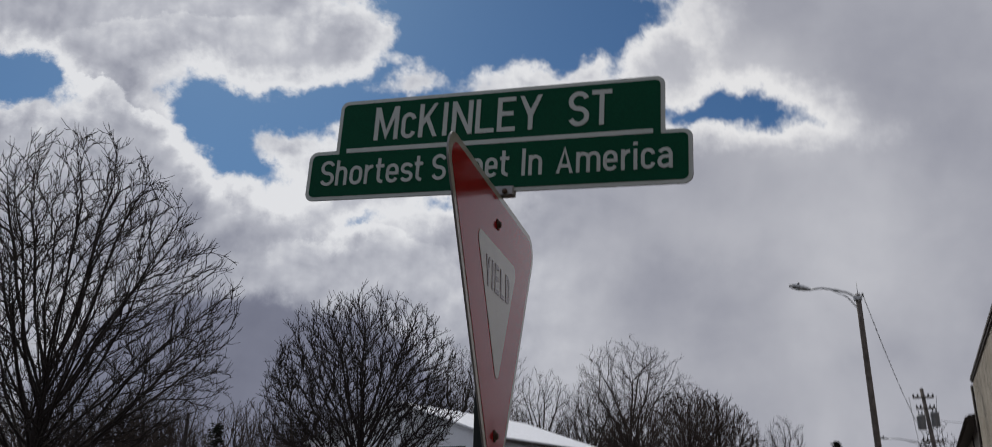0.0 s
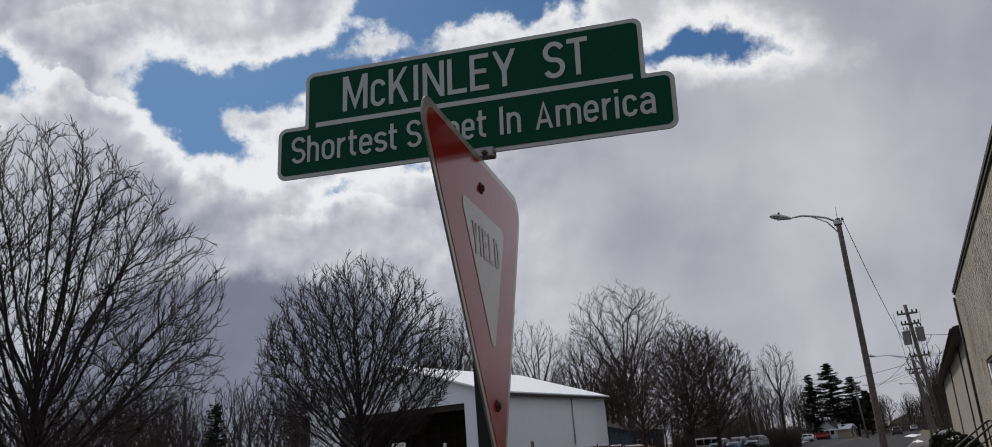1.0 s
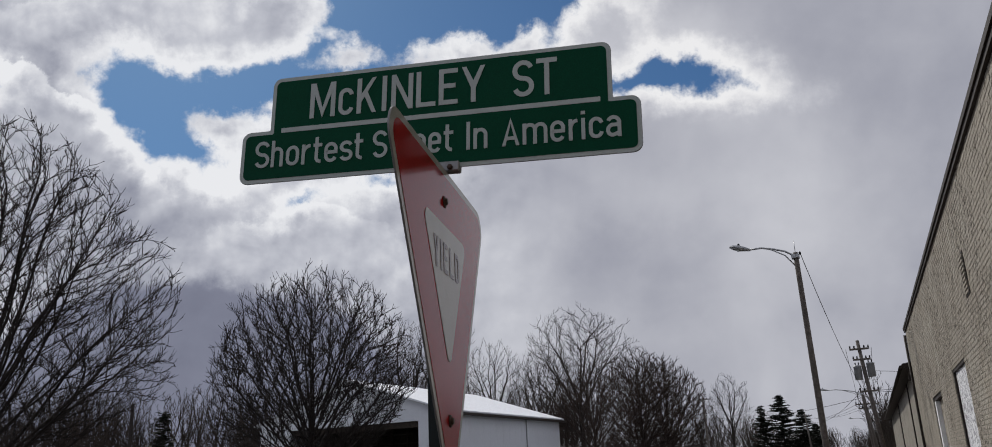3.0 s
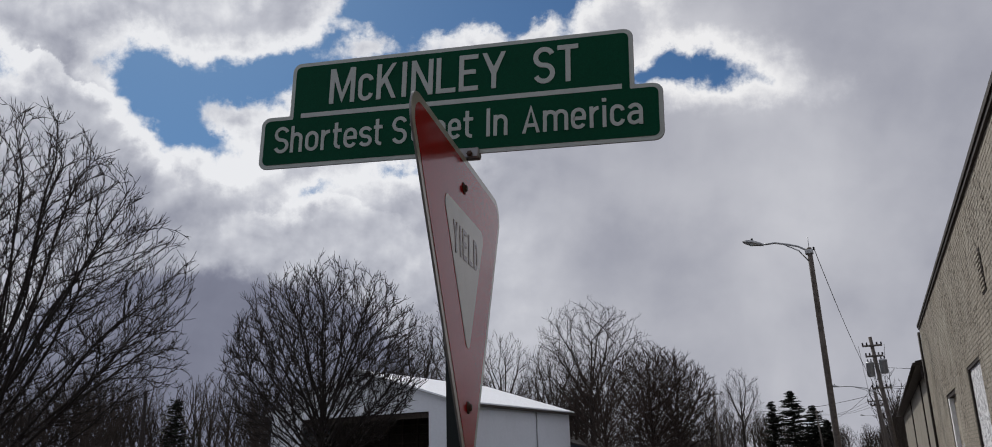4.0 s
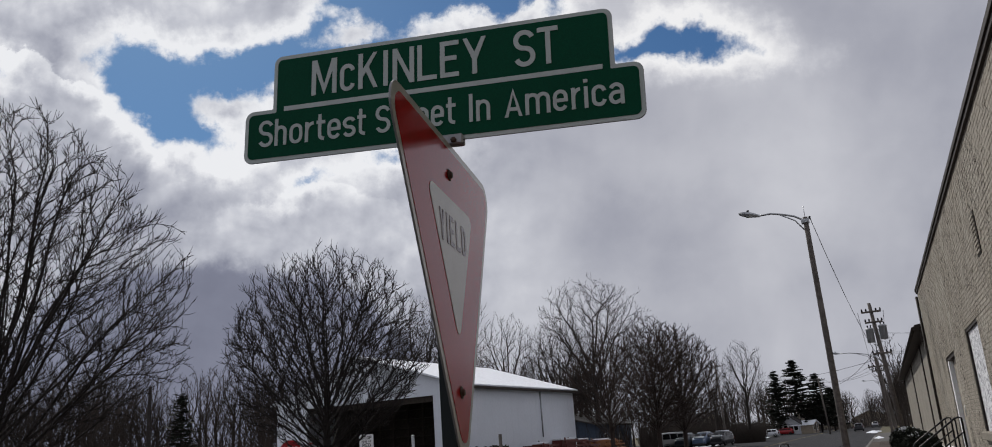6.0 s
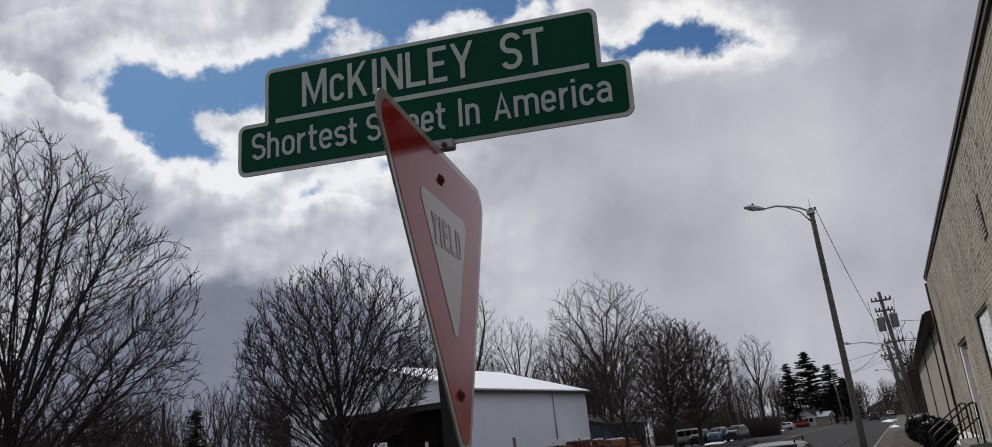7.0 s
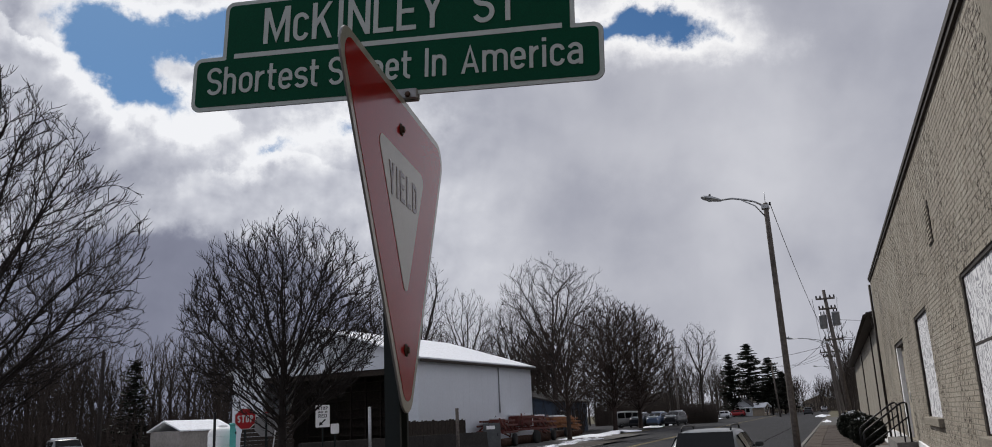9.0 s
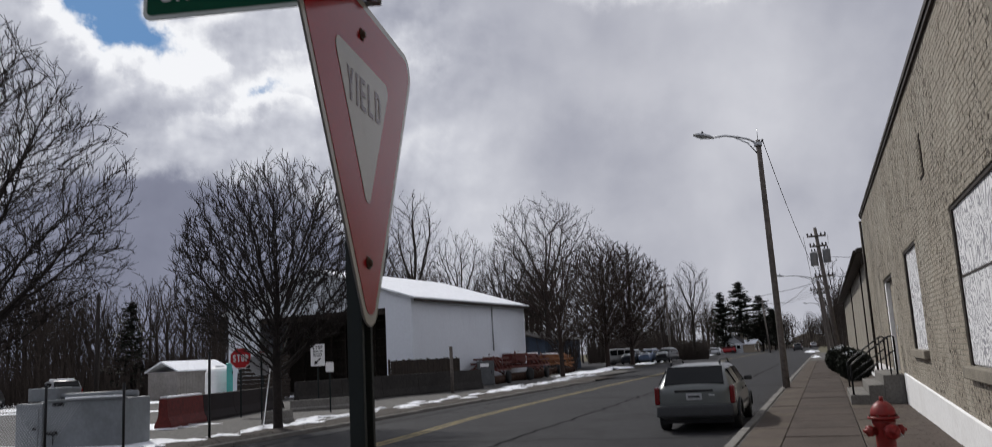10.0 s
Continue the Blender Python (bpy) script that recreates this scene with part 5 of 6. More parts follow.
    part("front_bumper", box_bm(-w + 0.15, w - 0.15, Lm - 0.2, Lm + 0.07, 0.30, 0.50, 0.05, segs=2), M["plastic"], ob)
    part("underbody", box_bm(-w + 0.12, w - 0.12, 0.3, Lm - 0.3, 0.18, 0.30), M["black_metal"], ob)
    if detail:
        z = st[0][2]
        part("number_plate", box_bm(-0.16, 0.16, -0.012, 0.012, z - 0.22, z - 0.08, 0.004), M["plate"], ob, "plain grey plate")
        part("plate_bar", box_bm(-0.12, 0.12, -0.016, -0.013, z - 0.175, z - 0.125), M["plastic"], ob)
        part("hatch_strip", box_bm(-0.40, 0.40, -0.020, 0.03, z - 0.05, z + 0.0, 0.008), M["black_metal"], ob)
        part("rear_wiper", tube_bm([(0.0, 0.09, z + 0.07), (-0.26, 0.12, z + 0.12)], 0.010, 6), M["black_metal"], ob)
        part("badge", box_bm(0.30, 0.42, 0.0, 0.014, z - 0.14, z - 0.11), M["chrome"], ob)
    return ob


vehicle("station_wagon", WAGON, car_paint("wagon_grey", (0.115, 0.125, 0.122)), pose(-2.56, 18.1, ROAD_Z, 0, 0, 0.5) @ Matrix.Diagonal((0.985, 1, 0.945, 1)), "dusty grey station wagon with black roof rails parked at the kerb")
lot = (("suv", SUV, (0.03, 0.035, 0.045), (-23.6, 113, 175), "dark sport utility car with snowy bonnet in a car park"), ("suv", SUV, (0.10, 0.14, 0.22), (-21.3, 113.5, 172), "blue-grey sport utility car with snowy bonnet in a car park"),
       ("suv", SUV, (0.02, 0.022, 0.025), (-19.0, 114, 170), "black sport utility car with snowy bonnet in a car park"), ("sedan", WAGON, (0.62, 0.63, 0.65), (-18.5, 168, 95), "silver car parked across the far kerb"),
       ("sedan", WAGON, (0.30, 0.012, 0.015), (-19.5, 205, 95), "red car parked beside a far house"), ("sedan", WAGON, (0.05, 0.05, 0.055), (-5.2, 178, 0), "dark car far down the street"),
       ("sedan", WAGON, (0.5, 0.5, 0.52), (-3.0, 240, 0), "pale car far down the street"), ("pickup", SUV, (0.05, 0.05, 0.055), (-52, 40, 40), "dark snowy car behind the fence"), ("pickup", SUV, (0.12, 0.125, 0.13), (-44, 40, 60), "grey snowy car behind the grey cabinet"),
       ("pickup", SUV, (0.25, 0.26, 0.28), (-60, 47, 50), "grey snowy car at the wood's edge"))
for nm, st, c, (x, y, a), lab in lot:
    v = vehicle(nm, st, car_paint(nm + "_paint", c), pose(x, y, ROAD_Z + (0.05 if x > -18 else 0.08), 0, 0, a), lab, False, False)
    if "snowy" in lab:
        part("roof_snow", box_bm(-0.55, 0.55, 0.7, 2.6, st[3][3] - 0.02, st[3][3] + 0.09, 0.04, segs=2), M["snow"], v)
        part("bonnet_snow", box_bm(-0.6, 0.6, 3.5, 4.2, st[7][3], st[6][3] + 0.05, 0.05, segs=2), M["snow"], v)
vehicle("van", VAN, car_paint("van_white", (0.34, 0.34, 0.34)), pose(-27.0, 110.0, -0.08, 0, 0, -70), "white panel van behind street trees", False, False, "van")


# ---------- yard on the far side ----------
def road_sign_post(x, y, h, label, name="bare_post", r=0.035, mat="black_metal"):
    ob = empty(name, pose(x, y, -0.05))
    tagged(ob, label, "post")
    part("shaft", tube_bm([(0, 0, -0.2), (0, 0, h)], r, 8), M[mat], ob)
    part("cap", lathe_bm([(r * 1.15, h), (r * 1.15, h + 0.02), (r * 0.5, h + 0.04)], 8), M[mat], ob)
    return ob


M["stop_red"] = material("stop_red", (0.34, 0.012, 0.016), 0.5, grain=(60, 0.08), stain=(5, 0.1), bump=None, obj=True)


def stop_sign(x, y, zc, face, words=True):
    ob = empty("stop_sign", pose(x, y, 0, 0, 0, face))
    tagged(ob, "red octagonal stop sign on a steel post", "road sign", "stop signs at the crossing")
    def octo(r):
        return [(r * math.cos(radians(22.5 + 45 * i)), zc + r * math.sin(radians(22.5 + 45 * i))) for i in range(8)]
    part("plate", plate_bm(octo(0.41), 0.0, 0.003), M["alu"], ob)
    part("white_border", plate_bm(octo(0.408), -0.003, -0.0005), M["white_sheet"], ob)
    part("red_field", plate_bm(octo(0.385), -0.007, -0.0035), M["stop_red"], ob)
    lettering("STOP", -0.28, 0.28, zc - 0.13, 0.26, 0.045, -0.0075, -0.004, M["white_sheet"], ob)
    part("post", box_bm(-0.03, 0.03, 0.006, 0.05, -0.2, zc + 0.3), M["post_green"], ob)
    return ob


stop_sign(-20.2, 26.2, 2.12, 32)
stop_sign(-24.6, 33.5, 2.15, 75)
stop_sign(-17.75, 24.15, 1.85, 212)


def notice_sign(x, y, zc, face, w, h, lines, label):
    ob = empty("notice_sign", pose(x, y, 0, 0, 0, face))
    tagged(ob, label, "road sign")
    part("plate", plate_bm(rounded([(-w / 2, zc - h / 2), (w / 2, zc - h / 2), (w / 2, zc + h / 2), (-w / 2, zc + h / 2)], 0.04), 0, 0.004), M["white_paint"], ob)
    for words, tw, th, tx, tz in lines:
        lettering(words, tx, tx + tw, zc + tz, th, th * 0.17, -0.002, -0.004, M["black_metal"], ob)
    part("post", box_bm(-0.03, 0.03, 0.006, 0.05, -0.2, zc + h / 2), M["post_green"], ob)
    return ob


ns = notice_sign(-20.9, 32.4, 2.17, 35, 0.61, 0.95, (("STOP", 0.44, 0.15, -0.22, 0.26), ("HERE ON", 0.40, 0.085, -0.20, 0.13), ("RED", 0.36, 0.15, -0.18, -0.06)), "white sign with black words and a slanting arrow")
bm = bmesh.new()
pts = [(-0.16, -0.40), (0.02, -0.37), (-0.03, -0.32), (0.14, -0.16), (0.10, -0.12), (-0.07, -0.28), (-0.12, -0.22)]
f = bm.faces.new([bm.verts.new((x, -0.004, 2.17 + z)) for x, z in pts])
ex = bmesh.ops.extrude_face_region(bm, geom=[f])
bmesh.ops.translate(bm, verts=[g for g in ex["geom"] if isinstance(g, bmesh.types.BMVert)], vec=(0, 0.003, 0))
bmesh.ops.recalc_face_normals(bm, faces=bm.faces)
part("arrow", bm, M["black_metal"], ns)
notice_sign(-17.2, 27.5, 1.62, 30, 0.30, 0.36, (), "small blank white sign on a thin post")
road_sign_post(-15.0, 18.25, 2.2, "thin dark steel post beside the verge")
road_sign_post(-19.3, 33.7, 2.5, "weathered steel post near a low wall", r=0.07, mat="steel")
road_sign_post(-18.0, 40.3, 2.35, "dark square-topped post at the yard's edge", r=0.09, mat="pole_wood")
road_sign_post(-15.3, 20.9, 1.7, "thin leaning white stake by a tree", r=0.018, mat="white_paint").rotation_euler = (0.0, radians(9), 0.0)


def low_barrier(x0, y0, x1, y1, h, t, mat, label, name, cap=None, n=5):
    a, b = Vector((x0, y0)), Vector((x1, y1))
    d = b - a
    ob = empty(name, pose(x0, y0, -0.05, 0, 0, math.degrees(math.atan2(d.y, d.x))))
    tagged(ob, label, "barrier")
    L = d.length / n
    for i in range(n):
        bm = bmesh.new()
        prof = [(-t, 0), (t, 0), (t, 0.12), (t * 0.6, h * 0.4), (t * 0.42, h), (-t * 0.42, h), (-t * 0.6, h * 0.4), (-t, 0.12)]
        A = [bm.verts.new((i * L + 0.01, p, z)) for p, z in prof]
        B = [bm.verts.new(((i + 1) * L - 0.01, p, z)) for p, z in prof]
        bm.faces.new(A), bm.faces.new(B[::-1])
        for j in range(8):
            bm.faces.new((A[j], B[j], B[(j + 1) % 8], A[(j + 1) % 8]))
        bmesh.ops.recalc_face_normals(bm, faces=bm.faces)
        part("segment", bm, mat if i or cap is None else cap, ob)
    return ob


M["barrier_red"] = material("barrier_dull_red", (0.12, 0.02, 0.017), 0.7, grain=(8, 0.25), stain=(1.5, 0.4), bump=(30, 0.3))
# concrete darkened in its colour to stand for the shade on its backlit faces
M["barrier_stone"] = material("barrier_shaded_concrete", (0.034, 0.031, 0.029), 0.9, grain=(10, 0.25), stain=(0.8, 0.5), bump=(40, 0.4))
# shaded copy of the barrier's red, its shade put into the colour
M["barrier_shade"] = material("barrier_red_shaded", (0.016, 0.011, 0.011), 0.8, grain=(8, 0.25), stain=(1.5, 0.4), bump=(30, 0.3))
# first segment in the lit red, the others in the shaded tone
bar = low_barrier(-19.7, 21.7, -22.8, 32.1, 0.95, 0.28, M["barrier_shade"], "long dull red steel barrier with snow on its end", "steel_barrier", M["barrier_red"], 4)
part("end_snow", box_bm(0.05, 2.65, -0.125, 0.125, 0.951, 1.02, 0.02), M["snow"], bar)
low_barrier(-22.2, 32.6, -18.4, 45.0, 1.1, 0.25, M["barrier_stone"], "low weathered concrete barrier in front of the barn", "concrete_barrier", None, 5)
low_barrier(-19.6, 28.4, -17.6, 30.2, 0.45, 0.22, M["kerb"], "short concrete block on the snowy verge", "concrete_block", None, 1)
low_barrier(-16.4, 22.4, -15.9, 23.2, 0.40, 0.2, M["kerb"], "broken concrete lump on the snowy verge", "concrete_block", None, 1)


def timber_stack(x, y, turn):
    """Rough boards piled in layers on bearers."""
    rr = random.Random(12)
    ob = empty("timber_stack", pose(x, y, -0.05, 0, 0, turn))
    tagged(ob, "tall stack of dark weathered boards beside the barn", "timber")
    for x0 in (-1.0, 0.0, 1.0):
        part("bearer", box_bm(x0 - 0.07, x0 + 0.07, -0.6, 0.6, 0.0, 0.14), M["dark_in"], ob)
    for layer in range(11):
        z = 0.145 + layer * 0.215
        for row in range(3):
            a, b = rr.uniform(-0.12, 0.12), rr.uniform(-0.1, 0.1)
            part("board", box_bm(-1.35 + a, 1.35 + b, -0.58 + row * 0.40, -0.22 + row * 0.40, z, z + 0.195, 0.008), M["dark_in"], ob)
    return ob


timber_stack(-29.6, 40.3, 37)


def board_fence(x0, y0, x1, y1, h):
    a, b = Vector((x0, y0)), Vector((x1, y1))
    ln = (b - a).length
    ob = empty("board_fence", pose(x0, y0, -0.05, 0, 0, math.degrees(math.atan2(y1 - y0, x1 - x0))))
    tagged(ob, "dark weathered timber board fence along the barn", "fence")
    mat = material("fence_board", (0.040, 0.030, 0.023), 0.9, grain=(6, 0.3), stain=(1.2, 0.4), bump=(40, 0.5), vary=0.35)
    rr = random.Random(4)
    n = int(ln / 0.19)
    for i in range(n):
        part("board", box_bm(i * 0.19 + 0.006, i * 0.19 + 0.18, -0.012 + rr.uniform(-0.008, 0.008), 0.012, 0.03, h + rr.uniform(-0.05, 0.04)), mat, ob)
    for z in (0.4, h - 0.3):
        part("rail", box_bm(0, ln, 0.014, 0.07, z, z + 0.09), mat, ob)
    for i in range(int(ln / 2.4) + 1):
        part("fence_post", box_bm(i * 2.4, i * 2.4 + 0.1, 0.072, 0.17, -0.2, h + 0.05), mat, ob)


board_fence(-21.9, 41.0, -22.0, 62.0, 1.85)


def utility_cabinet():
    ob = empty("utility_cabinet", pose(-15.9, 16.65, -0.05, 0, 0, 192))
    tagged(ob, "large grey steel cabinet with snowy ledge behind wire fence", "cabinet")
    mat = material("cabinet_grey", (0.20, 0.215, 0.23), 0.55, grain=(10, 0.08), stain=(1.0, 0.3), bump=(25, 0.15))
    part("body", box_bm(0.28, 2.5, -1.1, 0, 0, 1.18, 0.03, segs=2), mat, ob)
    part("side_unit", box_bm(2.51, 3.25, -1.0, 0.05, 0, 1.15, 0.03, segs=2), mat, ob)
    d = part("door", box_bm(2.6, 3.1, 0.05, 0.075, 0.05, 1.0, 0.008), mat, ob)
    part("door_handle", box_bm(2.66, 2.72, 0.076, 0.12, 0.5, 0.56), M["black_metal"], d)
    part("ledge", box_bm(0.25, 2.5, -0.06, 0.06, 1.18, 1.21), mat, ob)
    part("ledge_snow", box_bm(0.35, 1.9, -0.10, 0.055, 1.212, 1.262, 0.015), M["snow"], ob)
    part("pipe", tube_bm([(0.3, -0.55, 1.27), (3.2, -0.55, 1.27)], 0.085, 14), mat, ob, "grey horizontal pipe", smooth=True)
    part("top_box", box_bm(2.4, 3.2, -0.95, -0.3, 1.18, 1.52, 0.02), mat, ob)
    for x, z in ((1.95, 1.05), (2.1, 0.35)):
        part("latch", box_bm(x, x + 0.28, 0.002, 0.08, z, z + 0.09, 0.02), M["black_metal"], ob)
    part("latch_rod", tube_bm([(2.2, 0.05, 0.36), (2.2, 0.05, 0.12)], 0.012, 6), M["black_metal"], ob)
    return ob


utility_cabinet()


def wire_fence():
    ob = empty("wire_fence", pose(-13.9, 15.3, -0.05, 0, 0, 190))
    tagged(ob, "chain-link fence with slim dark posts in front of a cabinet", "fence")
    for i, x in enumerate((0.9, 2.9, 5.0, 7.2, 9.4, 11.6)):
        p = part("fence_post", tube_bm([(x, 0, -0.2), (x, 0, 1.55)], 0.032, 8), M["black_metal"], ob)
    vs, fs = [], []
    r = 0.0035
    for s in (1, -1):
        for k in range(0, 150):
            x0 = 2.9 + k * 0.075
            p0, p1 = (Vector((x0, 0, 0.03)), Vector((x0 + s * 0.9, 0, 1.15)))
            b = len(vs)
            vs += [p0 + Vector((r, 0, 0)), p0 + Vector((-r, r, 0)), p0 + Vector((-r, -r, 0)), p1 + Vector((r, 0, 0)), p1 + Vector((-r, r, 0)), p1 + Vector((-r, -r, 0))]
            fs += [(b, b + 1, b + 4, b + 3), (b + 1, b + 2, b + 5, b + 4), (b + 2, b, b + 3, b + 5)]
    tagged(part("mesh", (vs, [], fs), M["steel"], ob), kind="stuff")


wire_fence()


def garden_shed():
    ob = empty("garden_shed", pose(-42.6, 48.0, -0.05, 0, 0, 84) @ Matrix.Scale(0.86, 4))
    tagged(ob, "small grey shed with a snowy gabled roof in the yard", "shed")
    mat = material("shed_grey", (0.27, 0.25, 0.235), 0.8, grain=(6, 0.12), stain=(0.9, 0.25), bump=(25, 0.3))
    part("wall_block", box_bm(0, 5.6, 0, 3.4, 0, 2.3), mat, ob)
    for i in range(18):
        part("siding_board", box_bm(0.0 + i * 0.311, 0.30 + i * 0.311, -0.02 - 0.006 * (i % 2), -0.002, 0.05, 2.28), mat, ob)
    bm = bmesh.new()
    prof = [(-0.25, 2.25), (1.7, 3.05), (3.65, 2.25), (3.65, 2.36), (1.7, 3.18), (-0.25, 2.36)]
    A = [bm.verts.new((-0.2, y, z)) for y, z in prof]
    B = [bm.verts.new((5.8, y, z)) for y, z in prof]
    bm.faces.new(A), bm.faces.new(B[::-1])
    for j in range(6):
        bm.faces.new((A[j], B[j], B[(j + 1) % 6], A[(j + 1) % 6]))
    bmesh.ops.recalc_face_normals(bm, faces=bm.faces)
    part("roof", bm, M["snow"], ob, "roof under white snow")
    bm = bmesh.new()
    A = [bm.verts.new((5.6, y, z)) for y, z in ((0, 2.3), (3.4, 2.3), (1.7, 3.0))]
    B = [bm.verts.new((5.5, y, z)) for y, z in ((0, 2.3), (3.4, 2.3), (1.7, 3.0))]
    bm.faces.new(A), bm.faces.new(B[::-1])
    for j in range(3):
        bm.faces.new((A[j], B[j], B[(j + 1) % 3], A[(j + 1) % 3]))
    bmesh.ops.recalc_face_normals(bm, faces=bm.faces)
    part("gable", bm, mat, ob)
    w = part("window", box_bm(5.602, 5.64, 2.2, 3.0, 1.2, 2.0), M["glass_dark"], ob, "dark window")
    part("window", box_bm(4.0, 4.5, -0.05, -0.03, 1.2, 2.0), M["glass_dark"], ob, "dark window")
    part("door", box_bm(5.602, 5.65, 0.6, 1.4, 0.05, 2.0), mat, ob)


garden_shed()


def portable_toilet(x, y, turn, teal):
    ob = empty("portable_cabin", pose(x, y, -0.05, 0, 0, turn))
    tagged(ob, "teal plastic portable cabin beside the shed" if teal else "round white plastic tank beside the shed", "cabin" if teal else "tank")
    mat = material("teal_plastic", (0.10, 0.42, 0.38), 0.5, grain=(6, 0.08), stain=(1.2, 0.2), bump=None) if teal else M["white_paint"]
    if teal:
        part("shell", box_bm(-0.6, 0.6, -0.6, 0.6, 0, 2.15, 0.05, segs=2), mat, ob)
        d = part("door", box_bm(-0.4, 0.4, -0.64, -0.602, 0.15, 1.95, 0.02), mat, ob)
        part("vent", box_bm(-0.25, 0.25, -0.66, -0.642, 1.6, 1.75), M["black_metal"], d)
        part("roof", box_bm(-0.64, 0.64, -0.64, 0.64, 2.15, 2.30, 0.06, segs=2), mat, ob)
        for i in range(5):
            part("rib", box_bm(0.602, 0.625, -0.5 + i * 0.23, -0.42 + i * 0.23, 0.2, 1.9), mat, ob)
    else:
        part("shell", lathe_bm([(0.9, 0), (0.95, 0.1), (0.95, 1.7), (0.8, 1.95), (0.3, 2.1)], 24), mat, ob)
        part("lid", lathe_bm([(0.3, 2.1), (0.3, 2.2), (0.1, 2.22)], 16), mat, ob)
        for z in (0.5, 1.0, 1.5):
            part("hoop", lathe_bm([(0.955, z), (0.98, z + 0.03), (0.955, z + 0.06)], 24), mat, ob)


portable_toilet(-36.3, 46.5, 30, True)
portable_toilet(-38.3, 47.2, 0, False)


def farm_implement(x, y, turn, paint, label, seed, size=1.0):
    """A folded field cultivator: frame, wheels, rows of discs, wings and hitch."""
    rr = random.Random(seed)
    ob = empty("farm_implement", pose(x, y, -0.05, 0, 0, turn) @ Matrix.Diagonal((size, size, size, 1)))
    tagged(ob, label, "farm machine", "farm machines by the fence")
    for yy in (-0.8, 0.0, 0.8):
        part("frame_beam", box_bm(-2.2, 2.2, yy - 0.06, yy + 0.06, 0.85, 0.98, 0.012), paint, ob)
    for xx in (-2.1, -0.7, 0.7, 2.1):
        part("cross_beam", box_bm(xx - 0.05, xx + 0.05, -0.9, 0.9, 0.99, 1.08, 0.012), paint, ob)
    for s in (-1, 1):
        part("folded_wing", box_bm(-1.7, 1.7, s * 0.95 - 0.05, s * 0.95 + 0.05, 1.3, 1.42, 0.012), paint, ob)
        part("folded_wing", box_bm(-1.5, 1.5, s * 0.80 - 0.05, s * 0.80 + 0.05, 1.58, 1.70, 0.012), paint, ob)
        for xx in (-1.6, -0.5, 0.5, 1.6):
            part("wing_strut", tube_bm([(xx, s * 0.9, 1.0), (xx * 0.8 + rr.uniform(-0.4, 0.4), s * 0.5, 1.65 + rr.uniform(-0.3, 0.25))], 0.055, 6), paint, ob)
        wm = pose(0.2 * s, s * 1.15, 0.42, 90, 0, 0)
        w = part("wheel", lathe_bm([(0.22, -0.11), (0.38, -0.11), (0.42, -0.06), (0.42, 0.06), (0.38, 0.11), (0.22, 0.11)], 22, m=wm), M["tyre"], ob)
        part("rim", lathe_bm([(0.22, -0.08), (0.10, -0.02), (0.10, 0.02), (0.22, 0.08)], 16, m=wm), paint, w)
    for row in (-0.75, 0.7):
        for i in range(11):
            part("disc", lathe_bm([(0.02, -0.02), (0.20, 0.0), (0.27, 0.03), (0.27, 0.035), (0.2, 0.012), (0.02, 0.0)], 16, m=pose(-2.0 + i * 0.4, row, 0.30, 0, 78, 0)), M["rust"], ob)
        part("axle", tube_bm([(-2.15, row, 0.30), (2.15, row, 0.30)], 0.035, 8), M["rust"], ob)
    part("hitch", tube_bm([(2.2, -0.3, 0.9), (3.6, 0, 0.55), (2.2, 0.3, 0.9)], 0.06, 6), paint, ob)
    for i in range(4):
        xx = rr.uniform(-1.6, 1.6)
        part("hose", tube_bm([(xx, -0.5, 1.05), (xx + 0.3, 0, 1.6 + rr.uniform(0, 0.4)), (xx + rr.uniform(-0.5, 0.7), 0.6, 1.1)], 0.022, 6), M["black_metal"], ob)
    part("seed_box", box_bm(-1.1, 0.9, -0.35, 0.35, 1.1, 1.75, 0.05, segs=2), paint, ob)
    part("box_snow", box_bm(-1.05, 0.85, -0.33, 0.33, 1.752, 1.87, 0.05, segs=2), M["snow"], ob)
    return ob


RED = material("implement_red", (0.10, 0.022, 0.018), 0.6, grain=(9, 0.25), stain=(1.6, 0.45), tint=(0.12, 0.05, 0.03), bump=(30, 0.3))
ORANGE = material("implement_orange", (0.19, 0.075, 0.026), 0.6, grain=(9, 0.25), stain=(1.6, 0.4), tint=(0.14, 0.06, 0.03), bump=(30, 0.3))
farm_implement(-20.6, 52.5, 98, RED, "rusty red folded farm cultivator with snow on it", 1)
farm_implement(-20.8, 57.6, 82, RED, "rusty red folded farm cultivator with snow on it", 2, 1.1)
farm_implement(-21.4, 63.0, 95, RED, "rusty red folded farm cultivator with snow on it", 3, 1.05)
farm_implement(-22.6, 71.5, 75, ORANGE, "faded orange farm machine with a hopper", 4, 1.0)
farm_implement(-23.4, 76.0, 80, ORANGE, "faded orange farm machine with a hopper", 5, 0.95)
M["dull_grey"] = material("dull_grey_paint", (0.10, 0.105, 0.11), 0.6, grain=(10, 0.12), stain=(1.5, 0.3), bump=(40, 0.15))
ob = empty("control_cabinet", pose(-18.9, 47.2, -0.05, 0, 0, 20))
tagged(ob, "grey steel control cabinet by the board fence", "cabinet")
part("body", box_bm(-0.5, 0.5, -0.3, 0.3, 0.1, 1.55, 0.03, segs=2), M["dull_grey"], ob)
d = part("door", box_bm(-0.45, 0.45, -0.325, -0.302, 0.15, 1.5, 0.01), M["dull_grey"], ob)
part("handle", box_bm(0.32, 0.37, -0.36, -0.326, 0.8, 0.95), M["black_metal"], d)
part("label_plate", box_bm(-0.3, 0.2, -0.33, -0.326, 1.2, 1.4), M["white_paint"], d)
part("plinth", box_bm(-0.55, 0.55, -0.35, 0.35, -0.1, 0.098), M["kerb"], ob)


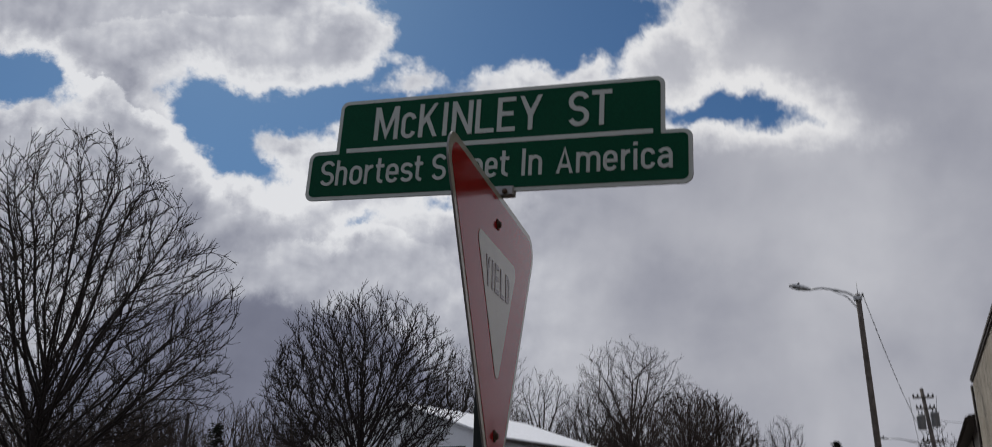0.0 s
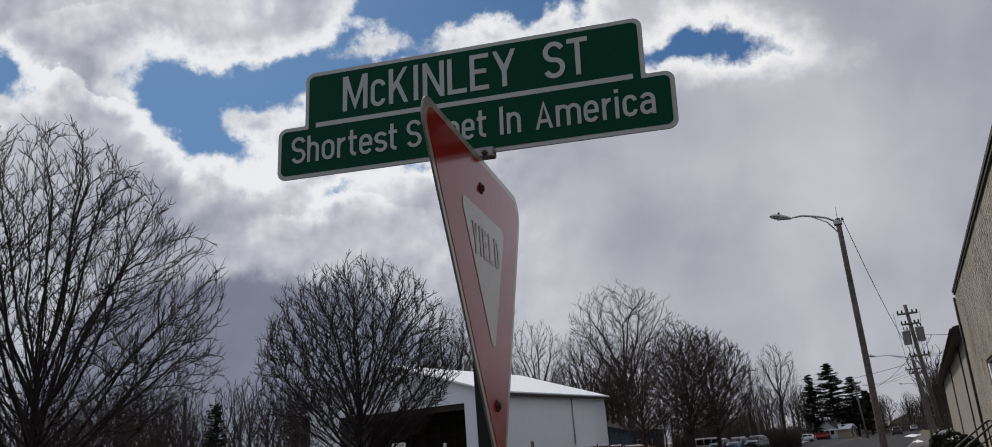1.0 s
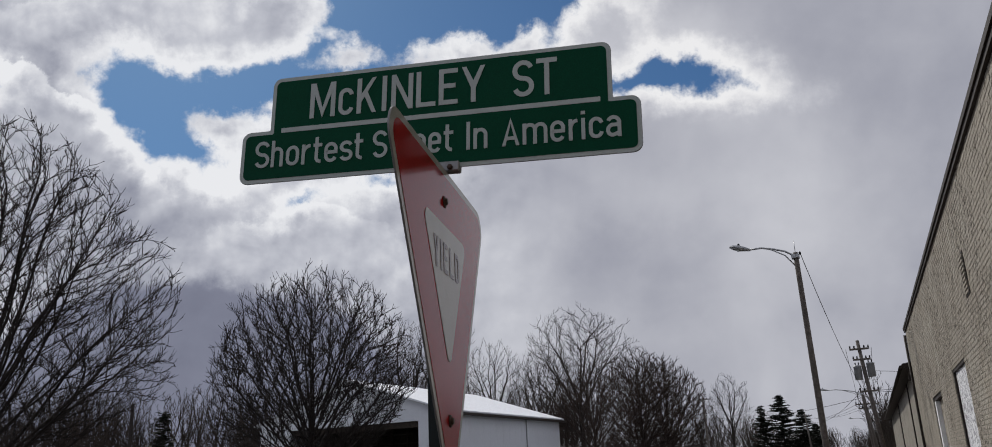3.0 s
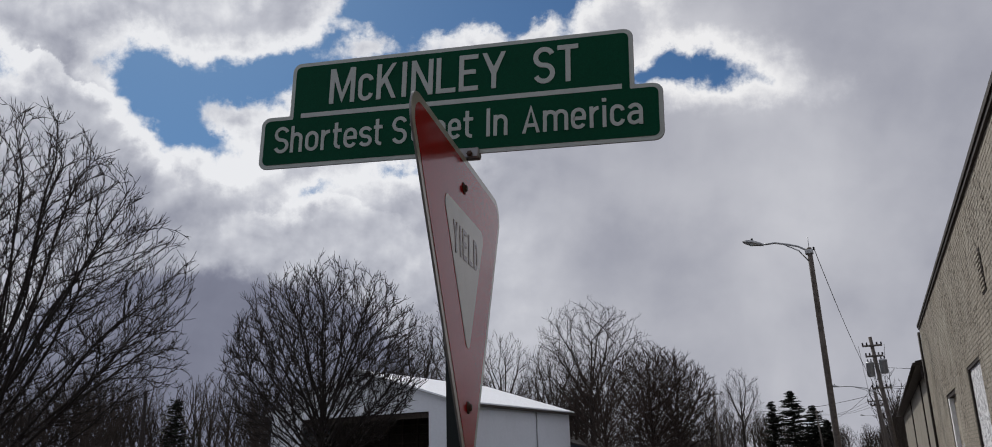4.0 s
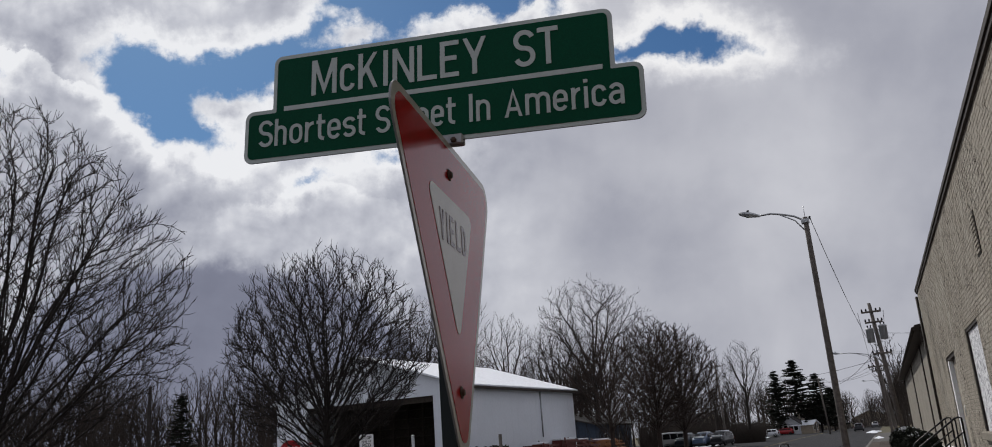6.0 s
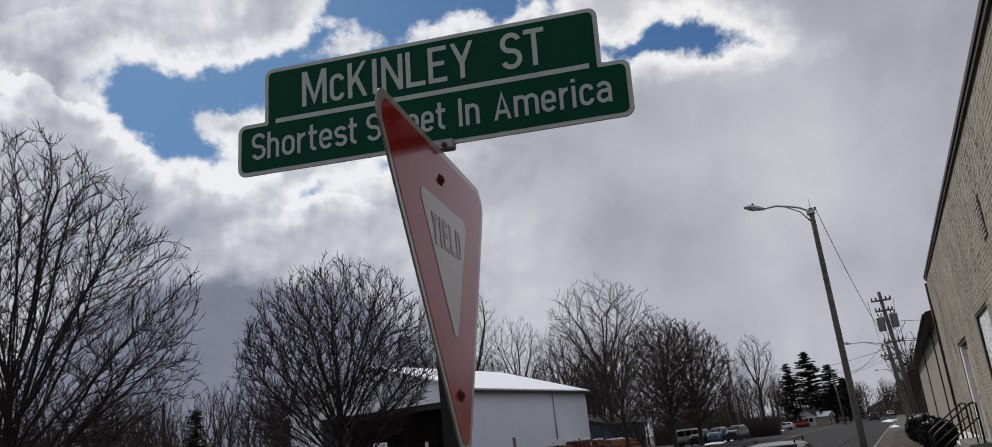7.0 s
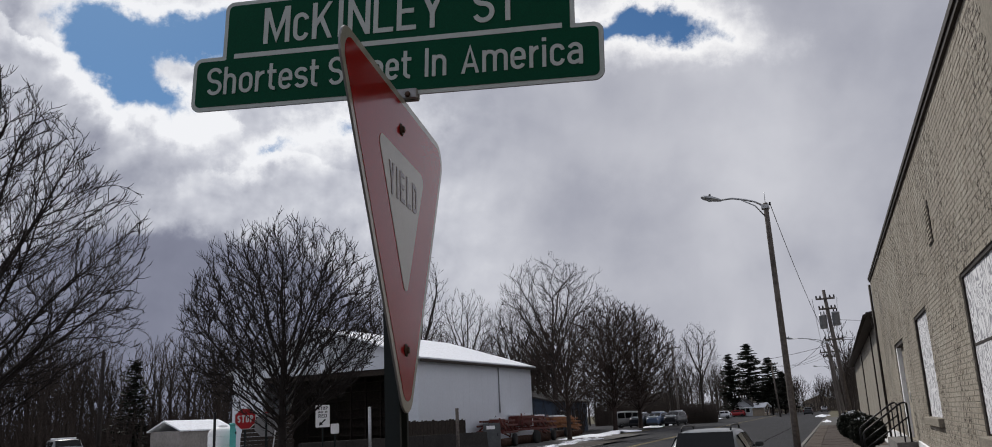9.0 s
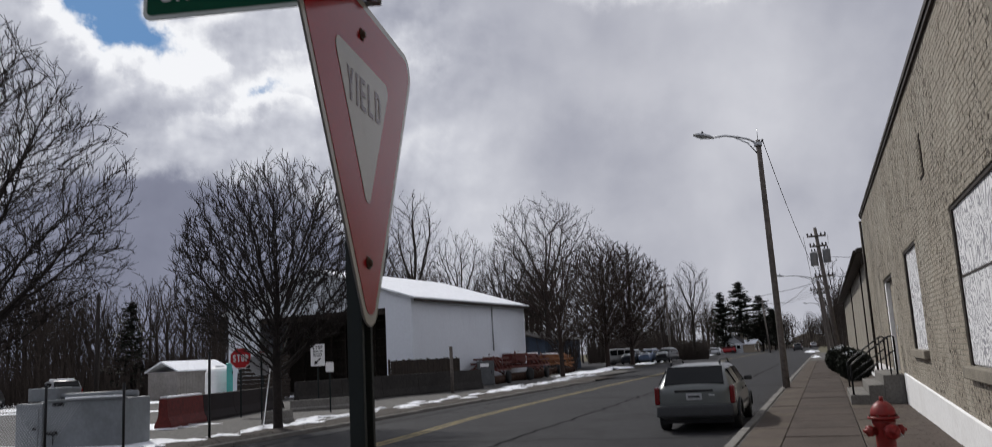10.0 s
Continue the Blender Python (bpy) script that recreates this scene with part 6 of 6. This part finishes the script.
# ---------- far houses ----------
def far_house(x, y, turn, w, d, h, rise, wall, roof, label, snow=False):
    ob = empty("far_house", pose(x, y, -0.1, 0, 0, turn))
    tagged(ob, label, "house")
    part("wall_block", box_bm(-w / 2, w / 2, 0, d, 0, h), wall, ob)
    for y0 in (-0.0, d - 0.12):
        bm = bmesh.new()
        A = [bm.verts.new((px, y0, z)) for px, z in ((-w / 2, h), (w / 2, h), (0, h + rise))]
        B = [bm.verts.new((px, y0 + 0.12, z)) for px, z in ((-w / 2, h), (w / 2, h), (0, h + rise))]
        bm.faces.new(A), bm.faces.new(B[::-1])
        for j in range(3):
            bm.faces.new((A[j], B[j], B[(j + 1) % 3], A[(j + 1) % 3]))
        bmesh.ops.recalc_face_normals(bm, faces=bm.faces)
        part("gable", bm, wall, ob)
    for s in (-1, 1):
        bm = bmesh.new()
        e = 0.4
        p = [(0, h + rise + 0.02), (s * (w / 2 + e), h - e * rise / (w / 2) + 0.02), (s * (w / 2 + e), h - e * rise / (w / 2) + 0.2), (0, h + rise + 0.22)]
        A = [bm.verts.new((px, -0.4, z)) for px, z in p]
        B = [bm.verts.new((px, d + 0.4, z)) for px, z in p]
        bm.faces.new(A), bm.faces.new(B[::-1])
        for j in range(4):
            bm.faces.new((A[j], B[j], B[(j + 1) % 4], A[(j + 1) % 4]))
        bmesh.ops.recalc_face_normals(bm, faces=bm.faces)
        part("roof_slope", bm, M["snow"] if snow else roof, ob)
    for px in (-w * 0.27, w * 0.27):
        f = part("window", box_bm(px - 0.5, px + 0.5, -0.05, -0.004, h * 0.35, h * 0.35 + 1.3), M["white_paint"], ob, "white framed window")
        part("pane", box_bm(px - 0.42, px + 0.42, -0.07, -0.052, h * 0.35 + 0.08, h * 0.35 + 1.22), M["glass_dark"], f)
    dd = part("door", box_bm(-0.45, 0.45, -0.05, -0.004, 0.1, 2.15), M["dark_trim"], ob)
    part("chimney", box_bm(0.6, 1.2, d * 0.5, d * 0.5 + 0.6, h + rise * 0.6, h + rise + 0.7), M["brick"], ob)
    for yy in (d * 0.25, d * 0.65):
        f = part("window", box_bm(w / 2 + 0.004, w / 2 + 0.05, yy - 0.5, yy + 0.5, h * 0.35, h * 0.35 + 1.3), M["white_paint"], ob, "white framed window")
        part("pane", box_bm(w / 2 + 0.052, w / 2 + 0.07, yy - 0.42, yy + 0.42, h * 0.35 + 0.08, h * 0.35 + 1.22), M["glass_dark"], f)
    return ob


M["house_white"] = material("white_clapboard", (0.46, 0.48, 0.51), 0.7, grain=(3, 0.06), stain=(0.4, 0.15), bump=(9, 0.2))
M["house_blue"] = material("blue_metal", (0.055, 0.075, 0.11), 0.6, grain=(3, 0.1), stain=(0.4, 0.2), bump=None)
M["shingle"] = material("dark_shingle", (0.06, 0.055, 0.055), 0.9, grain=(4, 0.25), stain=(0.5, 0.3), bump=(12, 0.3))
M["house_tan"] = material("tan_siding", (0.30, 0.25, 0.19), 0.8, grain=(3, 0.1), stain=(0.4, 0.2), bump=(9, 0.2))
far_house(-20.0, 205, -12, 4.2, 7, 2.3, 1.6, M["house_white"], M["shingle"], "white clapboard house with a dark gabled roof")
far_house(-14.9, 207, 80, 5.5, 5, 1.9, 0.8, M["house_tan"], M["shingle"], "low tan house with snow on its roof", True)
far_house(-33, 182, 70, 12, 9, 3.4, 2.2, M["house_tan"], M["shingle"], "tan house behind bare trees")
far_house(-35.8, 88, 0, 15, 14, 3.4, 1.8, M["house_blue"], M["shingle"], "low blue metal building behind street trees")
far_house(-5, 330, 0, 12, 8, 3.2, 2.2, M["house_tan"], M["shingle"], "small house at the street's end", True)

# ---------- brick building ----------
W0, W1 = -18.0, 34.0


def top_z(y):
    return 5.60 + 0.0148 * y


WIN_A = (17.25, 19.75, 1.32, 3.34)      # y0, y1, z0, z1
WIN_B = (9.2, 12.62, 1.17, 3.26)
DOOR = (23.45, 26.55, 0.68, 3.20)
OPENINGS = (WIN_A, WIN_B, DOOR)
M["plywood"] = material("weathered_white_board", (0.60, 0.60, 0.61), 0.8, grain=(20, 0.08), stain=(3, 0.2), bump=(40, 0.4))
k = Nodes(M["plywood"].node_tree)
b_, o_ = k.add("ShaderNodeBsdfPrincipled"), k.add("ShaderNodeOutputMaterial")
k.t.links.new(b_.outputs[0], o_.inputs[0])
co_ = k.add("ShaderNodeNewGeometry").outputs["Position"]
mp_ = k.add("ShaderNodeMapping")
mp_.inputs["Scale"].default_value = (1.0, 0.85, 0.60)
k.put(mp_.inputs[0], co_)
n_ = k.noise(mp_.outputs[0], 2.6, 2, 0.45, 0.9).outputs["Fac"]
rings_ = k.m("SINE", k.m("MULTIPLY", n_, 75.0))
fine_ = k.noise(co_, 26, 4, 0.6).outputs["Fac"]
f_ = k.m("ADD", k.m("MULTIPLY", k.step(rings_, -0.2, 0.9), 0.75), k.m("MULTIPLY", fine_, 0.4))
k.put(b_.inputs["Base Color"], k.mix(f_, (0.90, 0.90, 0.91), (0.26, 0.26, 0.29)))
b_.inputs["Roughness"].default_value = 0.85
bp_ = k.add("ShaderNodeBump")
bp_.inputs["Strength"].default_value = 0.3
k.put(bp_.inputs["Height"], f_)
k.put(b_.inputs["Normal"], bp_.outputs[0])


def brick_building():
    ob = empty("brick_building", pose(WALL_X, 0, 0))
    tagged(ob, "long cream-painted brick building with boarded windows beside the pavement", "building")
    # mortar wall, cut into panels round the openings, 0.3 thick
    cuts = sorted({W0, W1, *[v for o in OPENINGS for v in o[:2]]})
    for y0, y1 in zip(cuts, cuts[1:]):
        mid = (y0 + y1) / 2
        hole = next((o for o in OPENINGS if o[0] <= mid <= o[1]), None)
        spans = [(-0.3, hole[2]), (hole[3], None)] if hole else [(-0.3, None)]
        for z0, z1 in spans:
            ya, yb = (top_z(y0), top_z(y1)) if z1 is None else (z1, z1)
            bm = bmesh.new()
            v = [bm.verts.new(p) for p in ((0.0022, y0, z0), (0.0022, y1, z0), (0.0022, y1, yb), (0.0022, y0, ya), (0.3, y0, z0), (0.3, y1, z0), (0.3, y1, yb), (0.3, y0, ya))]
            for f in ((0, 3, 2, 1), (4, 5, 6, 7), (0, 1, 5, 4), (2, 3, 7, 6), (0, 4, 7, 3), (1, 2, 6, 5)):
                bm.faces.new([v[i] for i in f])
            part("wall_panel", bm, M["mortar"], ob)
    part("end_wall", box_bm(0.31, 14, W1 - 0.32, W1 - 0.02, -0.3, top_z(W1) - 0.02), M["brick"], ob)
    part("rear_wall", box_bm(14, 14.3, W0, W1, -0.3, 5.9), M["brick"], ob)
    part("near_wall", box_bm(0.31, 14, W0, W0 + 0.3, -0.3, 5.2), M["brick"], ob)
    part("roof", box_bm(0.31, 14.2, W0, W1, 5.05, 5.2), M["dark_trim"], ob, "dark flat roof")
    for i in range(18):
        bm = bmesh.new()
        y0 = W0 + (W1 - W0) * i / 18
        y1 = W0 + (W1 - W0) * (i + 1) / 18 - 0.006
        for x0, x1, za, zb in ((-0.07, 0.36, -0.03, 0.05), (-0.045, 0.33, -0.10, -0.032)):
            v = [bm.verts.new(p) for p in ((x0, y0, top_z(y0) + za), (x0, y1, top_z(y1) + za), (x0, y1, top_z(y1) + zb), (x0, y0, top_z(y0) + zb),
                                           (x1, y0, top_z(y0) + za), (x1, y1, top_z(y1) + za), (x1, y1, top_z(y1) + zb), (x1, y0, top_z(y0) + zb))]
            for f in ((0, 3, 2, 1), (4, 5, 6, 7), (0, 1, 5, 4), (2, 3, 7, 6), (0, 4, 7, 3), (1, 2, 6, 5)):
                bm.faces.new([v[q] for q in f])
        part("coping", bm, M["dark_trim"], ob, "dark metal coping along the roofline")
    # white-painted foot of the wall, rising a little along the street
    bm = bmesh.new()
    y0, y1 = 4.0, 22.85
    v = [bm.verts.new(p) for p in ((-0.035, y0, -0.1), (-0.035, y1, -0.1), (-0.035, y1, 0.71), (-0.035, y0, 0.27), (0.002, y0, -0.1), (0.002, y1, -0.1), (0.002, y1, 0.73), (0.002, y0, 0.29))]
    for f in ((0, 3, 2, 1), (4, 5, 6, 7), (0, 1, 5, 4), (2, 3, 7, 6), (0, 4, 7, 3), (1, 2, 6, 5)):
        bm.faces.new([v[i] for i in f])
    part("painted_plinth", bm, M["white_paint"], ob, "white-painted concrete plinth")
    part("painted_plinth", box_bm(-0.035, 0.002, 26.6, 33.6, -0.1, 0.72), M["white_paint"], ob, "white-painted concrete plinth")
    for (y0, y1, z0, z1), sheets in ((WIN_A, 1), (WIN_B, 2)):
        w = part("boarded_window", box_bm(0.055, 0.08, y0, y1, z0, z1), M["plywood"], ob, "window boarded up with whitish weathered plywood")
        if sheets == 2:
            part("board", box_bm(0.040, 0.054, y0 + 0.03, y1 - 0.03, z0 + 1.16, z1 - 0.03, 0.003), M["plywood"], w)
            part("board", box_bm(0.036, 0.052, y0 + 0.03, y1 - 0.03, z0 + 0.02, z0 + 1.13, 0.003), M["plywood"], w)
            part("board_gap", box_bm(0.030, 0.053, y0 + 0.03, y1 - 0.03, z0 + 1.128, z0 + 1.162), M["dark_trim"], w)
        for a0, a1, b0, b1 in ((y0, y0 + 0.05, z0, z1), (y1 - 0.05, y1, z0, z1), (y0 + 0.05, y1 - 0.05, z1 - 0.06, z1)):
            part("window_frame", box_bm(0.015, 0.055, a0, a1, b0, b1, 0.004), M["dark_trim"], w, "dark stained reveal")
        part("sill", box_bm(-0.09, 0.10, y0 - 0.1, y1 + 0.1, z0 - 0.16, z0 - 0.004, 0.012), M["mortar"], w, "worn painted stone sill")
    d = part("door", box_bm(0.14, 0.18, 23.8, 26.2, DOOR[2], DOOR[3] - 0.1), M["brick"], ob, "cream-painted double door")
    for y0, y1 in ((23.45, 23.80), (26.2, 26.55)):
        part("side_frame", box_bm(0.03, 0.16, y0, y1, DOOR[2], DOOR[3] - 0.1, 0.006), M["white_paint"], d, "white door jamb")
    part("head_frame", box_bm(0.03, 0.16, 23.45, 26.55, DOOR[3] - 0.1, DOOR[3], 0.006), M["dark_trim"], d)
    part("meeting_stile", box_bm(0.125, 0.139, 24.95, 25.05, DOOR[2], DOOR[3] - 0.1), M["dark_trim"], d)
    part("door_handle", tube_bm([(0.10, 24.8, 1.6), (0.09, 24.8, 1.75), (0.10, 24.8, 1.9)], 0.012, 8), M["steel"], d)
    v = part("wall_vent", box_bm(-0.012, 0.004, 14.55, 15.05, 4.05, 4.72), M["dark_trim"], ob, "rusty louvred wall vent")
    for i in range(9):
        part("slat", box_bm(-0.028, -0.010, 14.57, 15.03, 4.08 + i * 0.07, 4.115 + i * 0.07, 0, None, 0), M["brick"], v)
    part("downpipe", tube_bm([(-0.05, 33.9, 0.0), (-0.05, 33.9, 5.9)], 0.045, 10), M["dark_trim"], ob, "dark rainwater pipe")
    # bricks, proud of the mortar
    rr = random.Random(11)
    L, H, J = 0.203, 0.0640, 0.0110
    JV = 0.0035                                # upright joints are filled with paint
    near, verts, faces = [], [], []
    rows = int(6.2 / (H + J))
    for r in range(rows):
        z = -0.05 + r * (H + J)
        y = 8.6 + (r % 2) * (L + JV) / 2
        while y + L < W1 - 0.02:
            c0, c1, yy = y, y + L, y
            y += L + JV
            if z + H > top_z(c0) - 0.02:
                continue
            clash = False
            for o in OPENINGS:
                if o[2] - 0.02 < z + H / 2 < o[3] + 0.02:
                    if c0 < o[1] < c1:
                        c0 = o[1]
                    elif c0 < o[0] < c1:
                        c1 = o[0]
                    elif o[0] <= c0 and c1 <= o[1]:
                        clash = True
            if clash or c1 - c0 < 0.03 or rr.random() < 0.006:
                continue
            out = -0.001 + rr.uniform(-0.003, 0.0025)
            whole = abs(c1 - c0 - L) < 1e-6
            if whole and 12.7 < c0 < 15.2 and 1.45 < z < 3.0 and len(near) < 300:
                near.append((c0, z, out))
                continue
            e = 0.004
            b = len(verts)
            verts += [(0.007, c0, z), (0.007, c1, z), (0.007, c1, z + H), (0.007, c0, z + H), (out, c0 + e, z + e), (out, c1 - e, z + e), (out, c1 - e, z + H - e), (out, c0 + e, z + H - e)]
            faces += [(b + 4, b + 7, b + 6, b + 5), (b, b + 4, b + 5, b + 1), (b + 1, b + 5, b + 6, b + 2), (b + 2, b + 6, b + 7, b + 3), (b + 3, b + 7, b + 4, b)]
    tagged(part("brickwork", (verts, [], faces), M["brick"], ob), kind="stuff")
    e = 0.004
    me = bpy.data.meshes.new("brick")
    me.from_pydata([(0.011, 0, 0), (0.011, L, 0), (0.011, L, H), (0.011, 0, H), (0, e, e), (0, L - e, e), (0, L - e, H - e), (0, e, H - e)], [],
                   [(4, 7, 6, 5), (0, 4, 5, 1), (1, 5, 6, 2), (2, 6, 7, 3), (3, 7, 4, 0)])
    me.materials.append(M["brick"])
    for y, z, out in near:
        piece("brick", me, ob, pose(out, y, z))
    return ob


brick_building()


def siding_building():
    ob = empty("siding_building", pose(1.95, 34.3, 0))
    tagged(ob, "lower grey-beige metal building with a dark overhanging eave", "building")
    mat = material("beige_siding", (0.30, 0.275, 0.23), 0.7, grain=(8, 0.08), stain=(0.6, 0.3), bump=(20, 0.2))
    part("wall", box_bm(0.02, 12, 0, 46, -0.2, 4.85), mat, ob)
    for i in range(93):
        part("siding_panel", box_bm(-0.012 - 0.002 * (i % 2), 0.018, i * 0.494 + 0.002, i * 0.494 + 0.49, 0.5, 4.8), mat, ob)
    for y in (0.05, 8.5, 24, 45.8):
        part("pilaster", box_bm(-0.07, 0.018, y - 0.08, y + 0.08, -0.1, 4.8, 0.01), M["dark_trim"], ob)
    part("plinth", box_bm(-0.06, 0.018, 0.2, 46, -0.2, 0.5), M["white_paint"], ob, "white-painted foot of the wall")
    bm = bmesh.new()
    pts = [(-0.45, 4.75), (-0.45, 4.92), (6, 6.0), (12.4, 4.92), (12.4, 4.75), (0.0, 4.80)]
    for y in (-0.15, 46.3):
        [bm.verts.new((x, y, z)) for x, z in pts]
    bm.verts.ensure_lookup_table()
    n = len(pts)
    bm.faces.new([bm.verts[i] for i in range(n)][::-1]), bm.faces.new([bm.verts[n + i] for i in range(n)])
    for i in range(n):
        bm.faces.new((bm.verts[i], bm.verts[(i + 1) % n], bm.verts[n + (i + 1) % n], bm.verts[n + i]))
    bmesh.ops.recalc_face_normals(bm, faces=bm.faces)
    part("roof", bm, M["dark_trim"], ob, "dark low-pitched roof")
    part("gutter", tube_bm([(-0.5, -0.15, 4.8), (-0.5, 46.3, 4.8)], 0.07, 8), M["dark_trim"], ob)
    g = part("gable_trim", box_bm(-0.3, -0.02, -0.12, -0.03, 4.3, 4.75, 0.01), M["dark_trim"], ob)
    return ob


siding_building()


def entrance_steps():
    ob = empty("entrance_steps", pose(0, 0, 0))
    tagged(ob, "three worn concrete entrance steps with black pipe railings", "steps")
    for i, (x0, z) in enumerate(((0.52, 0.23), (0.95, 0.46), (1.30, 0.69))):
        x1 = (0.95, 1.30, 1.76)[i]
        part("step", box_bm(x0, x1 - 0.002, 22.95, 26.9, -0.05, z, 0.015, segs=2), M["kerb"], ob)
    for y in (23.05, 26.8):
        bm = tube_bm([(0.60, y, 0.2), (0.60, y, 0.93), (0.66, y, 1.0), (1.50, y, 1.60), (1.58, y, 1.62), (1.64, y, 1.60), (1.64, y, 0.66)], 0.024, 10)
        r = part("railing", bm, M["black_metal"], ob, "black bent pipe railing", smooth=True)
        part("mid_rail", tube_bm([(0.60, y, 0.55), (1.64, y, 1.28)], 0.018, 8), M["black_metal"], r)
        part("baluster", tube_bm([(1.50, y, 0.66), (1.50, y, 1.58)], 0.018, 8), M["black_metal"], r)
        for x in (0.60, 1.64):
            part("foot_plate", box_bm(x - 0.05, x + 0.05, y - 0.05, y + 0.05, 0.225 if x < 1 else 0.69, 0.24 if x < 1 else 0.70), M["black_metal"], r)
    return ob


entrance_steps()


# ---------- white barn ----------
def barn():
    a = math.degrees(math.atan2(1.33, 15.9))
    ob = empty("barn", pose(-22.4, 44.7, -0.05, 0, 0, -a))     # local: x to the right, y along the long side
    tagged(ob, "white metal barn with open dark front and snowy roof", "barn")
    Wd, Ln, eave, apex = 14.15, 16.2, 5.45, 7.65
    t = 0.16
    lo, hi, o_top = -11.6, -1.84, 5.0

    def slab_bm(outline, y0, y1):
        bm = bmesh.new()
        A = [bm.verts.new((x, y0, z)) for x, z in outline]
        B = [bm.verts.new((x, y1, z)) for x, z in outline]
        n = len(outline)
        bm.faces.new(A), bm.faces.new(B[::-1])
        for i in range(n):
            bm.faces.new((A[i], B[i], B[(i + 1) % n], A[(i + 1) % n]))
        bmesh.ops.recalc_face_normals(bm, faces=bm.faces)
        return bm
    part("gable_pier", slab_bm([(-Wd, 0), (lo, 0), (lo, o_top), (-Wd, o_top)], 0, t), M["barn_white"], ob)
    part("gable_pier", slab_bm([(hi, 0), (0, 0), (0, o_top), (hi, o_top)], 0, t), M["barn_white"], ob)
    part("gable", slab_bm([(-Wd, o_top), (0, o_top), (0, eave), (-Wd / 2, apex), (-Wd, eave)], 0, t), M["barn_white"], ob)
    part("rear_gable", slab_bm([(-Wd, 0), (0, 0), (0, eave), (-Wd / 2, apex), (-Wd, eave)], Ln - t, Ln), M["barn_white"], ob)
    # long sides of vertical sheets with narrow seams
    n = 18
    for i in range(n):
        y0, y1 = t + (Ln - 2 * t) * i / n, t + (Ln - 2 * t) * (i + 1) / n
        part("siding_sheet", box_bm(-0.06, 0.0, y0 + 0.002, y1 - 0.002, 0, eave - 0.02), M["barn_white"], ob)
    # inner lining coloured dark like the bay's shade
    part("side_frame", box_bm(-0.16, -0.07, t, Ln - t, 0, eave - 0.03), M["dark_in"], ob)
    part("left_wall", box_bm(-Wd, -Wd + t, t, Ln - t, 0, eave - 0.02), M["barn_white"], ob)
    for s in (0, 1):
        x0, x1 = (-Wd / 2, 0.35) if s else (-Wd / 2, -Wd - 0.35)
        z1 = eave - 0.35 * (apex - eave) / (Wd / 2)
        r = part("roof_slope", slab_bm([(x0, apex + 0.02), (x1, z1 + 0.02), (x1, z1 + 0.09), (x0, apex + 0.10)], -0.30, Ln + 0.3), M["steel"], ob, "metal roof slope")
        part("roof_snow", slab_bm([(x0, apex + 0.105), (x1 * 0.985, z1 + 0.10), (x1 * 0.985, z1 + 0.17), (x0, apex + 0.22)], -0.22, Ln + 0.22), M["snow"], r, "even layer of white snow")
    part("gutter", box_bm(0.36, 0.46, -0.3, Ln + 0.3, eave - 0.22, eave - 0.06), M["dark_trim"], ob)
    part("downpipe", tube_bm([(0.05, 10.6, eave - 0.2), (0.05, 10.6, 2.2)], 0.05, 8), M["steel"], ob)
    # stacked timber and shelving in the bay, whose shade is put into their dark colour
    rr = random.Random(2)
    part("bay_floor", box_bm(-Wd + t, -0.17, t, Ln - t, 0.0, 0.06), M["gravel"], ob)
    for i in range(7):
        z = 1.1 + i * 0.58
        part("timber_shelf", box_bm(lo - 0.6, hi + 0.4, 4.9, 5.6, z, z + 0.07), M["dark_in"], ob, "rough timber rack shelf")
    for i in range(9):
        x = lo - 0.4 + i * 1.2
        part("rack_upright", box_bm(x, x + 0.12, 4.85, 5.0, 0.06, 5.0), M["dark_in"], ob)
    # dark sheet across the bay, added to stand for the unlit depth behind
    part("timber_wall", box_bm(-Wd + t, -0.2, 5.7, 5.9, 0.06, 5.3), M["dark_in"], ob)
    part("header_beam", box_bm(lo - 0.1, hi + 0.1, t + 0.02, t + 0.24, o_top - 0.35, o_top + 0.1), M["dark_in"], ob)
    return ob


barn()
